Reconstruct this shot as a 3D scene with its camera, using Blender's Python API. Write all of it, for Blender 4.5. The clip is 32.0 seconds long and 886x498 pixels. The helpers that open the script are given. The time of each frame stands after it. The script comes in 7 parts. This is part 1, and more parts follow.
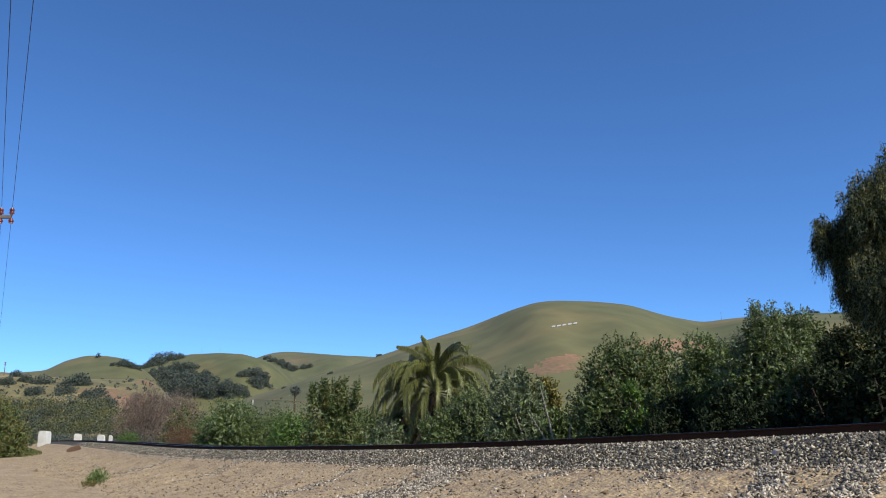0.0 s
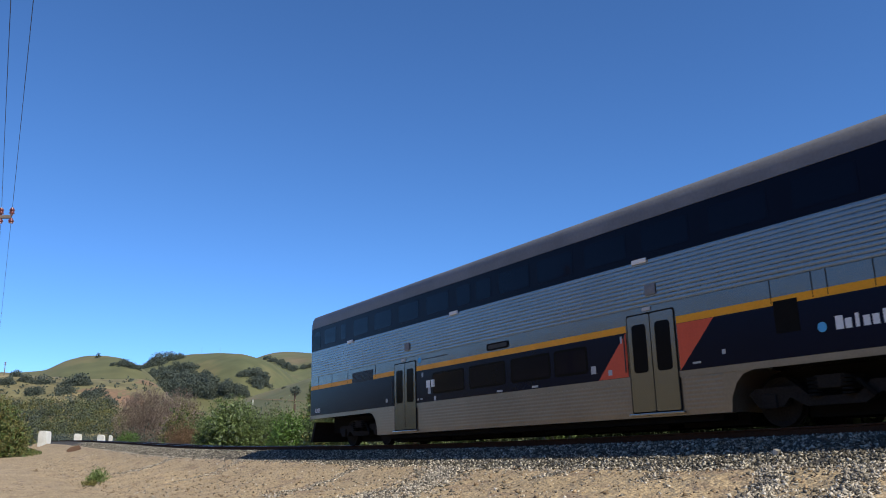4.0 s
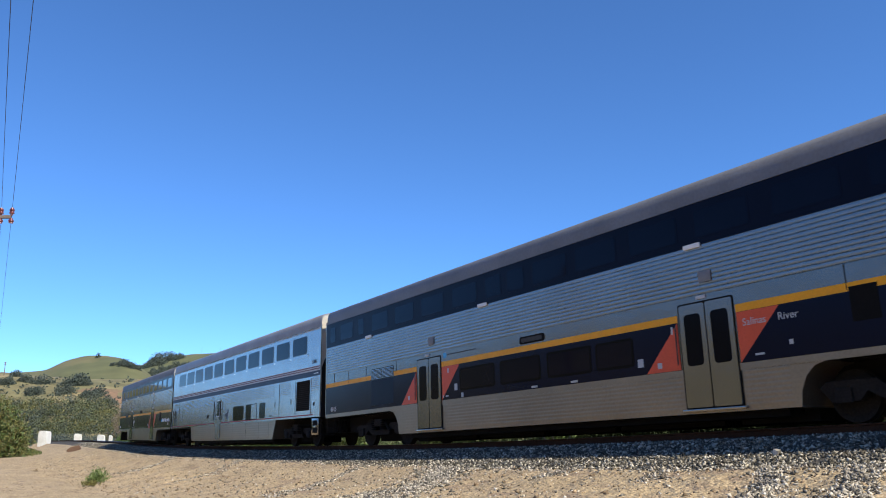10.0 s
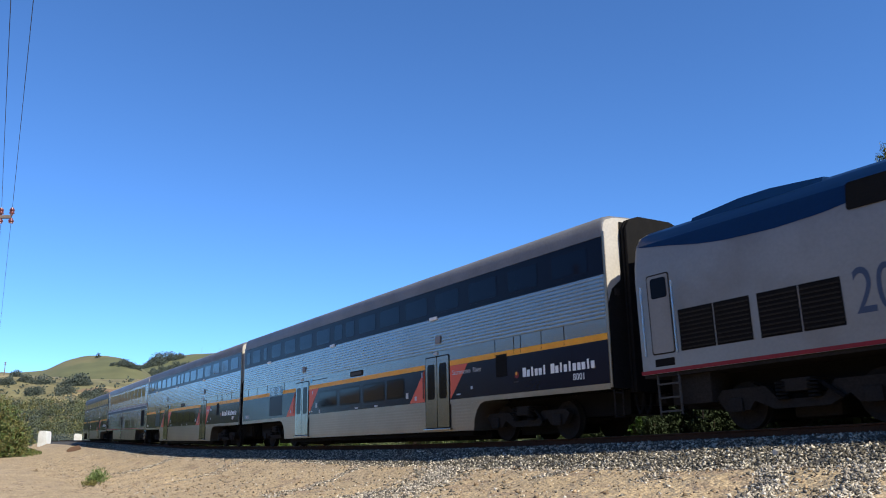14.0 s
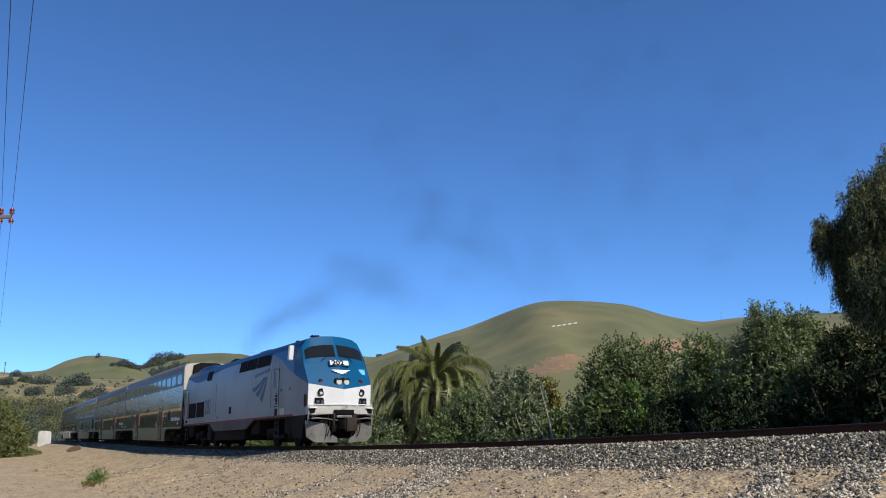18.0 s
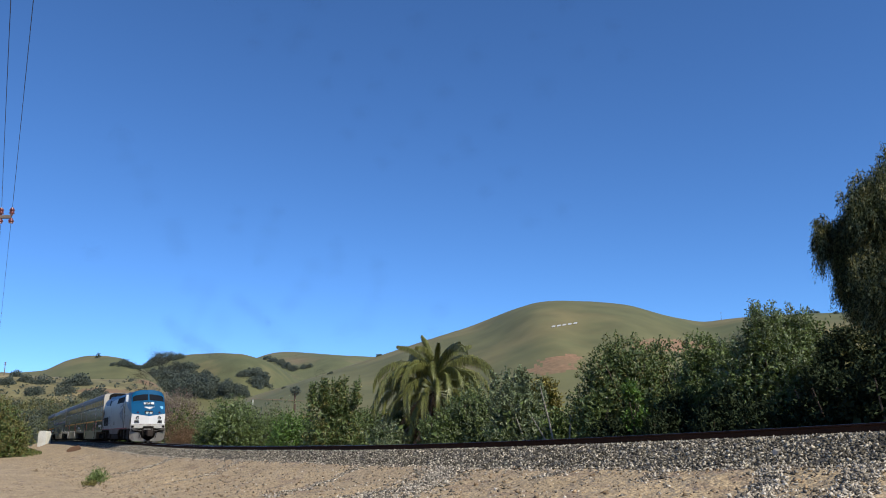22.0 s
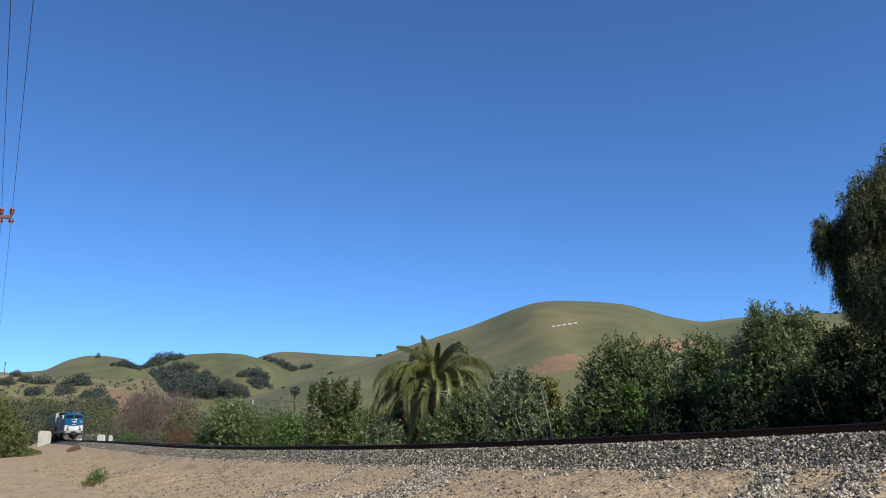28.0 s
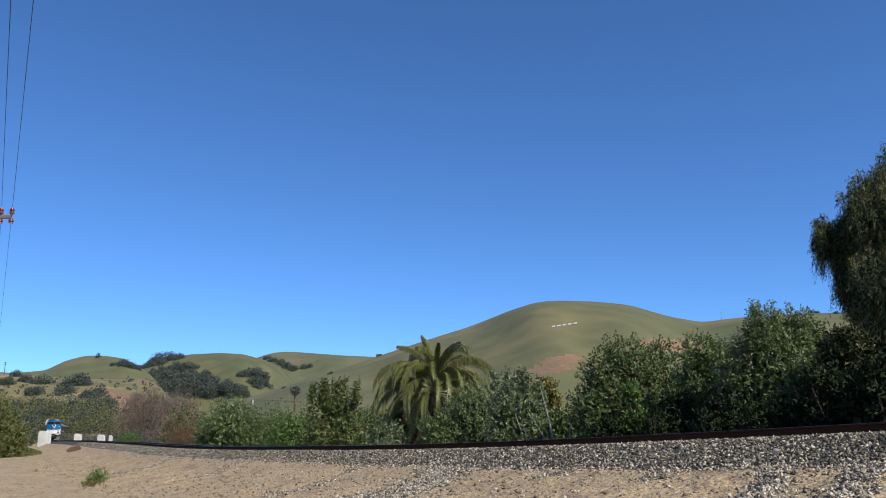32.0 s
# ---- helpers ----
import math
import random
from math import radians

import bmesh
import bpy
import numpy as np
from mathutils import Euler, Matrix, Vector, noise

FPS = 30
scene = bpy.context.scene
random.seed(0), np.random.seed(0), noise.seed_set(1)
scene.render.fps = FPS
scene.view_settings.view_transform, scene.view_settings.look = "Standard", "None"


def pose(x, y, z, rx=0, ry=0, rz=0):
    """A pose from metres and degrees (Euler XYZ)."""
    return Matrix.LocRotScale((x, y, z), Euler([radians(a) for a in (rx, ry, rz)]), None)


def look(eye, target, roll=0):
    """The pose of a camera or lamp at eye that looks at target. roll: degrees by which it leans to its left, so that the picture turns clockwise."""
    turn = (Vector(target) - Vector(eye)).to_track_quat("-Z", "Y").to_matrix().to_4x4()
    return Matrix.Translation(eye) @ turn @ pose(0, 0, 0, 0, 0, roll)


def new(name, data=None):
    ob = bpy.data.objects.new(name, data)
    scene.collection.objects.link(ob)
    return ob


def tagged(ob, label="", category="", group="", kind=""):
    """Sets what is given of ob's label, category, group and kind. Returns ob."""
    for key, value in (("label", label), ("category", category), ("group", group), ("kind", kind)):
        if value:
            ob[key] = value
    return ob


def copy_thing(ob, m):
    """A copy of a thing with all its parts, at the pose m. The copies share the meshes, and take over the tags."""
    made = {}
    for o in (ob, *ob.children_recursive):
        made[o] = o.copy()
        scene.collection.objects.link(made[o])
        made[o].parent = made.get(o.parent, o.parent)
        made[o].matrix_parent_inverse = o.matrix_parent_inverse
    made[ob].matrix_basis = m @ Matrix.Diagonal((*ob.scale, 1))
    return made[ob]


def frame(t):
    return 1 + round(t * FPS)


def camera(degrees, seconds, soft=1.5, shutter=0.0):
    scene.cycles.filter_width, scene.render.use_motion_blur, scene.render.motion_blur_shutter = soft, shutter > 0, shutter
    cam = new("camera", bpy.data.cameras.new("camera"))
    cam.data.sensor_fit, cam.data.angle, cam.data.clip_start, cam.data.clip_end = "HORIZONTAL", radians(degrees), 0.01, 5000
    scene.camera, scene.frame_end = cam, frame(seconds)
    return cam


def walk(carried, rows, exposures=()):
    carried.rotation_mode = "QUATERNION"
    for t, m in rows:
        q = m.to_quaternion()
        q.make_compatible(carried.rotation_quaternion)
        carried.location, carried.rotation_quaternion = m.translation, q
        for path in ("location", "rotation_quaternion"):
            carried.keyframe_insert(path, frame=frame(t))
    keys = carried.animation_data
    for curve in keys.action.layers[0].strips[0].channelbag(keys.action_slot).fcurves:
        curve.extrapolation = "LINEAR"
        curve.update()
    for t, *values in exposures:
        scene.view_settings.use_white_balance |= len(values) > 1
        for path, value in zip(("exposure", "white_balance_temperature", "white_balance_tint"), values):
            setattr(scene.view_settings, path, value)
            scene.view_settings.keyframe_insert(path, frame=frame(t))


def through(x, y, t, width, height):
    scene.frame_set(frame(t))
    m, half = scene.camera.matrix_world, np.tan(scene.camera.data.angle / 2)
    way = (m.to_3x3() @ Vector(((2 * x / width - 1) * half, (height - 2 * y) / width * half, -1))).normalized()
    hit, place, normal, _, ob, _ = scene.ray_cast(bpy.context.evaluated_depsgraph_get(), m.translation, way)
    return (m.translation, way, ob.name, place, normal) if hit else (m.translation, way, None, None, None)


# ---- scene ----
cam = camera(57.29, 32.0, soft=1.0, shutter=0.1)
EYE = 1.6
LENS_POSE = pose(0, 0, EYE, 103.066) @ pose(0, 0, 0, 0, 0, -0.584)
walk(cam, [(0, LENS_POSE), (32, LENS_POSE)], exposures=[(0, 0.0, 5800, 10), (3.5, 0.0, 5800, 10), (6, 0.4, 5800, 10), (17, 0.35, 5800, 10), (17.9, 0.02, 5800, 10), (19, -0.02, 5800, 10), (26, -0.02, 5800, 10), (32, 0.0, 5800, 10)])

# ---- light: morning sun from behind the right shoulder, clear sky ----
SUN_EL, SUN_AZ = 44.0, 136.0      # degrees; azimuth clockwise from +y
world = bpy.data.worlds.new("world")
scene.world = world
world.use_nodes = True
wn, wl = world.node_tree.nodes, world.node_tree.links
sky = wn.new("ShaderNodeTexSky")
sky.sky_type = "NISHITA"
sky.sun_disc = False
sky.sun_elevation, sky.sun_rotation = radians(SUN_EL), radians(SUN_AZ)
sky.altitude, sky.air_density, sky.dust_density, sky.ozone_density = 3000, 0.97, 0.25, 10.0
clear = wn.new("ShaderNodeVectorMath")
clear.operation = "MULTIPLY"
clear.inputs[1].default_value = (1.05, 1.085, 1.04)
wl.new(sky.outputs[0], clear.inputs[0])
wl.new(clear.outputs[0], wn["Background"].inputs[0])
wn["Background"].inputs[1].default_value = 0.15
sun_data = bpy.data.lights.new("sun", "SUN")
sun_data.energy, sun_data.angle, sun_data.color = 5.0, radians(0.55), (1.0, 0.88, 0.66)
sun = new("sun", sun_data)
sd = Vector((math.sin(radians(SUN_AZ)) * math.cos(radians(SUN_EL)), math.cos(radians(SUN_AZ)) * math.cos(radians(SUN_EL)), math.sin(radians(SUN_EL))))
sun.matrix_world = look(sd * 60, (0, 0, 0))


# ---- materials ----
def rgb(c):
    return (*c, 1.0) if len(c) == 3 else c


def surface(name, base, alt=None, rough=0.8, metal=0.0, scale=4.0, fine=60.0, mix=0.5, grain=0.25, bump=0.0, bump_scale=60.0,
            spec=0.5, isles=0.0, rnd=0.0, spots=None, spot_scale=2.0, spot_lo=0.55, spot_hi=0.65, coat=0.0, steep=1.0):
    """A painted, earthen or grown surface: two tones at a large scale, grain at a fine one, optional spots and relief."""
    m = bpy.data.materials.new(name)
    m.use_nodes = True
    n, l = m.node_tree.nodes, m.node_tree.links
    b = n["Principled BSDF"]
    co = n.new("ShaderNodeTexCoord").outputs["Object"]
    big = n.new("ShaderNodeTexNoise")
    big.inputs["Scale"].default_value, big.inputs["Detail"].default_value = scale, 5
    l.new(co, big.inputs["Vector"])
    ramp = n.new("ShaderNodeMapRange")
    ramp.inputs[1].default_value, ramp.inputs[2].default_value = 0.35, 0.65
    ramp.inputs[4].default_value = mix
    l.new(big.outputs["Fac"], ramp.inputs[0])
    two = n.new("ShaderNodeMix")
    two.data_type = "RGBA"
    two.inputs[6].default_value = rgb(base)
    two.inputs[7].default_value = rgb(alt or [c * 0.7 for c in base[:3]])
    l.new(ramp.outputs[0], two.inputs[0])
    colour = two.outputs[2]
    if spots:
        sp = n.new("ShaderNodeTexNoise")
        sp.inputs["Scale"].default_value, sp.inputs["Detail"].default_value = spot_scale, 6
        l.new(co, sp.inputs["Vector"])
        sr = n.new("ShaderNodeMapRange")
        sr.inputs[1].default_value, sr.inputs[2].default_value = spot_lo, spot_hi
        l.new(sp.outputs["Fac"], sr.inputs[0])
        sm = n.new("ShaderNodeMix")
        sm.data_type = "RGBA"
        sm.inputs[7].default_value = rgb(spots)
        l.new(sr.outputs[0], sm.inputs[0])
        l.new(colour, sm.inputs[6])
        colour = sm.outputs[2]
    tiny = n.new("ShaderNodeTexNoise")
    tiny.inputs["Scale"].default_value, tiny.inputs["Detail"].default_value = fine, 3
    l.new(co, tiny.inputs["Vector"])
    gr = n.new("ShaderNodeMapRange")
    gr.inputs[1].default_value, gr.inputs[2].default_value = 0.3, 0.7
    gr.inputs[3].default_value, gr.inputs[4].default_value = 1 - grain, 1 + grain
    l.new(tiny.outputs["Fac"], gr.inputs[0])
    value = gr.outputs[0]
    if isles or rnd:
        src = n.new("ShaderNodeNewGeometry").outputs["Random Per Island"] if isles else n.new("ShaderNodeObjectInfo").outputs["Random"]
        ir = n.new("ShaderNodeMapRange")
        k = isles or rnd
        ir.inputs[3].default_value, ir.inputs[4].default_value = 1 - k, 1 + k
        if steep != 1.0:
            pw = n.new("ShaderNodeMath")
            pw.operation = "POWER"
            pw.inputs[1].default_value = steep
            l.new(src, pw.inputs[0])
            src = pw.outputs[0]
            ir.inputs[4].default_value = 1.0
        l.new(src, ir.inputs[0])
        mul = n.new("ShaderNodeMath")
        mul.operation = "MULTIPLY"
        l.new(value, mul.inputs[0])
        l.new(ir.outputs[0], mul.inputs[1])
        value = mul.outputs[0]
    sc = n.new("ShaderNodeVectorMath")
    sc.operation = "SCALE"
    l.new(colour, sc.inputs[0])
    l.new(value, sc.inputs["Scale"])
    l.new(sc.outputs[0], b.inputs["Base Color"])
    b.inputs["Roughness"].default_value, b.inputs["Metallic"].default_value = rough, metal
    b.inputs["Specular IOR Level"].default_value = spec
    b.inputs["Coat Weight"].default_value = coat
    if bump:
        bn = n.new("ShaderNodeTexNoise")
        bn.inputs["Scale"].default_value, bn.inputs["Detail"].default_value = bump_scale, 4
        l.new(co, bn.inputs["Vector"])
        bp = n.new("ShaderNodeBump")
        bp.inputs["Strength"].default_value, bp.inputs["Distance"].default_value = 1.0, bump
        l.new(bn.outputs["Fac"], bp.inputs["Height"])
        l.new(bp.outputs[0], b.inputs["Normal"])
    return m


def leafy(name, base, alt, through=0.25, isles=0.5, rough=0.42, spec=0.5):
    """Leaves: each one a little different, and letting some light through."""
    m = surface(name, base, alt, rough=rough, scale=0.7, fine=9, grain=0.2, isles=isles, spec=spec)
    n, l = m.node_tree.nodes, m.node_tree.links
    b = n["Principled BSDF"]
    tr = n.new("ShaderNodeBsdfTranslucent")
    l.new(b.inputs["Base Color"].links[0].from_socket, tr.inputs[0])
    mx = n.new("ShaderNodeMixShader")
    mx.inputs[0].default_value = through
    l.new(b.outputs[0], mx.inputs[1])
    l.new(tr.outputs[0], mx.inputs[2])
    l.new(mx.outputs[0], n["Material Output"].inputs[0])
    return m


MAT = {}
MAT["dirt"] = surface("dirt", (0.425, 0.314, 0.180), (0.34, 0.254, 0.148), 0.95, scale=0.45, fine=22, mix=0.9, grain=0.5, bump=0.11, bump_scale=8,
                      spots=(0.26, 0.185, 0.118), spot_scale=1.6, spot_lo=0.54, spot_hi=0.68)
# bed coloured dark to paint the shade between the loose stones
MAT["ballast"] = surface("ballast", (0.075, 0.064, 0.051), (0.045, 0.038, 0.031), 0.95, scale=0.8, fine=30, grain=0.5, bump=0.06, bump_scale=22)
MAT["stone"] = surface("stone", (0.70, 0.62, 0.485), (0.51, 0.45, 0.35), 0.92, scale=1.2, fine=40, grain=0.25, isles=0.90, spec=0.08, steep=2.9)
MAT["stone_pale"] = surface("stone_pale", (0.76, 0.67, 0.54), (0.60, 0.52, 0.41), 0.95, scale=1.2, fine=40, grain=0.25, isles=0.86, spec=0.05, steep=1.9)
MAT["clod"] = surface("clod", (0.31, 0.225, 0.14), (0.21, 0.155, 0.10), 0.95, scale=1.2, fine=30, grain=0.3, isles=0.4, spec=0.05)
MAT["pebble"] = surface("pebble", (0.357, 0.2635, 0.1615), (0.255, 0.187, 0.119), 0.95, scale=1.2, fine=40, grain=0.2, isles=0.5)
MAT["rail"] = surface("rail", (0.075, 0.036, 0.020), (0.05, 0.025, 0.016), 0.95, scale=3, fine=50, grain=0.3, spec=0.08)
MAT["rail_head"] = surface("rail_head", (0.45, 0.44, 0.43), (0.3, 0.28, 0.26), 0.3, 1.0, scale=3, fine=50, grain=0.15)
MAT["tie"] = surface("tie", (0.09, 0.065, 0.05), (0.055, 0.042, 0.035), 0.9, scale=3, fine=30, grain=0.35, bump=0.01, bump_scale=40, rnd=0.3)
MAT["hill"] = surface("hill", (0.132, 0.124, 0.050), (0.098, 0.107, 0.042), 0.95, scale=0.006, fine=0.05, mix=0.9, grain=0.14,
                      spots=(0.187, 0.153, 0.0638), spot_scale=0.011, spot_lo=0.5, spot_hi=0.68)
MAT["hill_far"] = surface("hill_far", (0.1445, 0.1403, 0.0638), (0.1105, 0.119, 0.051), 0.95, scale=0.004, fine=0.04, mix=0.9, grain=0.12,
                          spots=(0.17, 0.1275, 0.0723), spot_scale=0.006, spot_lo=0.5, spot_hi=0.66)
MAT["hill_scrub"] = surface("hill_scrub", (0.2082, 0.1658, 0.0765), (0.1318, 0.1275, 0.051), 0.95, scale=0.012, fine=0.12, mix=0.95, grain=0.3,
                            spots=(0.255, 0.1997, 0.0892), spot_scale=0.02, spot_lo=0.52, spot_hi=0.62)
MAT["bare"] = surface("bare", (0.27, 0.155, 0.085), (0.19, 0.125, 0.066), 0.95, scale=0.05, fine=0.5, mix=0.95, grain=0.2)
MAT["silver"] = surface("silver", (0.225, 0.206, 0.18), (0.183, 0.168, 0.146), 0.17, 0.82, scale=0.7, fine=25, mix=0.5, grain=0.05, bump=0.004, bump_scale=1.6)
MAT["steel"] = surface("steel", (0.305, 0.29, 0.268), (0.254, 0.24, 0.22), 0.22, 0.84, scale=0.6, fine=18, mix=0.6, grain=0.07, bump=0.004, bump_scale=1.6)
MAT["steel_pale"] = surface("steel_pale", (0.352, 0.339, 0.322), (0.295, 0.282, 0.265), 0.24, 0.76, scale=0.6, fine=18, mix=0.6, grain=0.05, spots=(0.30, 0.28, 0.25), spot_scale=1.1, spot_lo=0.55, spot_hi=0.8, bump=0.004, bump_scale=1.6)
MAT["ladder_steel"] = surface("ladder_steel", (0.07, 0.066, 0.06), (0.05, 0.046, 0.042), 0.6, 0.4, scale=2, fine=20, grain=0.2, spec=0.2)
# warm tint paints the sunlit ground's reflection into the lower panels
MAT["skirt"] = surface("skirt", (0.29, 0.232, 0.165), (0.225, 0.18, 0.128), 0.3, 0.75, scale=0.7, fine=18, mix=0.7, grain=0.08)
MAT["roof_pale"] = surface("roof_pale", (0.33, 0.325, 0.33), (0.26, 0.255, 0.258), 0.55, 0.3, scale=0.9, fine=14, mix=0.7, grain=0.08)
MAT["roof"] = surface("roof", (0.20, 0.195, 0.20), (0.15, 0.145, 0.148), 0.6, 0.2, scale=0.9, fine=14, mix=0.7, grain=0.08)
MAT["blue"] = surface("blue", (0.0026, 0.0040, 0.0185), (0.0022, 0.0032, 0.0145), 0.18, scale=1.2, fine=20, grain=0.06, spec=0.14)
MAT["blue_satin"] = surface("blue_satin", (0.003, 0.0046, 0.0155), (0.0025, 0.0036, 0.012), 0.32, scale=1.2, fine=20, grain=0.06, spec=0.1)
MAT["glass"] = surface("glass", (0.004, 0.005, 0.0145), (0.003, 0.004, 0.0115), 0.06, spec=0.11, scale=1.2, fine=20, grain=0.05)
MAT["glass_dark"] = surface("glass_dark", (0.006, 0.0065, 0.009), (0.004, 0.0045, 0.006), 0.12, spec=0.06, scale=1.2, fine=20, grain=0.05)
MAT["yellow"] = surface("yellow", (0.86, 0.375, 0.010), (0.74, 0.31, 0.010), 0.4, scale=1.5, fine=20, grain=0.05, spec=0.25)
MAT["red"] = surface("red", (0.70, 0.105, 0.04), (0.6, 0.085, 0.034), 0.4, scale=1.5, fine=20, grain=0.05, spec=0.25)
MAT["red_line"] = surface("red_line", (0.30, 0.02, 0.03), (0.24, 0.018, 0.025), 0.5, scale=1.5, fine=20, grain=0.1, spec=0.15)
MAT["red_dull"] = surface("red_dull", (0.15, 0.03, 0.04), (0.12, 0.026, 0.034), 0.5, scale=1.5, fine=20, grain=0.1)
MAT["stripe_blue"] = surface("stripe_blue", (0.013, 0.019, 0.048), (0.011, 0.016, 0.04), 0.4, scale=1.5, fine=20, grain=0.06, spec=0.15)
MAT["loco_blue"] = surface("loco_blue", (0.006, 0.085, 0.20), (0.006, 0.07, 0.165), 0.35, scale=1.0, fine=16, grain=0.08, spec=0.2)
MAT["loco_grey"] = surface("loco_grey", (0.235, 0.222, 0.205), (0.195, 0.183, 0.167), 0.42, 0.2, scale=0.5, fine=15, mix=0.6, grain=0.05, spots=(0.165, 0.138, 0.112), spot_scale=0.6, spot_lo=0.5, spot_hi=0.8, spec=0.4)
# grey-brown for grime, with the dark ground's reflection painted in
MAT["loco_grey_brown"] = surface("loco_grey_brown", (0.13, 0.115, 0.098), (0.095, 0.083, 0.07), 0.7, 0.1, scale=0.9, fine=15, mix=0.8, grain=0.12, spec=0.2)
MAT["coupler_rust"] = surface("coupler_rust", (0.045, 0.035, 0.029), (0.028, 0.022, 0.019), 0.85, scale=3, fine=30, grain=0.3, spec=0.15)
MAT["windscreen"] = surface("windscreen", (0.014, 0.016, 0.018), (0.01, 0.012, 0.014), 0.1, spec=0.25, scale=1.2, fine=20, grain=0.1)
# darker copy of the nose blue, painting the blue that lies in shade
MAT["loco_blue_shaded"] = surface("loco_blue_shaded", (0.004, 0.022, 0.072), (0.0035, 0.018, 0.06), 0.4, scale=1.0, fine=16, grain=0.08, spec=0.15)
MAT["red_sill"] = surface("red_sill", (0.24, 0.026, 0.034), (0.16, 0.03, 0.032), 0.5, scale=1.5, fine=20, grain=0.12, spec=0.1)
MAT["white"] = surface("white", (0.80, 0.79, 0.77), (0.70, 0.69, 0.67), 0.5, scale=1.5, fine=20, grain=0.05)
MAT["pale"] = surface("pale", (0.48, 0.475, 0.47), (0.42, 0.41, 0.40), 0.5, scale=1.5, fine=20, grain=0.06)
MAT["cream"] = surface("cream", (0.51, 0.4675, 0.3995), (0.408, 0.3655, 0.3145), 0.6, scale=1.5, fine=16, grain=0.08)
MAT["black"] = surface("black", (0.007, 0.0064, 0.006), (0.011, 0.0095, 0.008), 0.8, scale=2.5, fine=30, grain=0.2, spec=0.1)
MAT["rubber"] = surface("rubber", (0.011, 0.0105, 0.010), (0.017, 0.015, 0.014), 0.9, scale=4, fine=30, grain=0.2, spec=0.1)
MAT["under"] = surface("under", (0.021, 0.018, 0.016), (0.032, 0.026, 0.021), 0.85, scale=2, fine=24, grain=0.25, spec=0.1)
MAT["apron"] = surface("apron", (0.47, 0.45, 0.41), (0.36, 0.34, 0.30), 0.6, scale=2.5, fine=30, mix=0.7, grain=0.15, spots=(0.24, 0.20, 0.16), spot_scale=4.0, spot_lo=0.56, spot_hi=0.7)
MAT["pilot"] = surface("pilot", (0.2295, 0.2167, 0.1955), (0.1615, 0.1445, 0.1232), 0.55, 0.3, scale=2.5, fine=24, mix=0.8, grain=0.12, spots=(0.102, 0.085, 0.0723), spot_scale=2.2, spot_lo=0.55, spot_hi=0.7)
MAT["chrome"] = surface("chrome", (0.35, 0.35, 0.35), (0.28, 0.28, 0.28), 0.25, 0.9, scale=4, fine=30, grain=0.05)
MAT["concrete"] = surface("concrete", (0.697, 0.68, 0.6205), (0.561, 0.5355, 0.4675), 0.9, scale=0.8, fine=12, mix=0.8, grain=0.12, bump=0.01, bump_scale=10)
MAT["bark"] = surface("bark", (0.102, 0.0723, 0.051), (0.0638, 0.0467, 0.034), 0.95, scale=2.0, fine=14, grain=0.3, bump=0.02, bump_scale=12)
MAT["bark_pale"] = surface("bark_pale", (0.357, 0.323, 0.272), (0.255, 0.221, 0.187), 0.9, scale=2.0, fine=14, grain=0.2)
MAT["wire"] = surface("wire", (0.05, 0.05, 0.055), (0.04, 0.04, 0.04), 0.6, 0.5, scale=2.0, fine=14, grain=0.1)
MAT["porcelain"] = surface("porcelain", (0.16, 0.03, 0.024), (0.12, 0.022, 0.018), 0.25, scale=6, fine=40, grain=0.1, coat=0.5)
MAT["wood_grey"] = surface("wood_grey", (0.204, 0.1615, 0.1275), (0.136, 0.1062, 0.085), 0.9, scale=3, fine=24, grain=0.25)
MAT["wood_red"] = surface("wood_red", (0.1275, 0.0723, 0.0425), (0.085, 0.051, 0.034), 0.95, scale=3, fine=24, grain=0.3)
MAT["lamp"] = surface("lamp", (0.62, 0.62, 0.59), (0.52, 0.52, 0.5), 0.15, scale=6, fine=40, grain=0.04, coat=0.5)
MAT["lamp_red"] = surface("lamp_red", (0.16, 0.012, 0.015), (0.13, 0.01, 0.012), 0.15, scale=6, fine=40, grain=0.04, coat=0.5)
MAT["numbers"] = surface("numbers", (0.028, 0.046, 0.095), (0.024, 0.04, 0.08), 0.5, scale=6, fine=40, grain=0.05)
MAT["numbers_dark"] = surface("numbers_dark", (0.04, 0.05, 0.085), (0.034, 0.042, 0.07), 0.5, scale=6, fine=40, grain=0.05)
MAT["cyan"] = surface("cyan", (0.10, 0.42, 0.75), (0.09, 0.36, 0.66), 0.5, scale=6, fine=40, grain=0.05)
MAT["leaf"] = leafy("leaf", (0.165, 0.215, 0.062), (0.10, 0.15, 0.04))
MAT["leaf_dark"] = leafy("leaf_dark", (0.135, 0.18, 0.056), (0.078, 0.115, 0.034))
MAT["leaf_bright"] = leafy("leaf_bright", (0.1275, 0.2167, 0.0382), (0.0833, 0.153, 0.0255))
MAT["leaf_grey"] = leafy("leaf_grey", (0.205, 0.245, 0.125), (0.135, 0.17, 0.08))
MAT["leaf_olive"] = leafy("leaf_olive", (0.221, 0.204, 0.0638), (0.1445, 0.1445, 0.0425))
MAT["leaf_scrub"] = leafy("leaf_scrub", (0.135, 0.15, 0.082), (0.095, 0.11, 0.058), 0.1, 0.2, 0.95, 0.05)
MAT["leaf_yellow"] = leafy("leaf_yellow", (0.2677, 0.2295, 0.0578), (0.153, 0.153, 0.0382))
# oak green lightened and greyed to paint in distance haze
MAT["leaf_oak_hazy"] = leafy("leaf_oak_hazy", (0.14, 0.16, 0.128), (0.112, 0.13, 0.104), 0.45, 0.06, 0.95, 0.03)
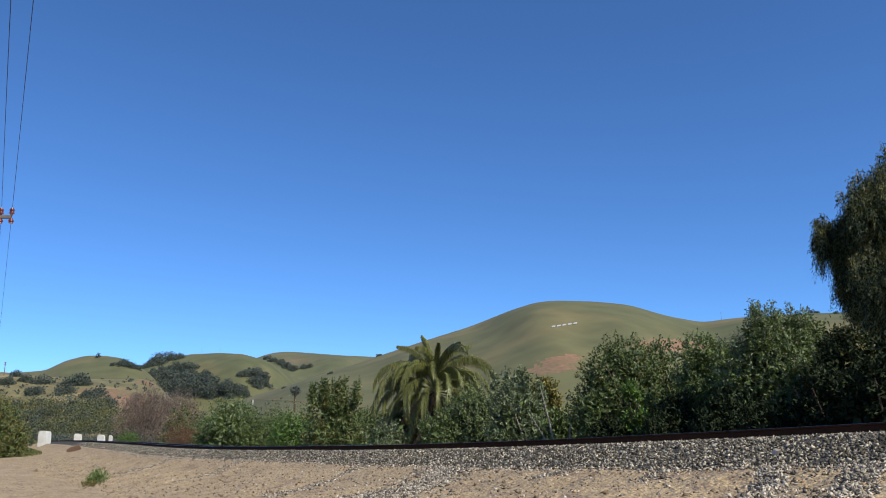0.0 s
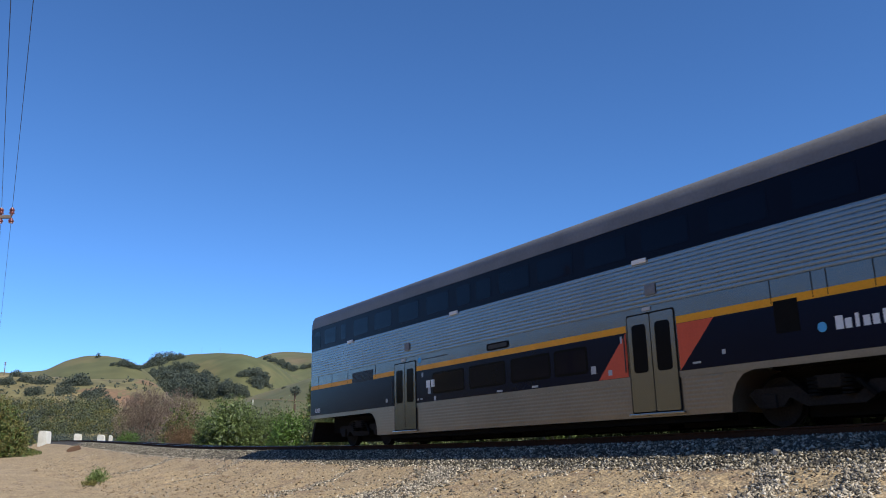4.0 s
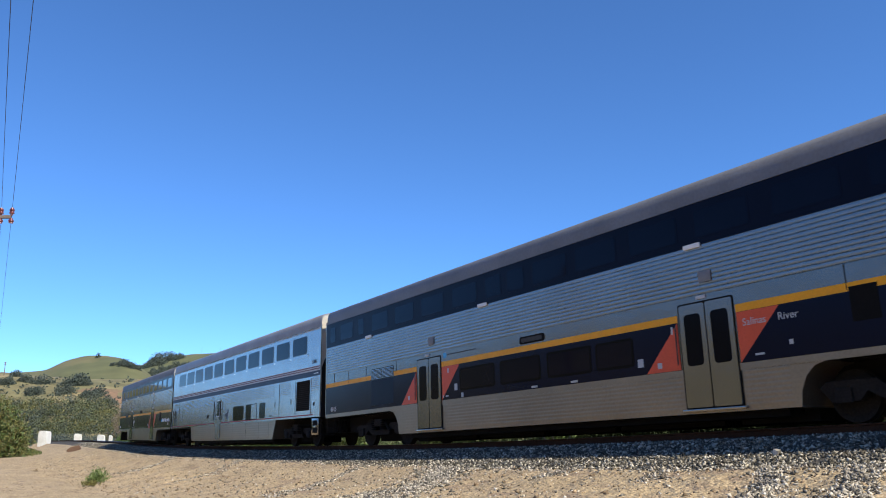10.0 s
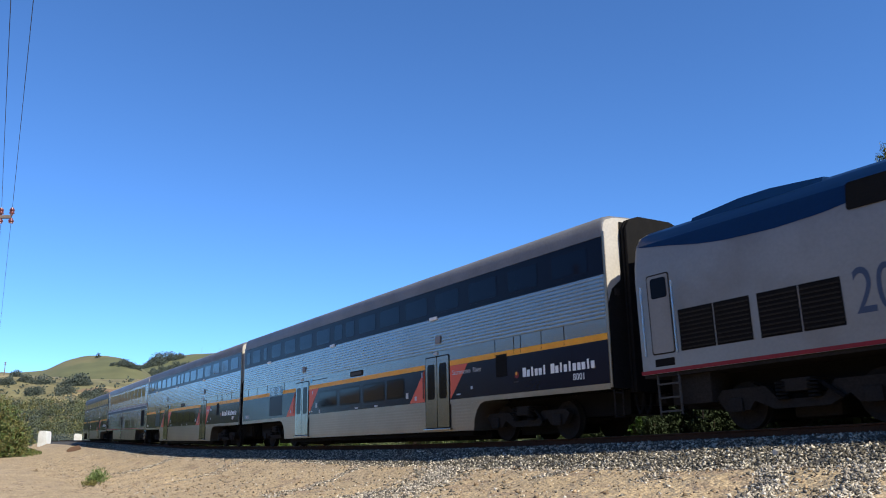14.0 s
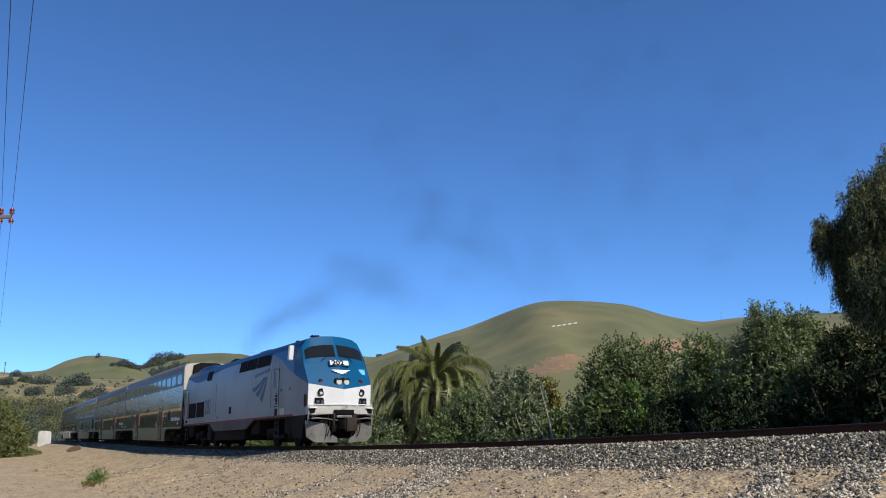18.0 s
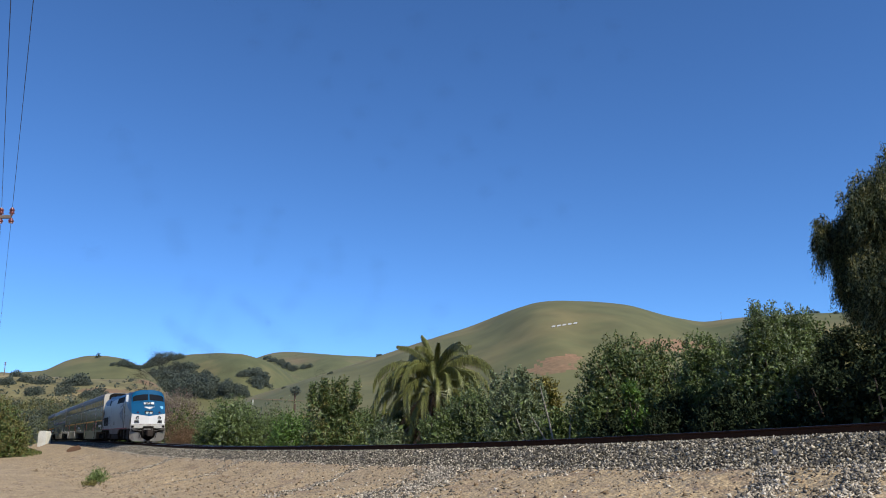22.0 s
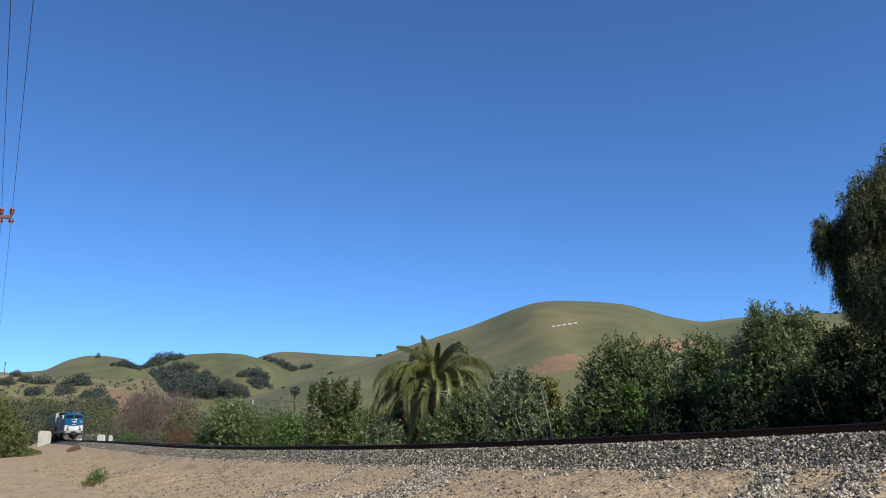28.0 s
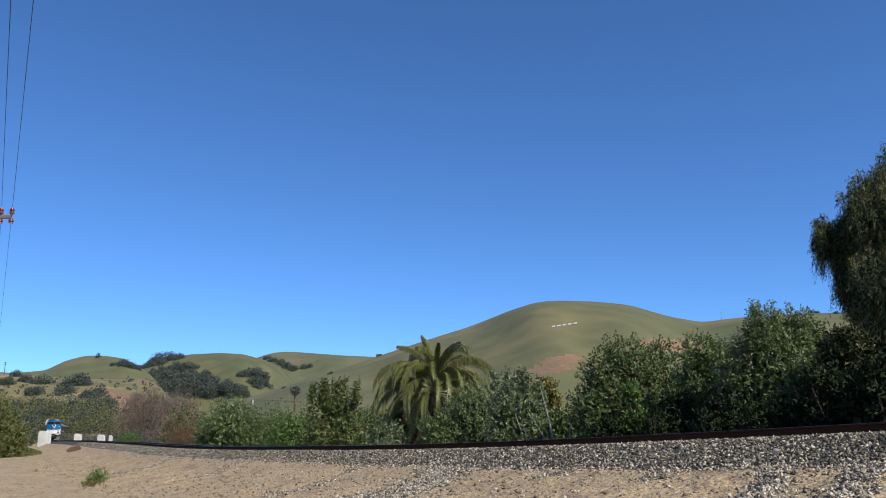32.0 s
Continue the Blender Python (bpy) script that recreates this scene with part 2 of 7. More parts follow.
# near-black copy of the leaf green, painting foliage that lies in shade
MAT["leaf_shaded"] = leafy("leaf_shaded", (0.034, 0.0467, 0.0204), (0.0221, 0.0323, 0.0145), 0.1, 0.4, 0.75, 0.12)
MAT["twig"] = leafy("twig", (0.33, 0.262, 0.215), (0.255, 0.203, 0.168), 0.1, 0.3, 0.9, 0.1)
MAT["twig_red"] = leafy("twig_red", (0.3145, 0.2125, 0.1318), (0.2465, 0.1615, 0.102), 0.1, 0.3, 0.9, 0.1)
MAT["frond"] = leafy("frond", (0.21, 0.215, 0.06), (0.10, 0.12, 0.034), 0.15, 0.35)
MAT["frond_dry"] = leafy("frond_dry", (0.0935, 0.0663, 0.0408), (0.0638, 0.0425, 0.0272), 0.1)
MAT["grass"] = leafy("grass", (0.119, 0.1445, 0.0382), (0.085, 0.1105, 0.0255), 0.2)


# ---- mesh helpers ----
def data(name, verts, faces, mat=None, smooth=0):
    me = bpy.data.meshes.new(name)
    me.from_pydata([tuple(v) for v in verts], [], [tuple(f) for f in faces])
    if smooth:
        me.polygons.foreach_set("use_smooth", [True] * len(me.polygons))
        me.set_sharp_from_angle(angle=radians(smooth))
    if mat:
        me.materials.append(MAT[mat])
    return me


def part(name, bm, material, parent=None, label="", smooth=35):
    """One mesh object from a bmesh or a mesh, under a thing or a part."""
    if isinstance(bm, bmesh.types.BMesh):
        me = bpy.data.meshes.new(name)
        bm.to_mesh(me)
        bm.free()
        if smooth:
            me.polygons.foreach_set("use_smooth", [True] * len(me.polygons))
            me.set_sharp_from_angle(angle=radians(smooth))
        me.materials.append(MAT[material])
    else:
        me = bm
    ob = new(name, me)
    if parent:
        ob.parent = parent
    return tagged(ob, label)


def bx(x0, x1, y0, y1, z0, z1, bev=0.0, bm=None):
    bm = bm or bmesh.new()
    v = [bm.verts.new((x, y, z)) for x in (x0, x1) for y in (y0, y1) for z in (z0, z1)]
    fs = [bm.faces.new([v[i] for i in q]) for q in ((0, 1, 3, 2), (4, 6, 7, 5), (0, 4, 5, 1), (2, 3, 7, 6), (0, 2, 6, 4), (1, 5, 7, 3))]
    bmesh.ops.recalc_face_normals(bm, faces=fs)
    if bev:
        bmesh.ops.bevel(bm, geom=list({e for f in fs for e in f.edges}), offset=bev, segments=2, affect="EDGES", profile=0.6)
    return bm


def rod(p0, p1, r, seg=10, r2=None, bm=None):
    bm = bm or bmesh.new()
    p0, p1 = Vector(p0), Vector(p1)
    d = p1 - p0
    q = d.to_track_quat("Z", "Y").to_matrix().to_4x4()
    bmesh.ops.create_cone(bm, cap_ends=True, segments=seg, radius1=r, radius2=r if r2 is None else r2, depth=d.length,
                          matrix=Matrix.Translation((p0 + p1) / 2) @ q)
    return bm


def prism(pts, axis, a0, a1, bm=None):
    """A polygon in the plane across an axis (0 x, 1 y, 2 z), drawn out from a0 to a1."""
    bm = bm or bmesh.new()
    rows = []
    for a in (a0, a1):
        rows.append([bm.verts.new({0: (a, p, q), 1: (p, a, q), 2: (p, q, a)}[axis]) for p, q in pts])
    n = len(pts)
    fs = [bm.faces.new(rows[0]), bm.faces.new(rows[1][::-1])]
    for i in range(n):
        fs.append(bm.faces.new((rows[0][i], rows[1][i], rows[1][(i + 1) % n], rows[0][(i + 1) % n])))
    bmesh.ops.recalc_face_normals(bm, faces=fs)
    return bm


def rounded(u0, u1, v0, v1, r, seg=4):
    """The outline of a rounded oblong."""
    out = []
    for cx, cy, a in ((u1 - r, v1 - r, 0), (u0 + r, v1 - r, 90), (u0 + r, v0 + r, 180), (u1 - r, v0 + r, 270)):
        out += [(cx + r * math.cos(radians(a + 90 * i / seg)), cy + r * math.sin(radians(a + 90 * i / seg))) for i in range(seg + 1)]
    return out


def words(text, size, mat, parent, m, name="lettering", spread=1.0, bold=0.0):
    """Lettering as a flat mesh of a part."""
    cu = bpy.data.curves.new(name, "FONT")
    cu.body, cu.size, cu.extrude, cu.space_character, cu.offset = text, size, 0.002, spread, bold
    tmp = bpy.data.objects.new(name, cu)
    me = bpy.data.meshes.new_from_object(tmp)
    bpy.data.objects.remove(tmp)
    me.materials.clear()
    me.materials.append(MAT[mat])
    ob = new(name, me)
    ob.parent = parent
    ob.matrix_basis = m
    return ob


# ---- the line of the track ----
DS = 0.5
TS = np.arange(-220, 420, DS)
T0 = int(np.argmin(abs(TS)))
TH = np.cumsum(np.interp(TS, [-30, 0, 30, 60, 85, 110, 140, 175, 230], [-0.00105, -0.00169, -0.00195, 0.00023, 0.00002, 0.0003, -0.00005, -0.00108, -0.00101])) * DS
TH = TH - TH[T0] + 2.14397
TX, TY = np.cumsum(np.cos(TH)) * DS, np.cumsum(np.sin(TH)) * DS
TX, TY = TX - TX[T0] + 2.16, TY - TY[T0] + 23.66
_lift = np.interp(np.arange(-320, 520), [-30, 0, 30, 60, 120], [1.04, 0.0, -0.22, 0.01, 0.317])
TZ = 1.4 + np.interp(TS, np.arange(-320, 520), np.convolve(np.pad(_lift, 10, "edge"), np.ones(21) / 21, "valid"))


def along(s, n=0.0, z=0.0):
    """The place s metres along the track, n metres to its left (towards the camera), z metres over the rail head."""
    i = np.clip(s, TS[0], TS[-1])
    x, y, th, h = (np.interp(i, TS, a) for a in (TX, TY, TH, TZ))
    x, y = x + np.cos(th) * (s - i), y + np.sin(th) * (s - i)
    return x - np.sin(th) * n, y + np.cos(th) * n, h + z


def rail_z(s):
    return np.interp(s, TS, TZ)


def smooth(a, b, x):
    t = np.clip((x - a) / (b - a), 0, 1)
    return t * t * (3 - 2 * t)


def lump(x, y, scale, seed=0.0):
    """Cheap smooth unevenness, -1 to 1."""
    return (np.sin(x * scale + 1.7 * np.sin(y * scale * 0.73 + seed) + seed * 3.1) * np.cos(y * scale * 1.13 + 1.3 * np.sin(x * scale * 0.61 - seed))
            + 0.5 * np.sin(x * scale * 2.3 + y * scale * 1.9 + seed * 5)) / 1.5


def ground_z(s, n):
    """The ground's height: an earth bank under the track, flat soil on both sides."""
    zr = rail_z(s)
    near = np.interp(n, [0, 2.2, 2.8, 3.15, 4.7, 8.0, 13.0], [-0.78, -0.78, -0.72, -0.67, -1.0, -1.36, -1.5])
    near = near + 0.15 * smooth(-5, 12, s) * np.interp(n, [2.0, 2.6, 3.2, 4.5], [0, 1, 1, 0])
    far = np.interp(-n, [0, 2.2, 3.0, 6.0, 9.0], [-0.75, -0.62, -0.55, -1.1, -1.45])
    bank = zr + np.where(n >= 0, near, far)
    flat = np.where(n >= 0, 0.0, -0.1) + 0 * s
    k = np.where(n >= 0, smooth(5.5, 12.5, n), smooth(5, 11, -n))
    base = bank * (1 - k) + flat * k
    x, y, _ = along(s, n)
    rough = 0.06 * lump(x, y, 0.55, 1.0) + 0.035 * lump(x, y, 1.7, 2.0) + 0.022 * lump(x, y, 5.1, 3.0) + 0.04 * lump(s, n * 0.25, 2.2, 8.0) * smooth(10, 5, n)
    rough = rough - 0.11 * np.maximum(0, 1 - 2.2 * abs(lump(s + 0.35 * n, n * 0.12, 2.6, 4.0))) ** 2 * smooth(3.3, 4.2, n) * smooth(10.5, 7.5, n) * (0.35 + 0.65 * smooth(4, 14, s))
    return base + rough * smooth(2.2, 4.0, abs(n)) * (1 - smooth(60, 120, abs(n)))


def spot(az, n):
    """Track coordinates s of the place that lies az degrees right of straight ahead, n metres off the track."""
    x, y, _ = along(TS, n)
    a = np.degrees(np.arctan2(x, y))
    ok = (y > 2) & (TS > -25) & (TS < 172)
    i = np.argmin(np.where(ok, abs(a - az), 1e9))
    return TS[i]


def stand(az, n):
    """The place on the ground there, and its distance from the camera."""
    s = spot(az, n)
    x, y, _ = along(s, n)
    return Vector((float(x), float(y), float(ground_z(s, n)))), math.hypot(x, y)


def stand_at(az, dist):
    """The place on the ground az degrees to the right and dist metres away."""
    x, y = dist * math.sin(radians(az)), dist * math.cos(radians(az))
    i = int(np.argmin((TX - x) ** 2 + (TY - y) ** 2))
    n = -math.sin(TH[i]) * (x - TX[i]) + math.cos(TH[i]) * (y - TY[i])
    return Vector((x, y, float(ground_z(np.array(TS[i]), np.array(n))))), dist


# ---- ground: one sheet to the horizon ----
def grid_mesh(name, A, B, fx, mat, smooth_deg=180):
    X, Y, Z = fx
    V = np.stack([X.ravel(), Y.ravel(), Z.ravel()], 1)
    a, b = len(A), len(B)
    i = np.arange(a * b).reshape(a, b)
    F = np.stack([i[:-1, :-1].ravel(), i[1:, :-1].ravel(), i[1:, 1:].ravel(), i[:-1, 1:].ravel()], 1)
    me = bpy.data.meshes.new(name)
    me.vertices.add(len(V)), me.loops.add(F.size), me.polygons.add(len(F))
    me.vertices.foreach_set("co", V.astype(np.float32).ravel())
    me.loops.foreach_set("vertex_index", F.astype(np.int32).ravel())
    me.polygons.foreach_set("loop_start", np.arange(0, F.size, 4, dtype=np.int32))
    me.polygons.foreach_set("loop_total", np.full(len(F), 4, dtype=np.int32))
    me.polygons.foreach_set("use_smooth", [True] * len(F))
    me.update(calc_edges=True)
    me.materials.append(MAT[mat])
    return me


gs = np.concatenate([[-3500, -1200, -500, -200, -90], np.arange(-45, -16, 0.4), np.arange(-16, 50, 0.18), np.arange(50, 60, 0.4), np.arange(60, 120, 1.0), np.arange(120, 260, 4.0), [280, 330, 420, 700, 1500, 3800]])
gn = np.concatenate([[-3800, -1500, -600, -200, -80, -45, -25], np.arange(-16, -2.5, 0.8), np.arange(-2, 18, 0.25), np.arange(18, 40, 1.5), [50, 80, 150, 400, 1200, 3800]])
GS, GN = np.meshgrid(gs, gn, indexing="ij")
gx, gy, _ = along(GS, GN)
ground = new("ground", grid_mesh("ground", gs, gn, (gx, gy, ground_z(GS, GN)), "dirt"))
tagged(ground, "bare tan dirt bank and flat soil beside the track", "ground", kind="structure")

# ---- ballast bed with loose stones ----
bs = np.concatenate([[-215, -120, -60], np.arange(-40, 60, 0.35), np.arange(60, 330, 2.0)])
bn = np.concatenate([np.linspace(-3.4, -1.75, 7), np.linspace(-1.5, 1.5, 9), np.linspace(1.7, 3.5, 15)])
BS, BN = np.meshgrid(bs, bn, indexing="ij")
ax, ay, az_ = along(BS, BN)
drop = np.interp(abs(BN), [0, 1.55, 1.8, 3.05, 3.5], [-0.2, -0.2, -0.215, -0.66, -0.95])
BZ = az_ + drop + 0.025 * lump(BS, BN, 4.3, 1.0) + 0.02 * lump(BS, BN, 9.0, 2.0)
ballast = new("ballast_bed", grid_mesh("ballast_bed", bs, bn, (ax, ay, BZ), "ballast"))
tagged(ballast, "grey crushed-stone ballast bed under the rails", "ballast", kind="structure")


def stones(name, count, s_range, n_range, size, mat, seed, zfun, gap=None, fans=()):
    """Loose stones, each a small angular shard, in one mesh."""
    rng = np.random.default_rng(seed)
    u = rng.random(count)
    s = s_range[0] + (s_range[1] - s_range[0]) * u ** 1.7
    n = n_range[0] + (n_range[1] - n_range[0]) * rng.random(count)
    if gap is not None:
        keep = gap(s, n, rng)
        s, n = s[keep], n[keep]
    for s0, w, reach, dens, slant in fans:
        m = int(1900 * dens * w * (reach - 2.6))
        nn = 2.65 + (reach - 2.6) * rng.random(m) ** 1.25
        s, n = np.concatenate([s, s0 + slant * (nn - 3) + rng.normal(0, 1, m) * w * (0.4 + 0.13 * (nn - 2.6))]), np.concatenate([n, nn])
    count = len(s)
    x, y, _ = along(s, n)
    z = zfun(s, n)
    base = np.array([(0.94, 0, -0.33), (-0.47, 0.82, -0.33), (-0.47, -0.82, -0.33), (0, 0, 1)], float)
    tri = np.array([(0, 1, 3), (1, 2, 3), (2, 0, 3), (0, 2, 1)])
    r = size[0] + (size[1] - size[0]) * rng.random(count) ** 2
    V = base[None] * (0.75 + 0.9 * rng.random((count, 4, 1))) + 0.75 * (rng.random((count, 4, 3)) - 0.5)
    a, t = rng.random(count) * 6.283, rng.random(count) * 2.4
    c, d = np.cos(t)[:, None], np.sin(t)[:, None]
    V = np.stack([V[..., 0], V[..., 1] * c - V[..., 2] * d, V[..., 1] * d + V[..., 2] * c], -1)
    c, d = np.cos(a)[:, None], np.sin(a)[:, None]
    V = np.stack([V[..., 0] * c - V[..., 1] * d, V[..., 0] * d + V[..., 1] * c, V[..., 2] * 0.8], -1) * r[:, None, None]
    V = V + np.stack([x, y, z + r * 0.35 * rng.random(count)], 1)[:, None]
    F = tri[None] + 4 * np.arange(count)[:, None, None]
    me = bpy.data.meshes.new(name)
    V, F = V.reshape(-1, 3), F.reshape(-1, 3)
    me.vertices.add(len(V)), me.loops.add(F.size), me.polygons.add(len(F))
    me.vertices.foreach_set("co", V.astype(np.float32).ravel())
    me.loops.foreach_set("vertex_index", F.astype(np.int32).ravel())
    me.polygons.foreach_set("loop_start", np.arange(0, F.size, 3, dtype=np.int32))
    me.polygons.foreach_set("loop_total", np.full(len(F), 3, dtype=np.int32))
    me.update(calc_edges=True)
    me.materials.append(MAT[mat])
    return new(name, me)


def bed_z(s, n):
    return rail_z(s) + np.interp(abs(n), [0, 1.55, 1.8, 3.05, 3.5], [-0.2, -0.2, -0.215, -0.66, -0.95])


tagged(stones("ballast_stone", 130000, (-15.5, 95), (0.85, 3.25), (0.018, 0.046), "stone", 11, bed_z),
       "loose grey and pale crushed stones on the ballast shoulder", "stones", kind="stuff")


# fans of stone down the bank: where along the track, how wide, how far out, how dense, and how they slant
FANS = ((-1.2, 0.95, 7.0, 1.0, -0.5), (3.9, 0.35, 7.0, 0.35, -0.7), (-10.2, 0.32, 5.6, 1.2, -0.6), (-11.9, 0.36, 4.9, 1.3, -0.25), (-8.4, 0.35, 4.0, 0.4, 0.0), (-5.6, 0.5, 4.0, 0.35, 0.0), (15.0, 0.5, 6.5, 0.25, -0.8),
        (27.0, 0.7, 6.5, 0.3, -0.9), (-14.6, 0.8, 6.0, 0.9, 0.0))


def spill(s, n, rng):
    dens = 0.05 + 0.9 * smooth(3.6, 3.0, n + 0.22 * lump(s, 0 * s, 1.7, 6.0))
    for s0, w, reach, k, slant in FANS:
        dens = dens + k * np.exp(-((s - s0 - slant * (n - 3)) / w) ** 2) * smooth(reach + 1.2, reach - 1.5, n) * (0.6 + 0.5 * lump(s * 2, n * 2, 1.5, 2.0))
    return rng.random(len(s)) < dens


tagged(stones("spilled_stone", 110000, (-16, 60), (2.6, 8.6), (0.013, 0.044), "stone_pale", 12, ground_z, spill, FANS),
       "pale stones spilled down the dirt bank", "stones", kind="stuff")
tagged(stones("pebble", 15000, (-22, 70), (2.6, 14), (0.006, 0.026), "pebble", 13, ground_z),
       "small tan pebbles scattered over the dirt", "stones", kind="stuff")
tagged(stones("clod", 3200, (-16, 50), (3.0, 9.5), (0.014, 0.056), "clod", 14, ground_z),
       "crumbly brown clods lying on the dirt bank", "clods", kind="stuff")
rock = part("rock", bx(-0.055, 0.055, -0.05, 0.05, -0.03, 0.085, 0.02), "stone_pale")
_x, _y, _z = along(-9.97, 2.55)
rock.matrix_basis = Matrix.Translation((float(_x), float(_y), float(bed_z(-9.97, 2.55)))) @ pose(0, 0, 0, 12, -9, 37)
tagged(rock, "pale squarish rock lying on the crushed-stone shoulder", "rock")


# ---- rails and ties ----
def swept(name, prof, s_list, n0, mat, z0=0.0):
    bm = bmesh.new()
    rows = []
    for s in s_list:
        row = []
        for p, q in prof:
            x, y, z = along(s, n0 + p)
            row.append(bm.verts.new((float(x), float(y), float(z) + q + z0)))
        rows.append(row)
    k = len(prof)
    for a, b in zip(rows, rows[1:]):
        for i in range(k):
            bm.faces.new((a[i], a[(i + 1) % k], b[(i + 1) % k], b[i]))
    bmesh.ops.recalc_face_normals(bm, faces=bm.faces)
    return part(name, bm, mat)


RAIL_S = list(range(-215, -40, 8)) + list(range(-40, 80, 2)) + list(range(80, 400, 6))
PROFILE = [(-0.07, -0.18), (-0.07, -0.165), (-0.012, -0.145), (-0.012, -0.045), (-0.036, -0.035), (-0.036, -0.004), (0.036, -0.004),
           (0.036, -0.035), (0.012, -0.045), (0.012, -0.145), (0.07, -0.165), (0.07, -0.18)]
HEAD = [(-0.03, -0.004), (-0.026, 0.0), (0.026, 0.0), (0.03, -0.004)]
for side in (0.755, -0.755):
    r = swept("rail", PROFILE, RAIL_S, side, "rail")
    tagged(r, "rust-brown steel rail with a bright worn head", "rail", "rails of the track", "structure")
    h = swept("rail_head", HEAD, RAIL_S, side, "rail_head")
    h.parent = r
tie = part("tie", bx(-0.11, 0.11, -1.3, 1.3, -0.36, -0.182, 0.012), "tie")
tagged(tie, "dark weathered wooden railway tie set in ballast", "tie", "ties of the track")
TIE_MESH = tie.data
bpy.data.objects.remove(tie)
for i in range(250):
    s = -24 + i * 0.52
    ob = new("tie", TIE_MESH)
    tagged(ob, "dark weathered wooden railway tie set in ballast", "tie", "ties of the track")
    x, y, z = along(s)
    ob.matrix_basis = pose(float(x), float(y), float(z), rz=math.degrees(float(np.interp(s, TS, TH))) + ((i * 37) % 7 - 3) * 0.25)


# ---- hills ----
def hill(name, ridge, r_foot, r_ridge, r_back, mat, label, swell=0.0, seed=1.0, el_foot=-0.3, power=1.0, fine=1):
    """A hill seen from the valley floor: ridge gives its skyline in degrees of azimuth and height, at the distance r_ridge."""
    az = np.linspace(ridge[0][0], ridge[-1][0], 150 * fine)
    ra, re = zip(*ridge)
    el = np.interp(az, ra, re)
    w = 5 * fine
    ker = np.hanning(w + 2)[1:-1]
    el = np.convolve(np.pad(el, (w // 2, w - 1 - w // 2), "edge"), ker / ker.sum(), "valid")
    t = np.concatenate([np.linspace(0, 1, 45 * fine + 1), np.linspace(1.06, 1.6, 8)])
    A, T = np.meshgrid(az, t, indexing="ij")
    E = np.repeat(el[:, None], len(t), 1)
    rr = r_ridge * (1 + 0.10 * lump(A, A * 0, 0.35, seed))
    R = np.where(T <= 1, r_foot + (rr - r_foot) * T, rr + (r_back - rr) * (T - 1) / 0.6)
    up = np.sin(np.clip(T, 0, 1) * math.pi / 2) ** power
    ang = el_foot + (E - el_foot) * up + swell * lump(A, T * 9, 0.55, seed) * np.sin(np.clip(T, 0, 1) * math.pi) ** 1.5
    Z = EYE + R * np.tan(np.radians(ang))
    Z = np.where(T > 1, Z[:, 45 * fine:45 * fine + 1] * (1 - smooth(1, 1.6, T)) - 3 * smooth(1, 1.6, T), Z)
    X, Y = R * np.sin(np.radians(A)), R * np.cos(np.radians(A))
    ob = new(name, grid_mesh(name, az, t, (X, Y, Z), mat))
    return tagged(ob, label, "hill", kind="structure"), (az, el, r_foot, r_ridge, seed, el_foot, power, swell)


def hill_point(h, a, e):
    """A place on the hill's near face: azimuth a and height angle e in degrees."""
    az, el, r0, r1, seed, ef, power, swell = h
    E = float(np.interp(a, az, el))
    t = np.linspace(0.02, 1, 240)
    rr = r1 * (1 + 0.10 * float(lump(np.array(a), np.array(0.0), 0.35, seed)))
    ang = ef + (E - ef) * np.sin(t * math.pi / 2) ** power + swell * lump(a + 0 * t, t * 9, 0.55, seed) * np.sin(t * math.pi) ** 1.5
    t = float(np.interp(e, np.maximum.accumulate(ang) + 1e-6 * t, t))
    ang = float(ef + (E - ef) * math.sin(t * math.pi / 2) ** power + swell * float(lump(np.array(a), np.array(t * 9), 0.55, seed)) * math.sin(t * math.pi) ** 1.5)
    r = r0 + (rr - r0) * t
    return Vector((r * math.sin(radians(a)), r * math.cos(radians(a)), EYE + r * math.tan(radians(ang))))


_, H_FAR = hill("hill_5", [(-18, 4.6), (-13.49, 5.17), (-12.38, 5.67), (-11.24, 5.88), (-9.31, 5.78), (-7.35, 5.63), (-4.8, 5.52), (-2.62, 5.3), (4, 5.2), (12, 6.2), (20, 7.2), (26, 7.3), (40, 6.4)],
                1250, 1900, 2500, "hill_far", "far grassy hill, brownish green", 0.1, 2.0)
_, H_MID = hill("hill_4", [(-28, 3.0), (-22.5, 4.0), (-20.71, 4.68), (-19.69, 5.07), (-18.64, 5.35), (-17.21, 5.6), (-15.38, 5.71), (-13.89, 5.66), (-12.36, 5.25), (-11.19, 4.61), (-10.02, 3.85), (-7, 2.4), (-4, 1.2)],
                820, 1200, 1500, "hill", "smooth green grassy hill with dark oaks in its folds", 0.15, 3.0)
_, H_DOME = hill("hill_3", [(-42, 0.3), (-34, 0.8), (-30, 3.9), (-28.53, 4.07), (-26.03, 4.34), (-24.94, 4.98), (-23.82, 5.33), (-22.82, 5.38), (-21.61, 5.25), (-20.54, 4.72), (-19.9, 4.35), (-19.2, 3.6), (-18.3, 2.4), (-17, 1.2), (-14, 0.5)],
                600, 880, 1150, "hill", "domed grassy hill with a lone tree on top", 0.15, 4.0)
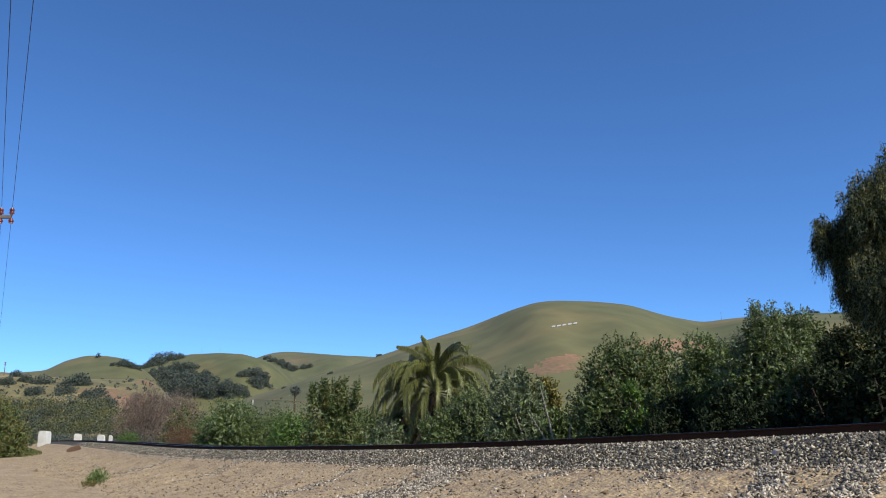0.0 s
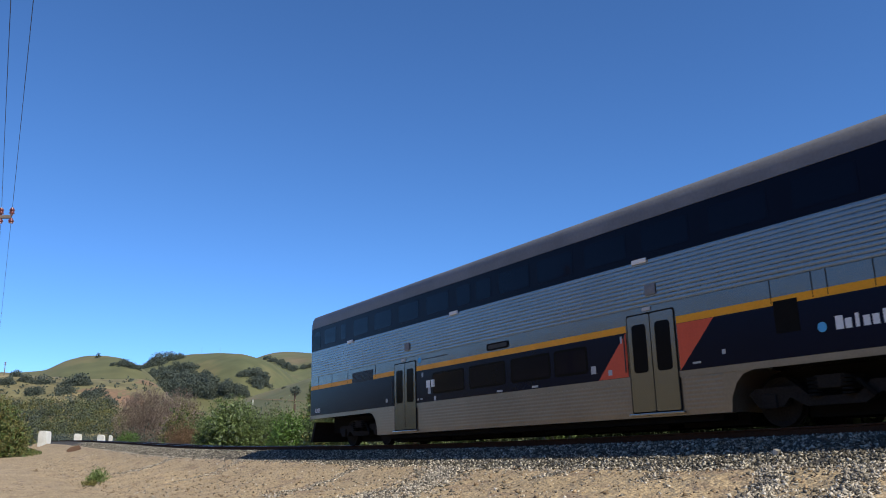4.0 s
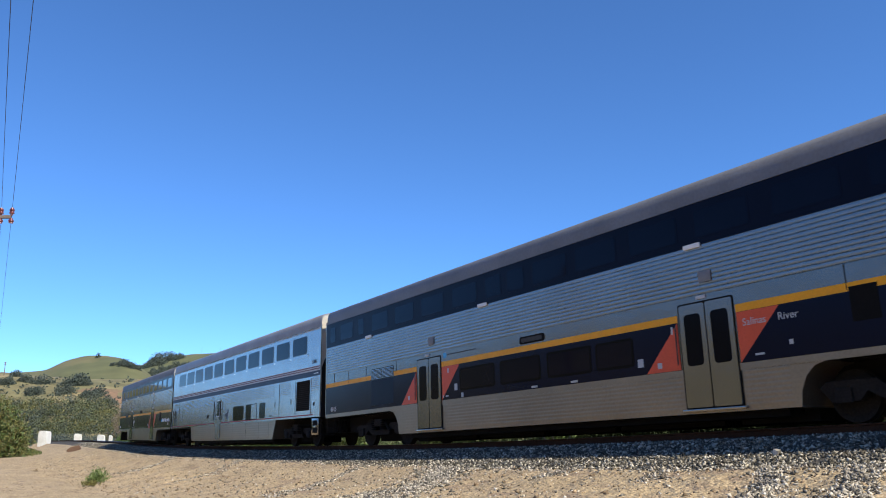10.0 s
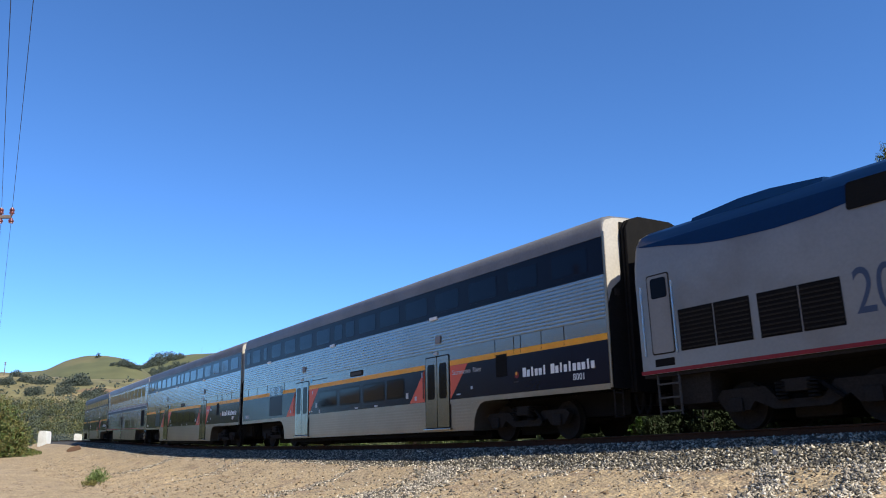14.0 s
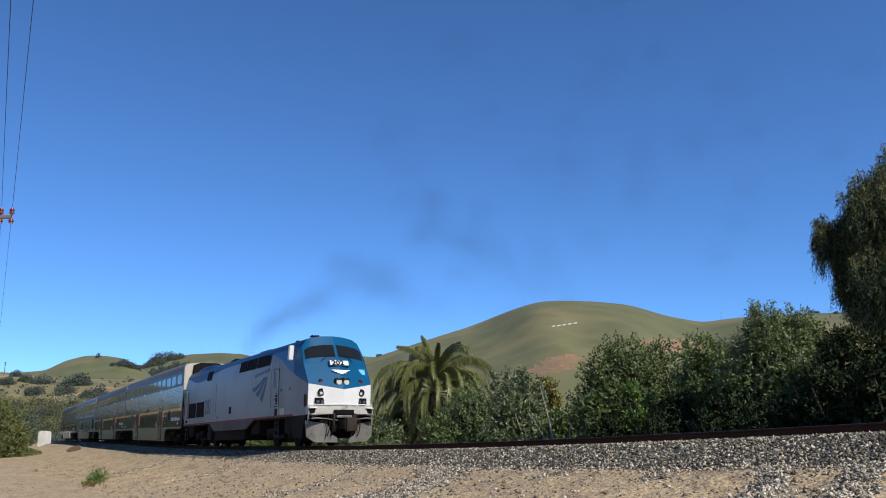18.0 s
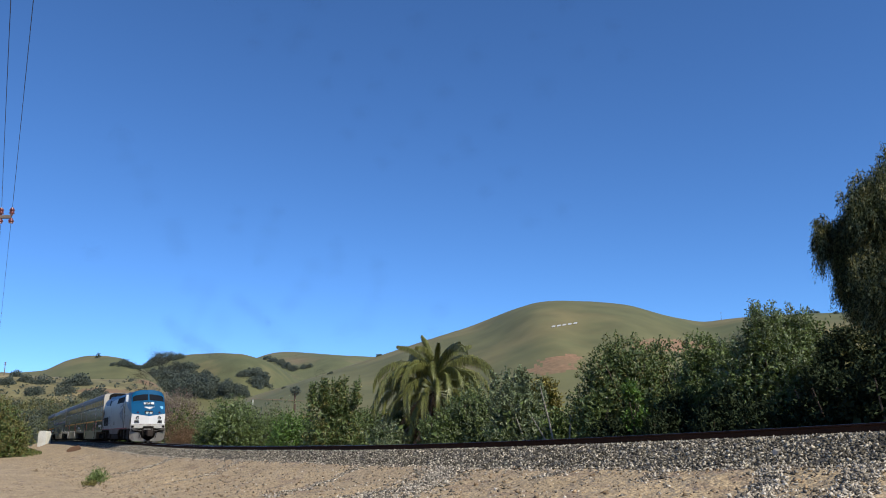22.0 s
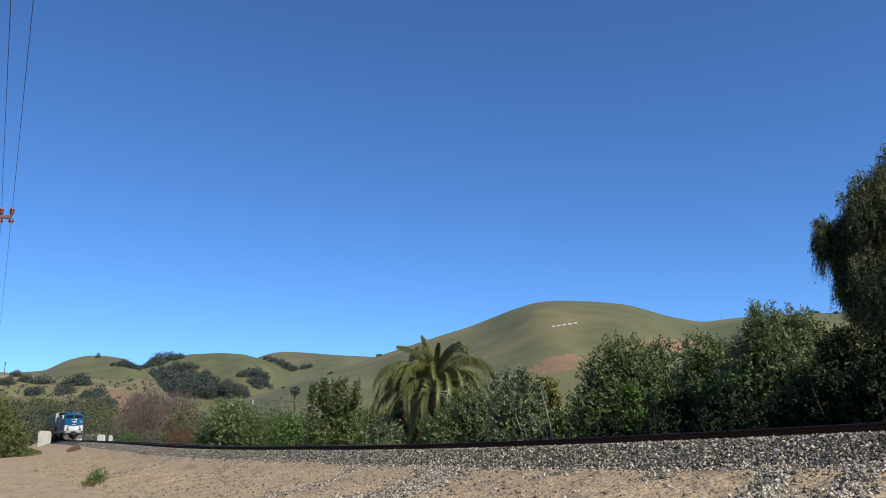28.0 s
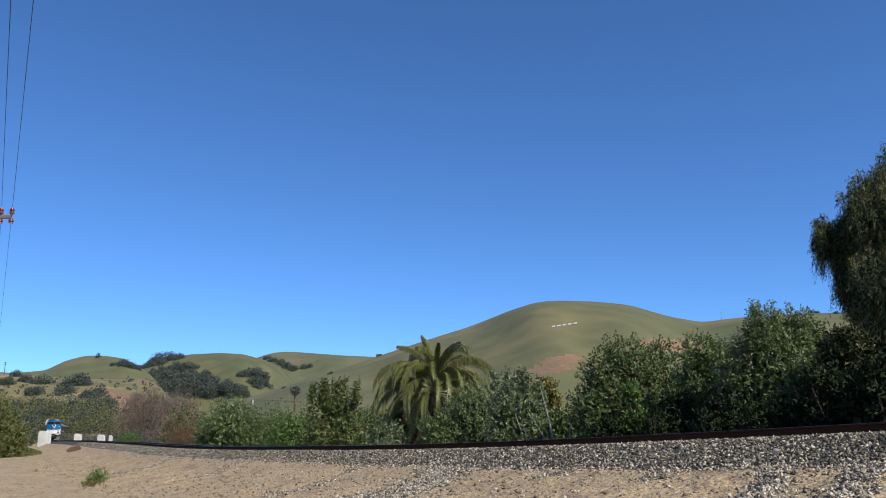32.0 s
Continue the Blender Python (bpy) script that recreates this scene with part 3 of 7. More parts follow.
BIG, H_BIG = hill("hill_2", [(-17, 1.2), (-13.75, 2.67), (-11.16, 3.5), (-8.88, 4.23), (-4.99, 5.48), (-1.42, 6.64), (1.79, 7.59), (4.62, 8.65), (6.4, 9.17), (7.8, 9.27), (10.57, 9.1), (12.88, 8.77), (15.47, 7.87),
                           (17.65, 7.35), (19.83, 7.53), (23.33, 7.57), (26.64, 7.44), (28.79, 7.38), (34, 6.6), (42, 5.0)],
                260, 620, 900, "hill", "large rounded green hill above the valley with bare earth slips", 0.22, 5.0, fine=2)
LOW, H_LOW = hill("hill_1", [(-48, 0.3), (-43, 1.2), (-38, 3.2), (-34, 3.7), (-30.2, 3.9), (-28.55, 4.2), (-26.66, 4.02), (-24.71, 3.9), (-22.03, 3.85), (-20.3, 3.95), (-19.3, 3.6), (-18.5, 2.75), (-17.2, 1.9), (-14.87, 1.3), (-12, 0.6)],
                300, 470, 600, "hill_scrub", "low dry hillside with scattered oaks and brush", 0.25, 6.0)

# unseen, behind the camera; added to darken and warm the train's reflections
hill("hill_6", [(48, 1.0), (60, 5.0), (78, 7.6), (96, 9.0), (115, 8.2), (140, 7.2), (165, 8.4), (188, 9.6), (205, 9.0), (228, 8.2), (250, 9.2), (268, 9.0), (285, 8.2), (298, 5.6), (308, 2.5)],
     130, 380, 520, "hill_scrub", "unseen dry hillside behind the camera, added for reflections", 0.3, 7.0)


# ---- plants ----
def leaf_mesh(name, P, N, size, mat, rng, droop=0.0, aspect=0.42, fold=0.18, face=None):
    """Leaves at the points P, turned roughly towards N, each a folded blade of four corners."""
    k = len(P)
    L = size[0] + (size[1] - size[0]) * rng.random(k)
    D = N + rng.normal(0, 0.75, (k, 3))
    D[:, 2] += 0.15 - droop
    D /= np.linalg.norm(D, axis=1)[:, None] + 1e-9
    R = rng.normal(0, 1, (k, 3)) if face is None else face + rng.normal(0, 0.45, (k, 3)) + np.array([0, 0, 0.35])
    S = np.cross(D, R)
    S /= np.linalg.norm(S, axis=1)[:, None] + 1e-9
    U = np.cross(S, D)
    w = L * aspect
    a = P
    b = P + D * (L * 0.5)[:, None] + S * (w * 0.5)[:, None] + U * (L * fold)[:, None]
    c = P + D * L[:, None]
    d = P + D * (L * 0.5)[:, None] - S * (w * 0.5)[:, None] + U * (L * fold)[:, None]
    V = np.stack([a, b, c, d], 1).reshape(-1, 3)
    i = 4 * np.arange(k)[:, None]
    F = np.concatenate([i + np.array([[0, 1, 2]]), i + np.array([[0, 2, 3]])], 0)
    me = bpy.data.meshes.new(name)
    me.vertices.add(len(V)), me.loops.add(F.size), me.polygons.add(len(F))
    me.vertices.foreach_set("co", V.astype(np.float32).ravel())
    me.loops.foreach_set("vertex_index", F.astype(np.int32).ravel())
    me.polygons.foreach_set("loop_start", np.arange(0, F.size, 3, dtype=np.int32))
    me.polygons.foreach_set("loop_total", np.full(len(F), 3, dtype=np.int32))
    me.update(calc_edges=True)
    me.materials.append(MAT[mat])
    return me


def clump_points(rng, blobs, count, shell=0.55):
    """Points in the outer part of many small blobs, and the ways out of them."""
    B = np.array(blobs, float)
    w = B[:, 3] ** 2
    k = rng.choice(len(B), count, p=w / w.sum())
    D = rng.normal(0, 1, (count, 3))
    D /= np.linalg.norm(D, axis=1)[:, None]
    r = B[k, 3] * (shell + (1.05 - shell) * rng.random(count) ** 0.7)
    return B[k, :3] + D * r[:, None] * np.array([1, 1, 0.9]), D


def sprigs(rng, P, N, k, length, lift=0.7):
    """Short leafy shoots from the points P: places of the leaves, their ways out, and the way each one faces."""
    D = N * 0.6 + rng.normal(0, 0.35, P.shape) + np.array([0, 0, lift])
    D /= np.linalg.norm(D, axis=1)[:, None]
    t = (np.arange(k) + 0.5) / k
    ln = length * (0.6 + 0.8 * rng.random(len(P)))
    Q = P[:, None] + D[:, None] * (t[None, :] * ln[:, None])[..., None]
    side = rng.normal(0, 1, Q.shape)
    A = side * 0.8 + D[:, None] * 0.7
    return Q.reshape(-1, 3), A.reshape(-1, 3), np.repeat(N, k, 0)


def crown_blobs(rng, w, d, h, z0, k, r0, r1, taper=0.35):
    """Centres of leaf clumps inside an uneven mound, w by d by h, from the height z0 up."""
    out = []
    while len(out) < k:
        x, y, z = rng.uniform(-1, 1), rng.uniform(-1, 1), rng.random()
        lim = math.sqrt(max(0.0, 1 - max(0.0, (z - taper) / (1 - taper)) ** 2)) * (0.86 + 0.14 * math.sin(3 * math.atan2(y, x) + k))
        q = math.hypot(x, y)
        if q > lim or (q < lim * 0.45 and z < 0.7 and rng.random() < 0.6):
            continue
        r = r0 + (r1 - r0) * rng.random()
        out.append((x * (w / 2 - r * 0.5), y * (d / 2 - r * 0.5), z0 + z * (h - z0 - r * 0.8), r))
    return out


def stems(rng, h, w, count, r, top=0.75):
    bm = bmesh.new()
    for _ in range(count):
        a, q = rng.uniform(0, 6.283), rng.random() * w * 0.3
        b = rng.uniform(0, 6.283)
        p0 = Vector((q * 0.4 * math.cos(a), q * 0.4 * math.sin(a), -0.1))
        p1 = Vector((q * math.cos(a), q * math.sin(a), h * 0.4))
        p2 = p1 + Vector((w * 0.18 * math.cos(b), w * 0.18 * math.sin(b), h * (top - 0.4)))
        rod(p0, p1, r, 6, r * 0.7, bm), rod(p1, p2, r * 0.7, 6, r * 0.25, bm)
    return bm


def bush(name, az, wide, top, n, mat, label, leaves, size, seed, deep=None, blobs=70, r=(0.16, 0.3), taper=0.35, shoots=0, droop=0.0, bark="bark", category="bush", z0=0.05, extra=None, dist=None, spread=(-0.42, 0.42)):
    """A shrub az degrees to the right, wide degrees across, its top at the height angle top, n metres off the track."""
    rng = np.random.default_rng(seed)
    p, dist = stand_at(az, dist) if dist else stand(az, n)
    h = EYE + dist * math.tan(radians(top)) - p.z
    w = 2 * dist * math.tan(radians(wide / 2))
    d = deep or w * 0.8
    ob = new(name)
    ob.matrix_basis = Matrix.Translation(p) @ pose(0, 0, 0, rz=-az)
    tagged(ob, label, category)
    part("stem", stems(rng, h, w, 9, 0.03 + 0.006 * h), bark, ob)
    B = crown_blobs(rng, w, d, h, z0 * h, int(blobs * 0.65), 1.35 * r[0] * min(w, h), 1.4 * r[1] * min(w, h), taper)
    C, CN = clump_points(rng, B, leaves // 6, 0.2)
    inside = (C[:, 2] > 0.15) & (C[:, 2] < h * 0.9)
    twiggy = mat.startswith("twig")
    # darker inner leaves paint the shade inside the crown
    deep_mat = "leaf_shaded" if mat == "leaf_shaded" else "leaf_dark"
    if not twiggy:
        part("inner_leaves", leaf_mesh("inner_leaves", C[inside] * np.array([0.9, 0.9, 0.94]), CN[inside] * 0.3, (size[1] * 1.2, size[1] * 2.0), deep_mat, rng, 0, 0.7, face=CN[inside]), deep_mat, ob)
    spires = []
    for i in range(shoots):
        x, y = rng.uniform(*spread) * w, rng.uniform(-0.3, 0.3) * d
        hh = h * rng.uniform(1.0, 1.16)
        lean = rng.normal(0, 0.06)
        for t in np.linspace(0.72, 1.0, 16):
            spires.append((x + lean * (t - 0.72) * hh, y, hh * t, 0.22 * (1.03 - t) + 0.03))
    P, N = clump_points(rng, B, int(leaves / 7 * 1.5), 0.72)
    near = (P[:, 1] < 0.12 * d) | (P[:, 2] > 0.82 * h) | (rng.random(len(P)) < 0.22)
    P, N = P[near], N[near]
    if spires:
        P2, N2 = clump_points(rng, spires, 100 * shoots, 0.3)
        P, N = np.concatenate([P, P2]), np.concatenate([N, N2])
    Q, A, fc = sprigs(rng, P, N, 7, 1.6 * size[1], 0.7 - droop)
    ok = Q[:, 2] > 0.02
    Q, A, fc = Q[ok], A[ok], fc[ok]
    pick = np.repeat(rng.random(len(Q) // 7 + 1) < (extra[1] if extra else 0), 7)[:len(Q)]
    part("crown", leaf_mesh("crown", Q[~pick], A[~pick], size, mat, rng, droop, 0.1 if twiggy else 0.46, face=fc[~pick]), mat, ob)
    if extra:
        part("crown", leaf_mesh("crown", Q[pick], A[pick], size, extra[0], rng, droop, face=fc[pick]), extra[0], ob)
    return ob


# along the far side of the track, from the pepper tree to the bridge
bush("willow_bush", -14.4, 5.3, 2.85, -6.5, "leaf", "dense green willow shrub behind the track", 15000, (0.12, 0.22), 1, blobs=90, r=(0.10, 0.2), droop=0.5, extra=("leaf_grey", 0.25))
bush("bush", -11.2, 3.0, 2.75, -13, "leaf_grey", "grey-green shrub behind brighter brush", 5000, (0.12, 0.2), 2, blobs=40)
bush("bush", -10.5, 2.9, 1.75, -6.0, "leaf_bright", "low bright green shrub behind the track", 8000, (0.09, 0.17), 3, blobs=60)
bush("bush", -7.6, 4.3, 3.3, -6.5, "leaf_dark", "dark green upright shrub behind the track", 16000, (0.10, 0.2), 4, blobs=120, r=(0.07, 0.15), taper=0.2, shoots=10, extra=("leaf_olive", 0.25))
bush("bush", -3.9, 3.0, 1.7, -5.2, "leaf_grey", "scrubby grey-green brush under a palm", 7000, (0.08, 0.16), 5, blobs=60, r=(0.08, 0.2), taper=0.1)
bush("bush", 2.1, 4.8, 3.6, -6.5, "leaf_dark", "dense rounded grey-green shrub beside a palm", 19000, (0.085, 0.16), 6, blobs=120, r=(0.09, 0.18), extra=("leaf_grey", 0.45))
bush("bush", -0.2, 3.2, 1.9, -5.0, "leaf_dark", "low green brush under a palm", 7000, (0.08, 0.16), 7, blobs=60, r=(0.1, 0.2))
bush("bush", 4.9, 4.8, 3.6, -6.0, "leaf_grey", "thin grey-green shrub with pale twigs", 13000, (0.08, 0.16), 8, blobs=110, r=(0.08, 0.16), taper=0.15, shoots=9, bark="bark_pale")
bush("small_tree", 6.75, 2.2, 4.2, -8.0, "leaf_yellow", "yellowish small tree on a thin pale stem", 4200, (0.11, 0.2), 9, blobs=34, r=(0.12, 0.2), taper=0.5, bark="bark_pale", category="tree", z0=0.45)
bush("bush", 7.9, 2.4, 1.9, -6.0, "leaf_dark", "low dark shrub behind the track", 5500, (0.1, 0.18), 10, blobs=50)
bush("bush", 12.0, 6.9, 7.1, -5.5, "leaf_dark", "large dense dark green shrub with glossy leaves", 34000, (0.065, 0.125), 11, blobs=170, r=(0.07, 0.14), taper=0.3, extra=("leaf_olive", 0.22))
bush("bush", 17.1, 6.2, 6.5, -5.5, "leaf", "large dense green shrub behind the track", 32000, (0.06, 0.115), 12, blobs=150, r=(0.07, 0.14), taper=0.4, extra=("leaf_dark", 0.4))
bush("bush", 13.2, 1.5, 3.4, -4.0, "leaf_bright", "bright green low shrub before darker brush", 3500, (0.07, 0.13), 13, blobs=34, r=(0.1, 0.2))
bush("bush", 21.9, 7.6, 6.9, -5.2, "leaf", "tall shrub with upright leafy shoots", 40000, (0.055, 0.105), 14, blobs=190, r=(0.06, 0.13), taper=0.45, shoots=30, spread=(-0.12, 0.36), extra=("leaf_grey", 0.45))
# the dark leaf colour paints shade onto the next two shrubs
bush("bush", 26.4, 5.4, 6.6, -5.0, "leaf_shaded", "dark shrub in the shade of a tall tree", 17000, (0.06, 0.13), 15, blobs=110, r=(0.08, 0.16), extra=("leaf_olive", 0.15))
bush("bush", 30.5, 6.0, 6.6, -4.6, "leaf_shaded", "dark shrub in the shade of a tall tree", 7000, (0.09, 0.18), 16, blobs=90, r=(0.09, 0.16))
# unseen shrub right of the view, helping to shade its neighbours
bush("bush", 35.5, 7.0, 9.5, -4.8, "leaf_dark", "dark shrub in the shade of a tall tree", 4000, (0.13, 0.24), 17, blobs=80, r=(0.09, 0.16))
bush("bush", -17.7, 3.0, 2.85, -9, "leaf_olive", "olive shrub with reddish bare twigs", 6000, (0.14, 0.26), 18, blobs=60, r=(0.08, 0.16), extra=("twig", 0.5))
bush("bush", -17.3, 2.0, 1.35, -6, "twig_red", "rust-brown dry shrub beside the track", 14000, (0.10, 0.22), 19, blobs=50, droop=-0.6)
bush("bare_shrub", -19.7, 4.2, 3.1, -16, "twig", "leafless purple-brown thicket beside the track", 26000, (0.22, 0.5), 20, blobs=80, r=(0.12, 0.22), droop=-0.7)
bush("bare_shrub", -18.3, 3.2, 3.2, -24, "twig", "leafless purple-brown thicket beside the track", 16000, (0.25, 0.55), 30, blobs=70, r=(0.12, 0.22), droop=-0.7)
bush("bush", -20.9, 1.7, 0.62, -6, "leaf_bright", "low bright green shrub beside the track", 5000, (0.09, 0.18), 21, blobs=40)
bush("bush", -22.4, 2.4, 1.9, -14, "leaf_olive", "olive brush near the bridge", 5000, (0.2, 0.4), 22, blobs=50, extra=("twig", 0.3))
bush("bush", -21.2, 1.6, 1.7, -18, "leaf_dark", "dark green brush near the bridge", 4000, (0.2, 0.4), 23, blobs=40)
bush("bush", -29.6, 2.2, 3.0, 0, "twig", "leafless brown brush beyond the dirt lot", 9000, (0.4, 0.8), 29, blobs=50, r=(0.12, 0.2), droop=-0.6, dist=190)
bush("bush", -24.1, 2.4, 1.7, -30, "leaf_dark", "dark brush beyond the bridge", 5000, (0.3, 0.5), 24, blobs=50, extra=("leaf", 0.3))
bush("bush", -26.2, 3.2, 2.1, -40, "leaf_oak_hazy", "dark brush beyond the bridge", 6000, (0.35, 0.6), 25, blobs=60, extra=("leaf", 0.25))
bush("bush", -28.1, 3.2, 2.75, 0, "leaf_olive", "olive-green shrub at the edge of the dirt lot", 14000, (0.14, 0.28), 26, blobs=90, r=(0.1, 0.2), extra=("leaf", 0.4), dist=98)
bush("bush", -31.5, 5.0, 3.4, 0, "leaf_olive", "olive-green shrub at the edge of the dirt lot", 9000, (0.16, 0.32), 27, blobs=70, r=(0.1, 0.2), extra=("leaf_dark", 0.4), dist=85)
# shrubs left of the view, added for darker reflections on the train
for k, (az, wide, top, dist) in enumerate(((-30.6, 3.4, 1.7, 124), (-33.0, 3.6, 1.9, 119), (-36.0, 4.0, 2.2, 108), (-41.0, 6.0, 4.2, 60), (-46.0, 7.0, 5.0, 47))):
    bush("bush", az, wide, top, 0, "leaf_olive", "olive-green shrub at the edge of the dirt lot", 5000, (0.18, 0.34), 80 + k, blobs=70, r=(0.1, 0.2), extra=("leaf_dark", 0.4), dist=dist)
# trees hidden or out of view, added to darken the train's reflections
for k, (az, dist, h) in enumerate(((-30.4, 118, 4.0), (-31.2, 142, 5.5), (-30.6, 168, 6.5), (-30.2, 196, 7.5), (-31.6, 222, 8.5), (-33.4, 178, 7.5), (-33.6, 128, 6.0), (-35.6, 150, 7.0), (-36.6, 112, 6.0), (-29.6, 232, 7.5), (-28.0, 168, 7.5), (-28.6, 196, 8.5), (-27.5, 205, 7.5), (-29.2, 150, 7.0), (-28.8, 262, 10.0), (-27.6, 250, 9.0))):
    bush("tree", az, 10.5 / dist * 57.3, math.degrees(math.atan((h - 1.6) / dist)), 0, "leaf_oak_hazy", "hidden rounded tree, added to darken reflections on the train", 2600, (0.35, 0.6), 60 + k, blobs=50, r=(0.12, 0.22), category="tree", dist=dist)
bush("bush", -27.7, 1.4, 1.0, 0, "leaf", "green shrub by the white bridge wall", 4000, (0.14, 0.26), 28, blobs=40, dist=130)

# the darkest leaf colour paints the thicket's shaded foot and right end
for k, (az, wide, top, n, mat, count) in enumerate(((-16.2, 4.0, 2.2, -10, "leaf_dark", 7000), (-12.3, 4.5, 2.1, -9, "leaf", 8000), (-9.2, 3.6, 2.5, -10, "leaf", 8000), (-5.3, 3.6, 2.6, -10, "leaf_dark", 9000), (-3.2, 3.6, 2.3, -7, "leaf_dark", 9000),
                                                  (0.9, 4.0, 2.8, -7.5, "leaf", 9000), (4.0, 4.0, 2.9, -8.5, "leaf_dark", 9000), (9.6, 3.2, 2.6, -7.0, "leaf_dark", 8000), (14.7, 4.4, 6.4, -7.5, "leaf_dark", 12000), (19.6, 4.6, 6.6, -7.0, "leaf_grey", 13000),
                                                  (24.6, 4.6, 6.9, -6.8, "leaf_dark", 12000), (28.6, 5.0, 6.4, -6.0, "leaf_shaded", 12000), (15.5, 3.4, 3.0, -4.2, "leaf_shaded", 4200), (19.4, 3.6, 3.2, -4.2, "leaf_shaded", 4500), (24.4, 4.0, 4.2, -3.8, "leaf_shaded", 6500), (28.2, 4.6, 4.8, -3.7, "leaf_shaded", 6500), (10.2, 2.8, 3.0, -4.4, "leaf_dark", 5000),
                                                  (11.2, 3.6, 1.2, -3.6, "leaf_shaded", 3600), (14.6, 3.6, 1.5, -3.6, "leaf_shaded", 3600), (17.8, 3.8, 1.7, -3.6, "leaf_shaded", 3600), (21.2, 4.0, 2.2, -3.6, "leaf_shaded", 4000))):
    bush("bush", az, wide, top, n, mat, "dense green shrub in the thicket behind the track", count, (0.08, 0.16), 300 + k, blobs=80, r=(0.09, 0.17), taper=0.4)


# ---- palm ----
def frond_mesh(length, up, bend, seed, mat="frond"):
    """A feather frond: its rib leaves at the angle up, arches over by bend degrees, and narrow leaflets hang along both sides."""
    rng = np.random.default_rng(seed)
    k = 46
    ts = np.linspace(0, 1, k)
    ang = np.radians(up - bend * ts ** 1.25)
    sway = 0.10 * rng.normal() * ts ** 2
    C = np.stack([np.cumsum(np.cos(ang)), np.cumsum(sway * 0.5), np.cumsum(np.sin(ang))], 1) * length / k
    V, F = [], []
    for i in range(k - 1):
        w = 0.045 * (1 - ts[i]) ** 1.5 + 0.008
        b = len(V)
        V += [C[i] + (0, w, 0), C[i] + (0, -w, 0), C[i + 1] + (0, -w, 0), C[i + 1] + (0, w, 0), C[i] - (0, 0, w), C[i + 1] - (0, 0, w)]
        F += [(b, b + 1, b + 2, b + 3), (b, b + 3, b + 5, b + 4), (b + 1, b + 4, b + 5, b + 2)]
    for i in np.linspace(6, k - 1, 150):
        j = int(i)
        c = C[j] + (C[min(j + 1, k - 1)] - C[j]) * (i - j)
        T = C[j] - C[j - 1]
        T = T / np.linalg.norm(T)
        ll = 0.60 * math.sin(math.pi * (0.12 + 0.80 * ts[j])) ** 0.6
        for s in (1, -1):
            way = T * 0.7 + np.array([0, s * 0.40, 0.06]) + rng.normal(0, 0.10, 3)
            way /= np.linalg.norm(way)
            mid = c + way * ll * 0.45 + np.array([0, 0, -0.08 * ll])
            tip = c + way * ll * 0.66 + np.array([0, 0, -0.86 * ll])
            wd = T * 0.019
            b = len(V)
            V += [c - wd, c + wd, mid + wd, tip, mid - wd]
            F += [(b, b + 1, b + 2, b + 4), (b + 4, b + 2, b + 3)]
    return data("frond", V, F, mat, 0)


def palm(az, n, top, label, length=3.0):
    p, dist = stand(az, n)
    ob = new("palm_tree")
    ob.matrix_basis = Matrix.Translation(p)
    tagged(ob, label, "palm tree")
    rng = np.random.default_rng(77)
    # rings of fronds: angle of rise, bend, how many, length
    rings = ((88, 58, 4, 0.66), (82, 92, 6, 0.9), (74, 138, 8, 1.04), (62, 160, 8, 1.12), (48, 162, 8, 1.16), (32, 150, 8, 1.16), (14, 118, 8, 1.14), (-8, 74, 8, 1.05))
    h = EYE + dist * math.tan(radians(top)) - p.z - length * 0.66
    bm = bmesh.new()
    for i in range(14):
        z0, z1 = h * i / 14 - 0.1, h * (i + 1) / 14 - 0.06
        rod((0, 0, z0), (0, 0, z1), 0.26 + 0.04 * (i % 2), 12, 0.32, bm)
    part("trunk", bm, "bark", ob)
    for up, bend, count, k in rings:
        kinds = [frond_mesh(length * k, up + d, bend - d, int(up * 3 + d + 300)) for d in (-7, 0, 8)]
        off = rng.uniform(0, 360)
        for i in range(count):
            fr = new("frond", kinds[int(rng.integers(0, 3))])
            fr.parent = ob
            fr.matrix_basis = Matrix.Translation((0, 0, h + 0.3 * up / 84)) @ pose(0, 0, 0, 0, 0, off + 360 * i / count + rng.uniform(-13, 13)) @ pose(0.1, 0, 0, rng.uniform(-9, 9), rng.uniform(-6, 6), 0) @ Matrix.Scale(rng.uniform(0.86, 1.1), 4)
    # dead skirt fronds; extra ones paint the crown's dark inside
    dry = [frond_mesh(length * 0.9, u, 50, 900 + u, "frond_dry") for u in (-20, -38, -52)]
    for i in range(40):
        fr = new("dry_frond", dry[i % 3])
        fr.parent = ob
        fr.matrix_basis = Matrix.Translation((0, 0, h - 0.15)) @ pose(0, 0, -0.5 * (i % 4), 0, 0, i * 67) @ pose(0.15, 0, 0, rng.uniform(-12, 12), rng.uniform(-8, 8), 0) @ Matrix.Scale(rng.uniform(0.75, 1.0), 4)
    return ob


palm(-0.75, -8.0, 6.45, "bushy date palm with arching fronds behind the track", 3.75)


def fan_palm(place, h, spread):
    ob = new("palm_tree")
    ob.matrix_basis = Matrix.Translation(place)
    tagged(ob, "distant slim fan palm with a round head", "palm tree")
    part("trunk", rod((0, 0, -1), (0, 0, h), 0.3, 8, 0.22), "bark", ob)
    rng = np.random.default_rng(5)
    P, N = clump_points(rng, [(0, 0, h, spread)], 260, 0.3)
    part("crown", leaf_mesh("crown", P, N, (spread * 0.35, spread * 0.6), "leaf_oak_hazy", rng, 0.3), "leaf_oak_hazy", ob)


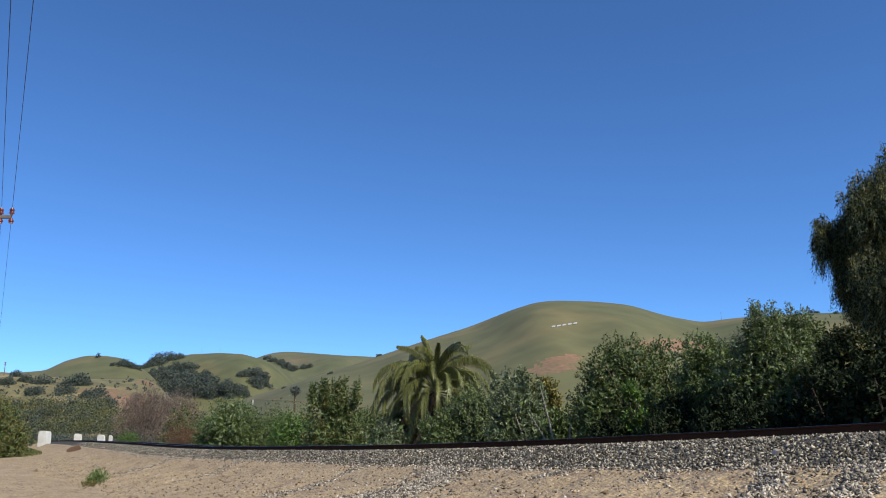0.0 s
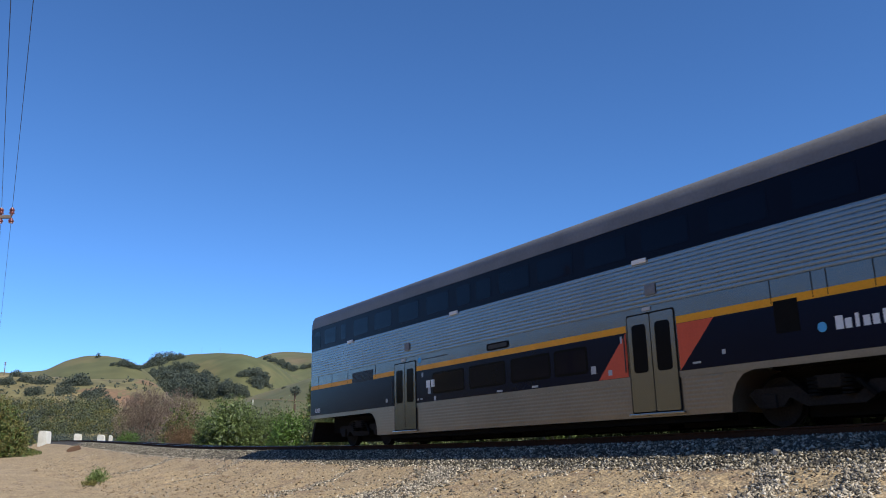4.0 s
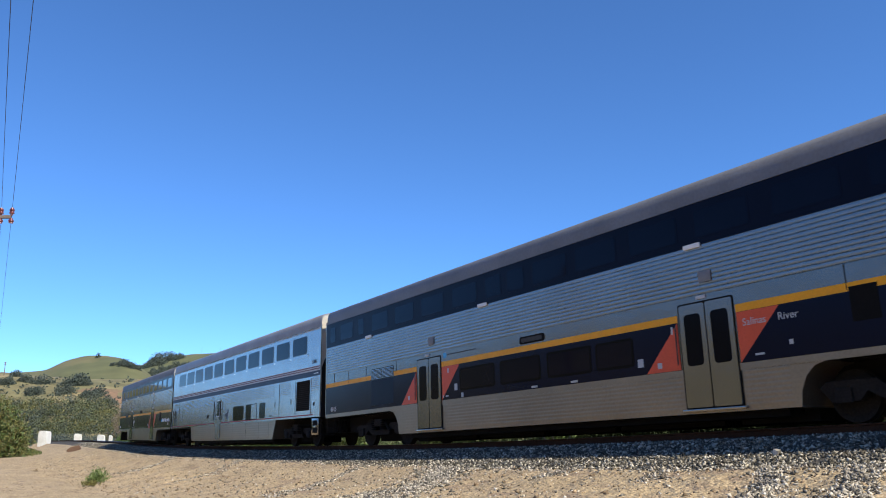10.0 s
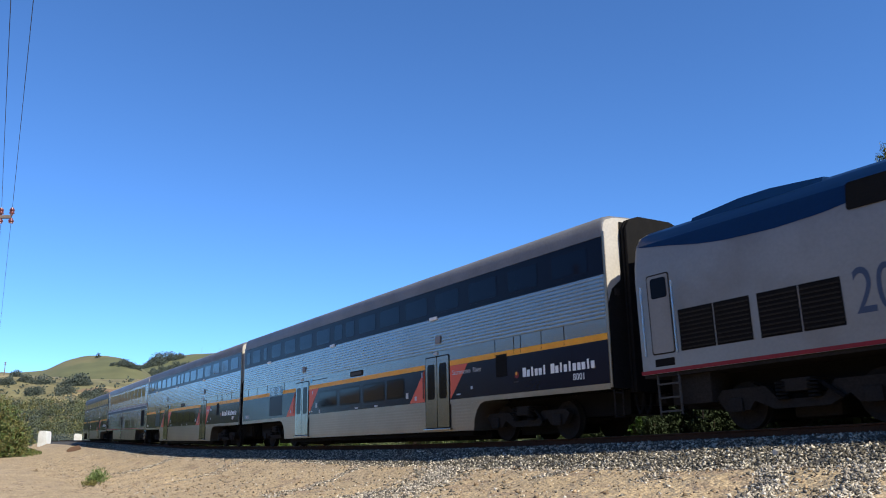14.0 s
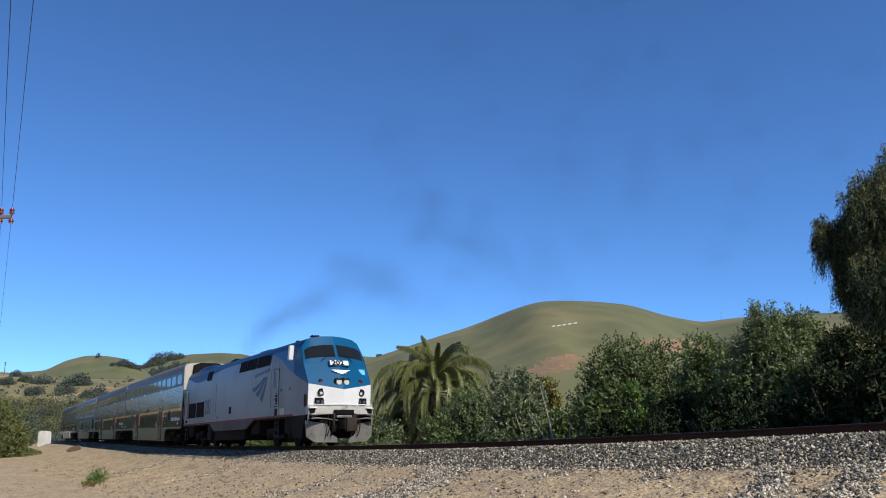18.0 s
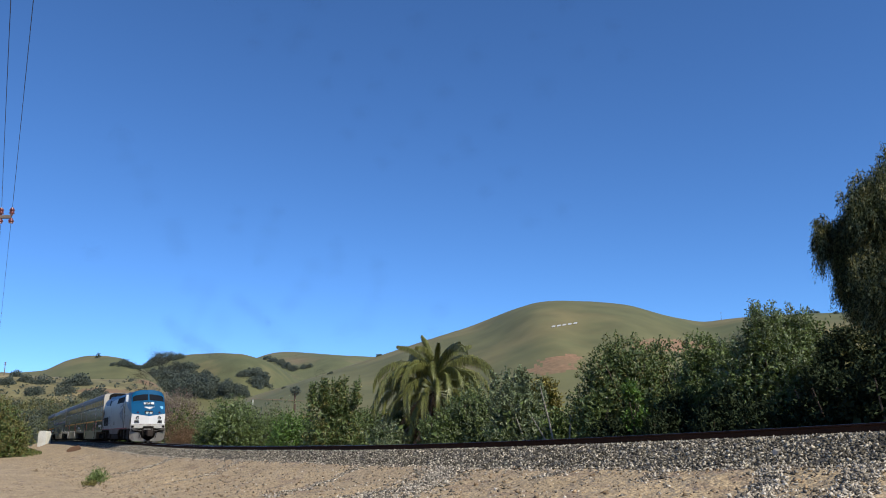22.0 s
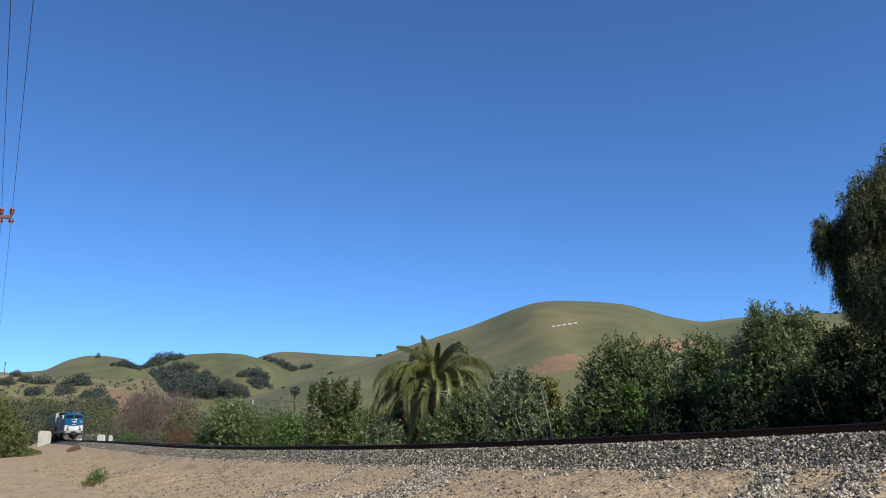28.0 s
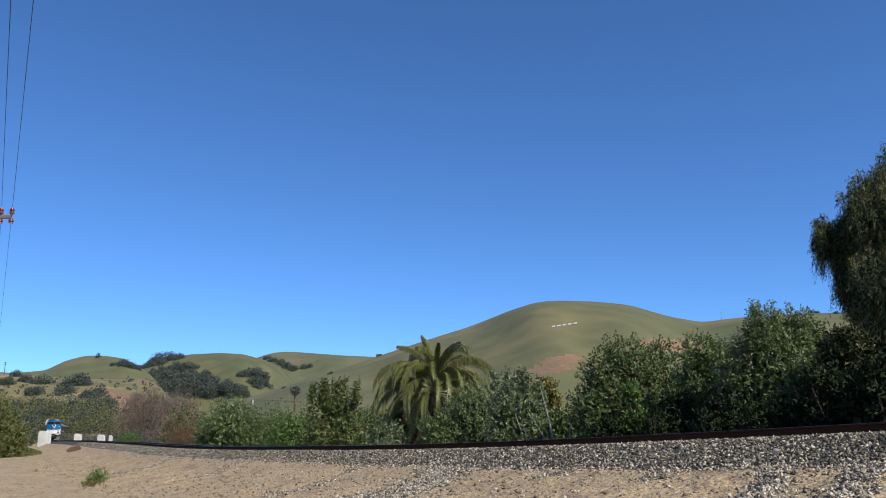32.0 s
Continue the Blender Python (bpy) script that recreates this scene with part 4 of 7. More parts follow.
# ---- tall drooping tree ----
def pepper_tree():
    rng = np.random.default_rng(31)
    p, dist = stand(30.0, -12.0)
    big = dist / 19.0
    ob = new("pepper_tree")
    ob.matrix_basis = Matrix.Translation(p) @ pose(0, 0, 0, rz=-30.0)
    tagged(ob, "tall drooping evergreen tree with dark hanging foliage", "tree")
    up = lambda el: EYE + dist * math.tan(radians(el)) - p.z
    sx = lambda az: dist * math.tan(radians(az - 30.0))
    bm = bmesh.new()
    rod((0, 0, -0.2), (0.1, 0, 2.4), 0.34, 12, 0.27, bm)
    rod((0.1, 0, 2.4), (-0.2, 0.1, 4.4), 0.27, 12, 0.2, bm)
    rod((-0.2, 0.1, 4.4), (0.5, 0, 6.4), 0.2, 10, 0.08, bm)
    for az, el, y in ((26.0, 12.3, -0.3), (28.0, 14.0, 0.4), (27.3, 9.8, 0.5), (32, 16, -0.6), (34, 12, 0.5), (31, 13, 1.6), (30, 12, -1.6)):
        rod((0, 0, 2.9 + 0.2 * y), (sx(az) * 0.5, y * 0.6, up(el * 0.9) * 0.72), 0.07, 8, 0.04, bm)
        rod((sx(az) * 0.5, y * 0.6, up(el * 0.9) * 0.72), (sx(az), y, up(el * 0.9)), 0.04, 6, 0.012, bm)
    part("trunk", bm, "bark", ob)
    lobes = []
    for az, el, r in ((25.8, 14.45, 0.14), (26.25, 14.65, 0.18), (26.65, 14.3, 0.2), (27.1, 14.9, 0.2), (25.53, 13.29, 0.17), (25.94, 13.61, 0.23), (26.30, 13.82, 0.26), (26.75, 13.65, 0.31), (27.15, 13.35, 0.34), (27.46, 14.64, 0.21), (27.95, 15.39, 0.26), (28.41, 15.93, 0.26), (28.89, 16.32, 0.26), (29.32, 16.43, 0.29), (29.79, 17.05, 0.29), (29.97, 17.45, 0.20), (27.72, 13.99, 0.37), (28.40, 14.72, 0.43), (29.11, 15.22, 0.43), (29.36, 14.12, 0.54), (28.44, 13.18, 0.49), (27.71, 12.56, 0.43), (28.79, 12.07, 0.57), (26.90, 11.47, 0.23), (26.62, 10.78, 0.19), (27.25, 11.36, 0.34), (27.65, 10.60, 0.37), (28.30, 10.71, 0.49), (28.85, 9.94, 0.51), (26.79, 9.97, 0.17), (27.27, 9.57, 0.23), (27.82, 9.33, 0.29), (28.41, 8.92, 0.36), (28.3, 9.4, 0.45), (28.8, 8.6, 0.5), (29.5, 9.6, 0.6), (29.6, 8.2, 0.6), (30.6, 9.0, 0.7), (30.8, 15.6, 0.8), (30.6, 13.4, 0.8), (30.5, 11.4, 0.8), (31.6, 17.0, 0.8), (32.3, 14.5, 1.1), (32.4, 11, 1.0), (33.8, 18.5, 1.0), (35, 15, 1.3), (34.5, 11.5, 1.1), (37, 12.5, 1.1), (36, 18, 1.0), (38.5, 15.5, 1.2)):
        for k in range(5):
            lobes.append((sx(az) + rng.normal(0, r * 0.2 * big), rng.uniform(-1.3, 1.3) * big * (0.6 if az < 28 else 1.3), up(el * 0.92 - 0.35) + rng.normal(0, r * 0.2 * big), r * big * rng.uniform(0.55, 0.8)))
    seen, rest = [q for q in lobes if q[0] < sx(31.0)], [q for q in lobes if q[0] >= sx(31.0)]
    P, N = (np.concatenate(v) for v in zip(clump_points(rng, [(x, y, z, q * 0.55) for x, y, z, q in seen], 10000, 0.1), clump_points(rng, [(x, y, z, q * 0.7) for x, y, z, q in rest], 4000, 0.1)))
    # near-black inner leaves paint the shade inside the crown
    part("inner_leaves", leaf_mesh("inner_leaves", P * np.array([1, 0.9, 1]), N * 0.3, (0.08, 0.16), "leaf_shaded", rng, 0.6, 0.5, face=N), "leaf_shaded", ob)
    P, N = (np.concatenate(v) for v in zip(clump_points(rng, seen, 19000, 0.4), clump_points(rng, rest, 4500, 0.45)))
    # hanging strands of narrow leaves, shorter on top and longer below
    PP, NN, TOP = [], [], []
    for q, nn in zip(P, N):
        ln = rng.uniform(0.12, 0.45) + (rng.uniform(0.1, 0.85) if nn[2] < 0.1 else 0)
        k = max(2, int(ln / 0.055))
        t = np.arange(k) * 0.055
        sway = rng.normal(0, 0.06, 2)
        pts = np.stack([q[0] + sway[0] * t * 2 + rng.normal(0, 0.016, k), q[1] + sway[1] * t * 2 + rng.normal(0, 0.016, k), q[2] - t], 1)
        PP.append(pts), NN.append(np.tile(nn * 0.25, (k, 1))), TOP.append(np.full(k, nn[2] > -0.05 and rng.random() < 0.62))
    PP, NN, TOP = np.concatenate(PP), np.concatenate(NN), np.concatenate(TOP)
    # olive on upward strands paints sunlight, the darkest leaves paint shade
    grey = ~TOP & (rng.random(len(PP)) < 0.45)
    for pick, mat in ((TOP, "leaf_olive"), (grey, "leaf_grey"), (~TOP & ~grey, "leaf_shaded")):
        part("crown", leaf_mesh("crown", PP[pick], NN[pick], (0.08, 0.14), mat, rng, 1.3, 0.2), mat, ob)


pepper_tree()
# unseen tree right of the view, added to shade the shrubs
bush("tree", 43.2, 13.0, 17.0, -6.0, "leaf_shaded", "tall tree out of view, added to shade the shrubs", 18000, (0.14, 0.26), 41, blobs=130, r=(0.08, 0.16), taper=0.5, category="tree")

# bare leaning stems among the brush
for az, lean, hgt in ((8.0, -0.32, 3.0), (7.5, -0.5, 1.9), (8.35, 0.1, 2.2)):
    p, dist = stand(az, -5.2)
    st = part("dead_stem", rod((0, 0, -0.1), (lean, 0.1, hgt * 0.6), 0.045, 8, 0.03, rod((lean, 0.1, hgt * 0.6), (lean * 1.9, 0.0, hgt), 0.03, 8, 0.012)), "bark_pale")
    st.matrix_basis = Matrix.Translation(p)
    tagged(st, "bare pale dead stem leaning among the shrubs", "stem")


# ---- grass and weeds ----
def grass(name, count, s_range, n_range, size, label, seed, mat="grass"):
    rng = np.random.default_rng(seed)
    s, n = rng.uniform(*s_range, count), rng.uniform(*n_range, count)
    x, y, _ = along(s, n)
    P = np.stack([x, y, ground_z(s, n)], 1)
    N = np.tile([0, 0, 1.6], (count, 1)).astype(float)
    ob = new(name, leaf_mesh(name, P, N, size, mat, rng, -0.6, 0.12, 0.1))
    return tagged(ob, label, "grass", kind="stuff")


grass("grass", 26000, (-12, 70), (-9.0, -3.2), (0.12, 0.5), "green grass and weeds along the far side of the track", 51)
grass("grass", 12000, (70, 150), (-9.0, -3.2), (0.2, 0.6), "green grass along the far side of the track", 52)
grass("grass", 9000, (80, 140), (6.8, 12.5), (0.15, 0.4), "green grass at the edge of the dirt lot", 54)
grass("grass", 9000, (95, 150), (13, 36), (0.2, 0.5), "green grass at the edge of the dirt lot", 53)
for az, n, w, h, k, lab in ((-22.5, 38, 0.55, 0.5, 700, "leafy green weed on the dirt bank"), (-22.9, 33, 0.4, 0.14, 120, "small dry weed on the dirt bank")):
    rng = np.random.default_rng(int(abs(az) * 10))
    p, dist = stand_at(az, n)
    P = np.stack([rng.normal(0, w * 0.28, k), rng.normal(0, w * 0.28, k), np.abs(rng.normal(0, h * 0.4, k))], 1)
    N = P * 0.8 + np.array([0, 0, 0.9])
    ob = new("weed", leaf_mesh("weed", P, N, (0.08, 0.2), "leaf_olive" if k < 500 else "leaf", rng, -0.3, 0.25))
    ob.matrix_basis = Matrix.Translation(p)
    tagged(ob, lab, "weed", kind="stuff")


# ---- oaks on the hills ----
def oak(h, az, el, wide, seed, squash=0.75):
    rng = np.random.default_rng(seed)
    p = hill_point(h, az, el)
    dist = math.hypot(p.x, p.y)
    w = dist * math.tan(radians(wide)) * 1.3
    hh = w * squash
    ob = new("oak_tree")
    ob.matrix_basis = Matrix.Translation(p - Vector((0, 0, hh * 0.5)))
    tagged(ob, "dark grey-green rounded oak on a grassy hillside", "tree", "oaks on the hills")
    part("trunk", rod((0, 0, -w * 0.2), (0, 0, hh * 0.5), w * 0.05, 7, w * 0.03), "bark", ob)
    B = crown_blobs(rng, w, w * 0.8, hh, hh * 0.05, 24, w * 0.13, w * 0.24)
    P, N = clump_points(rng, B, 4200, 0.5)
    part("crown", leaf_mesh("crown", P, N * 0.3, (w * 0.036, w * 0.066), "leaf_oak_hazy", rng, 0, 0.8, face=N), "leaf_oak_hazy", ob)


OAKS = {"low": (H_LOW, [(-28.16, 3.46, 1.08), (-27.62, 3.92, 0.90), (-27.05, 3.62, 0.99), (-26.03, 3.53, 1.61), (-26.38, 2.87, 1.25), (-24.37, 3.49, 1.97), (-24.82, 2.96, 1.43), (-23.68, 3.50, 0.99), (-22.79, 2.80, 1.61), (-23.35, 2.73, 1.16), (-22.28, 2.31, 1.16)]),
        "dome": (H_DOME, [(-21.62, 4.80, 0.99), (-21.13, 4.67, 0.90), (-22.10, 4.76, 0.45), (-20.71, 4.57, 0.72)]),
        "mid": (H_MID, [(-19.95, 4.69, 1.16), (-19.39, 4.89, 1.43), (-18.88, 5.12, 1.43), (-18.42, 5.20, 1.08), (-17.99, 5.29, 0.90), (-19.56, 4.18, 1.08), (-17.37, 4.55, 1.25), (-18.20, 4.61, 1.08), (-18.62, 3.83, 1.79), (-17.76, 3.91, 1.79), (-17.45, 3.47, 2.15), (-16.67, 3.70, 1.79), (-16.28, 3.33, 2.24), (-15.33, 3.26, 1.97), (-14.74, 3.11, 1.61), (-17.97, 3.13, 1.97), (-16.88, 2.96, 2.24), (-14.08, 3.27, 1.16), (-13.19, 4.29, 1.52), (-13.64, 4.21, 1.08), (-12.61, 3.84, 1.43), (-13.05, 3.65, 1.34), (-19.1, 4.45, 0.8), (-18.5, 4.3, 1.0), (-17.1, 4.2, 1.0), (-16.3, 4.05, 1.1), (-15.6, 3.7, 1.2), (-14.9, 3.55, 1.0), (-18.9, 3.5, 1.0), (-14.3, 2.95, 1.1), (-13.6, 2.9, 0.9), (-15.8, 2.9, 1.4)]),
        "far": (H_FAR, [(-12.21, 5.33, 0.63), (-11.82, 5.18, 0.72), (-11.36, 4.99, 0.90), (-10.97, 4.77, 0.90), (-10.51, 4.61, 0.81), (-9.70, 4.73, 0.72), (-9.32, 4.81, 0.54)]),
        "big": (H_BIG, [(-7.9, 4.35, 0.42), (-4.55, 5.58, 0.45), (24.7, 7.56, 0.6), (26.0, 7.4, 0.4), (-11.0, 3.4, 0.35)])}
k = 100
for kind, (h, spots_) in OAKS.items():
    for a, e, w in spots_:
        oak(h, a, e, w, k)
        k += 1
p = hill_point(H_DOME, -23.05, 5.2)
lone = new("lone_tree")
lone.matrix_basis = Matrix.Translation(p)
tagged(lone, "lone windswept tree on a grassy hilltop", "tree")
rng = np.random.default_rng(66)
part("trunk", rod((0, 0, -1), (0, 0, 2.5), 0.4, 7, 0.25), "bark", lone)
P, N = clump_points(rng, [(0, 0, 2.2, 1.8), (-1.8, 0, 1.4, 1.3), (1.6, 0, 1.4, 1.3), (0.6, 0, 4.0, 1.2)], 320, 0.3)
part("crown", leaf_mesh("crown", P, N, (0.5, 0.9), "leaf_oak_hazy", rng, 0, 0.7), "leaf_oak_hazy", lone)

# brush scattered over the dry hillside
rng = np.random.default_rng(67)
PP, NN = [], []
for _ in range(170):
    q = hill_point(H_LOW, rng.uniform(-29.5, -16), rng.uniform(1.2, 3.9))
    r = rng.uniform(0.4, 1.2)
    P, N = clump_points(rng, [(*q, r)], 14, 0.2)
    PP.append(P), NN.append(N)
tagged(new("brush", leaf_mesh("brush", np.concatenate(PP), np.concatenate(NN), (0.7, 1.4), "leaf_oak_hazy", rng, 0, 0.7)),
       "small dark brush dotted over a dry hillside", "brush", kind="stuff")
for mat, count, lab in (("leaf_scrub", 150, "grey-green scrub covering the foot of a dry hill"), ("leaf_olive", 80, "yellowish scrub on the foot of a dry hill"), ("leaf_oak_hazy", 90, "dark scrub on the foot of a dry hill")):
    PP, NN = [], []
    for _ in range(count):
        e = rng.uniform(0.35, 2.3)
        a = rng.uniform(-29.5, -20.5 - 0.8 * e)
        q = hill_point(H_LOW, a, e)
        r = rng.uniform(1.8, 4.6)
        P, N = clump_points(rng, [(q.x + rng.normal(0, 0.6 * r), q.y, q.z + rng.uniform(-0.2, 0.5) * r, r * rng.uniform(0.45, 0.9)) for _ in range(4)], 190, 0.3)
        PP.append(P), NN.append(N)
    PP, NN = np.concatenate(PP), np.concatenate(NN)
    tagged(new("scrub", leaf_mesh("scrub", PP, NN * 0.3, (0.35, 0.75), mat, rng, 0, 0.7, face=NN)), lab, "brush", kind="stuff")
# thicket at the foot of the hills
PP, NN = [], []
for _ in range(520):
    a = rng.uniform(-30, -9)
    r0 = rng.uniform(215 if a < -22 else 160, 290)
    q = (r0 * math.sin(radians(a)), r0 * math.cos(radians(a)), rng.uniform(0, 2.2))
    P, N = clump_points(rng, [(*q, rng.uniform(1.6, 3.0))], 66, 0.3)
    PP.append(P), NN.append(N)
tagged(new("thicket", leaf_mesh("thicket", np.concatenate(PP), np.concatenate(NN), (0.3, 0.6), "leaf_oak_hazy", rng, 0, 0.6, face=np.concatenate(NN))),
       "thicket of mixed brush on the valley floor", "brush", kind="stuff")
fan_palm(Vector((190 * math.sin(radians(-10.3)), 190 * math.cos(radians(-10.3)), 0)), 1.6 + 190 * math.tan(radians(3.2)), 1.05)


# ---- bare earth, white marks and a dirt road on the hills ----
def hill_patch(name, h, a0, a1, e_mid, e_half, mat, label, lift=0.4, wob=0.3, cat="bare ground"):
    """A thin uneven sheet laid on a hillside."""
    az = np.linspace(a0, a1, 26)
    V, F = [], []
    rows = 7
    for i, a in enumerate(az):
        t = (i / 25) * 2 - 1
        half = e_half * math.sqrt(max(0.004, 1 - t * t)) * (1 + wob * (math.sin(i * 0.7) + 0.5 * math.sin(i * 1.7 + 1)))
        for j in range(rows):
            q = hill_point(h, a, e_mid(a) + wob * 0.12 * math.sin(i * 0.9) + half * (2 * j / (rows - 1) - 1))
            V.append((q.x, q.y, q.z + lift))
    for i in range(25):
        for j in range(rows - 1):
            b = i * rows + j
            F.append((b, b + rows, b + rows + 1, b + 1))
    ob = new(name, data(name, V, F, mat, 180))
    return tagged(ob, label, cat, kind="structure")


def bare_faces(ob, spots_, mat, seed):
    """Earth slips: faces of a hill around the given directions turn to bare soil, thinning out at the rim."""
    me = ob.data
    me.materials.append(MAT[mat])
    rng = np.random.default_rng(seed)
    C = np.empty(3 * len(me.polygons))
    me.polygons.foreach_get("center", C)
    C = C.reshape(-1, 3)
    a = np.degrees(np.arctan2(C[:, 0], C[:, 1]))
    e = np.degrees(np.arctan2(C[:, 2] - EYE, np.hypot(C[:, 0], C[:, 1])))
    hit = np.zeros(len(C), bool)
    for a0, e0, wa, we, tilt in spots_:
        q = ((a - a0) / wa) ** 2 + ((e - e0 - tilt * (a - a0)) / we) ** 2 + 0.5 * lump(a, e * 3, 2.6, seed) + rng.normal(0, 0.22, len(C))
        hit |= q < 1
    me.polygons.foreach_set("material_index", hit.astype(np.int32))


bare_faces(BIG, ((8.0, 5.0, 1.5, 0.42, 0.12), (7.4, 4.5, 1.9, 0.3, 0.05), (15.6, 5.9, 2.6, 0.4, -0.1)), "bare", 3)
bare_faces(LOW, ((-19.6, 3.72, 1.1, 0.22, 0.0), (-22.5, 3.0, 1.4, 0.3, 0.0), (-21.4, 2.4, 1.6, 0.4, 0.0)), "bare", 4)
hill_patch("dirt_road", H_BIG, -13.3, -8.9, lambda a: 2.62 - 0.05 * (a + 13), 0.016, "bare", "pale dirt road across the foot of a hill", 0.5, 0.0, "road")
for i in range(5):
    a = 7.6 + i * 0.38
    e = 7.40 + i * 0.045
    q = [hill_point(H_BIG, a + da, e + de) for da, de in ((0, -0.03), (0.22, -0.005), (0.27, 0.03), (0.05, 0.005))]
    V = [(v.x, v.y, v.z + k) for k in (0.3, 0.9) for v in q]
    ob = new("hillside_letter", data("hillside_letter", V, [(0, 1, 2, 3), (4, 5, 6, 7), (0, 1, 5, 4), (1, 2, 6, 5), (2, 3, 7, 6), (3, 0, 4, 7)], "pale"))
    tagged(ob, "white hillside letter too far to read", "sign", "letters on the hill")

# ---- bridge walls ----
def wall_block(az, n, w, h, t, label, turn=0.0, mat="concrete"):
    p, dist = stand(az, n)
    s = spot(az, n)
    bm = bmesh.new()
    prism([(-w / 2, -1.0), (w / 2, -1.0), (w / 2 * 0.96, h * 0.86), (w / 2 * 0.7, h), (-w / 2 * 0.75, h * 0.96), (-w / 2, h * 0.7)], 1, -t / 2, t / 2, bm)
    bmesh.ops.bevel(bm, geom=list(bm.edges), offset=0.04, segments=2, affect="EDGES")
    ob = part("bridge_wall", bm, mat)
    ob.matrix_basis = Matrix.Translation(p) @ pose(0, 0, 0, rz=math.degrees(float(np.interp(s, TS, TH))) + turn)
    return tagged(ob, label, "wall", "walls of the bridge")


wall_block(-25.7, 3.6, 1.5, 2.35, 1.8, "white-painted concrete bridge wall end", 60)
wall_block(-25.4, -4.2, 1.5, 2.2, 0.6, "white-painted concrete bridge wall end", 70)
wall_block(-22.45, -4.0, 1.2, 1.6, 0.5, "white-painted concrete bridge wall end", 62)
wall_block(-21.88, -4.0, 0.5, 1.5, 0.4, "white-painted concrete bridge post", 62)
p, _ = stand_at(-24.0, 92)
lg = part("timber_chunk", prism([(-0.6, 0), (0.5, 0.0), (0.7, 0.36), (0.5, 0.66), (-0.2, 0.5), (-0.62, 0.2)], 1, -0.25, 0.25), "wood_red")
lg.matrix_basis = Matrix.Translation(p) @ pose(0, 0, 0.02, 0, 0, 20)
tagged(lg, "broken brown timber lying on the bank", "timber")
p, _ = stand_at(-24.2, 23.0)
lg = part("timber_chunk", prism([(-1.0, 0), (0.9, 0.0), (1.05, 0.12), (-0.9, 0.17)], 1, -0.11, 0.11), "wood_grey")
lg.matrix_basis = Matrix.Translation(p) @ pose(0, 0, 0.02, 0, 0, 30)
tagged(lg, "weathered brown timber lying on the dirt", "timber")

# ---- posts on the far hillside ----
def post(place, h, r, mat, label, arms=0):
    bm = rod((0, 0, -1), (0, 0, h), r, 8, r * 0.8)
    for k in range(arms):
        rod((-h * 0.09, 0, h * (0.95 - 0.12 * k)), (h * 0.09, 0, h * (0.95 - 0.12 * k)), r * 0.6, 6, bm=bm)
    ob = part("utility_pole" if arms else "marker_post", bm, mat)
    ob.matrix_basis = Matrix.Translation(place)
    tagged(ob, label, "pole")


q = hill_point(H_BIG, -13.1, 2.3)
post(q, 2.6, 0.35, "white", "pale post at the foot of a hill")
post(hill_point(H_LOW, -28.3, 4.0), 6.5, 0.22, "wood_grey", "distant wooden utility pole on a ridge", 2)
for a in (-16.6, -15.4, -11.9):
    post(hill_point(H_MID if a < -13 else H_FAR, a, 5.5), 11, 0.10, "wood_grey", "distant thin utility pole on a ridge", 1)
post(hill_point(H_BIG, 19.0, 7.4), 6, 0.09, "wood_grey", "distant thin utility pole on a ridge", 1)

# ---- overhead line beside the camera ----
pole = new("power_pole")
pole.matrix_basis = Matrix.Translation((-15.2, 24.6, 0))
tagged(pole, "tall wooden power pole with a short cross-arm", "power pole")
part("pole", rod((0, 0, -0.5), (0, 0, 9.6), 0.17, 14, 0.12), "wood_grey", pole)
part("crossarm", bx(-1.2, 1.62, -0.05, 0.05, 8.44, 8.54, 0.01), "wood_grey", pole)
AX = [(1.63, 0.0), (1.29, 0.0)]
for x, y in AX:
    ins = bmesh.new()
    for k, (r, z) in enumerate(((0.045, 8.54), (0.085, 8.60), (0.06, 8.645), (0.085, 8.69), (0.05, 8.74))):
        rod((x, y, z), (x, y, z + 0.05), r, 14, r * 0.75, ins)
    for k, (r, z) in enumerate(((0.05, 8.40), (0.09, 8.34), (0.07, 8.29))):
        rod((x, y, z), (x, y, z + 0.05), r, 14, r * 0.8, ins)
    part("insulator", ins, "porcelain", pole, "glossy red-brown porcelain insulator")
for k, (x, y) in enumerate(AX):
    a = Vector((-15.2 + x, 24.6 + y, 8.8))
    for d, span in ((Vector((0.481, -0.877, 0)), 55), (Vector((-0.481, 0.877, 0)), 60)):
        bm = bmesh.new()
        pts = []
        for i in range(41):
            t = i / 40
            pts.append(a + d * span * t + Vector((0, 0, -4 * (0.9 if d.y < 0 else 0.5) * t * (1 - t))))
        for p0, p1 in zip(pts, pts[1:]):
            rod(p0, p1, 0.006, 5, bm=bm)
        w = part("wire", bm, "wire")
        tagged(w, "thin dark overhead power wire", "wire", "wires of the power line")
for d, span in ((Vector((0.481, -0.877, 0)), 55), (Vector((-0.481, 0.877, 0)), 60)):
    q = Vector((-15.2, 24.6, 0)) + d * span
    other = copy_thing(pole, Matrix.Translation(q))


# ---- the train: things are laid out by u (metres behind the leading end), across (y, left is +) and z over the rail ----
HALF = 12.955
SIDE_M = lambda u, y, z, h=HALF: Matrix(((-1, 0, 0, h - u), (0, 0, 1, y), (0, 1, 0, z), (0, 0, 0, 1)))


def flank(name, pts, y0, y1, mat, parent, h=HALF, label="", sides=(1, -1), bev=0.0):
    """A flat piece on the car's flanks, its outline in (u, z); one mesh for each side."""
    out = []
    for sgn in sides:
        bm = prism([(h - u, z) for u, z in pts], 1, sgn * y0, sgn * y1)
        if bev:
            bmesh.ops.bevel(bm, geom=list(bm.edges), offset=bev, segments=2, affect="EDGES", profile=0.6)
        out.append(part(name, bm, mat, parent, label))
    return out


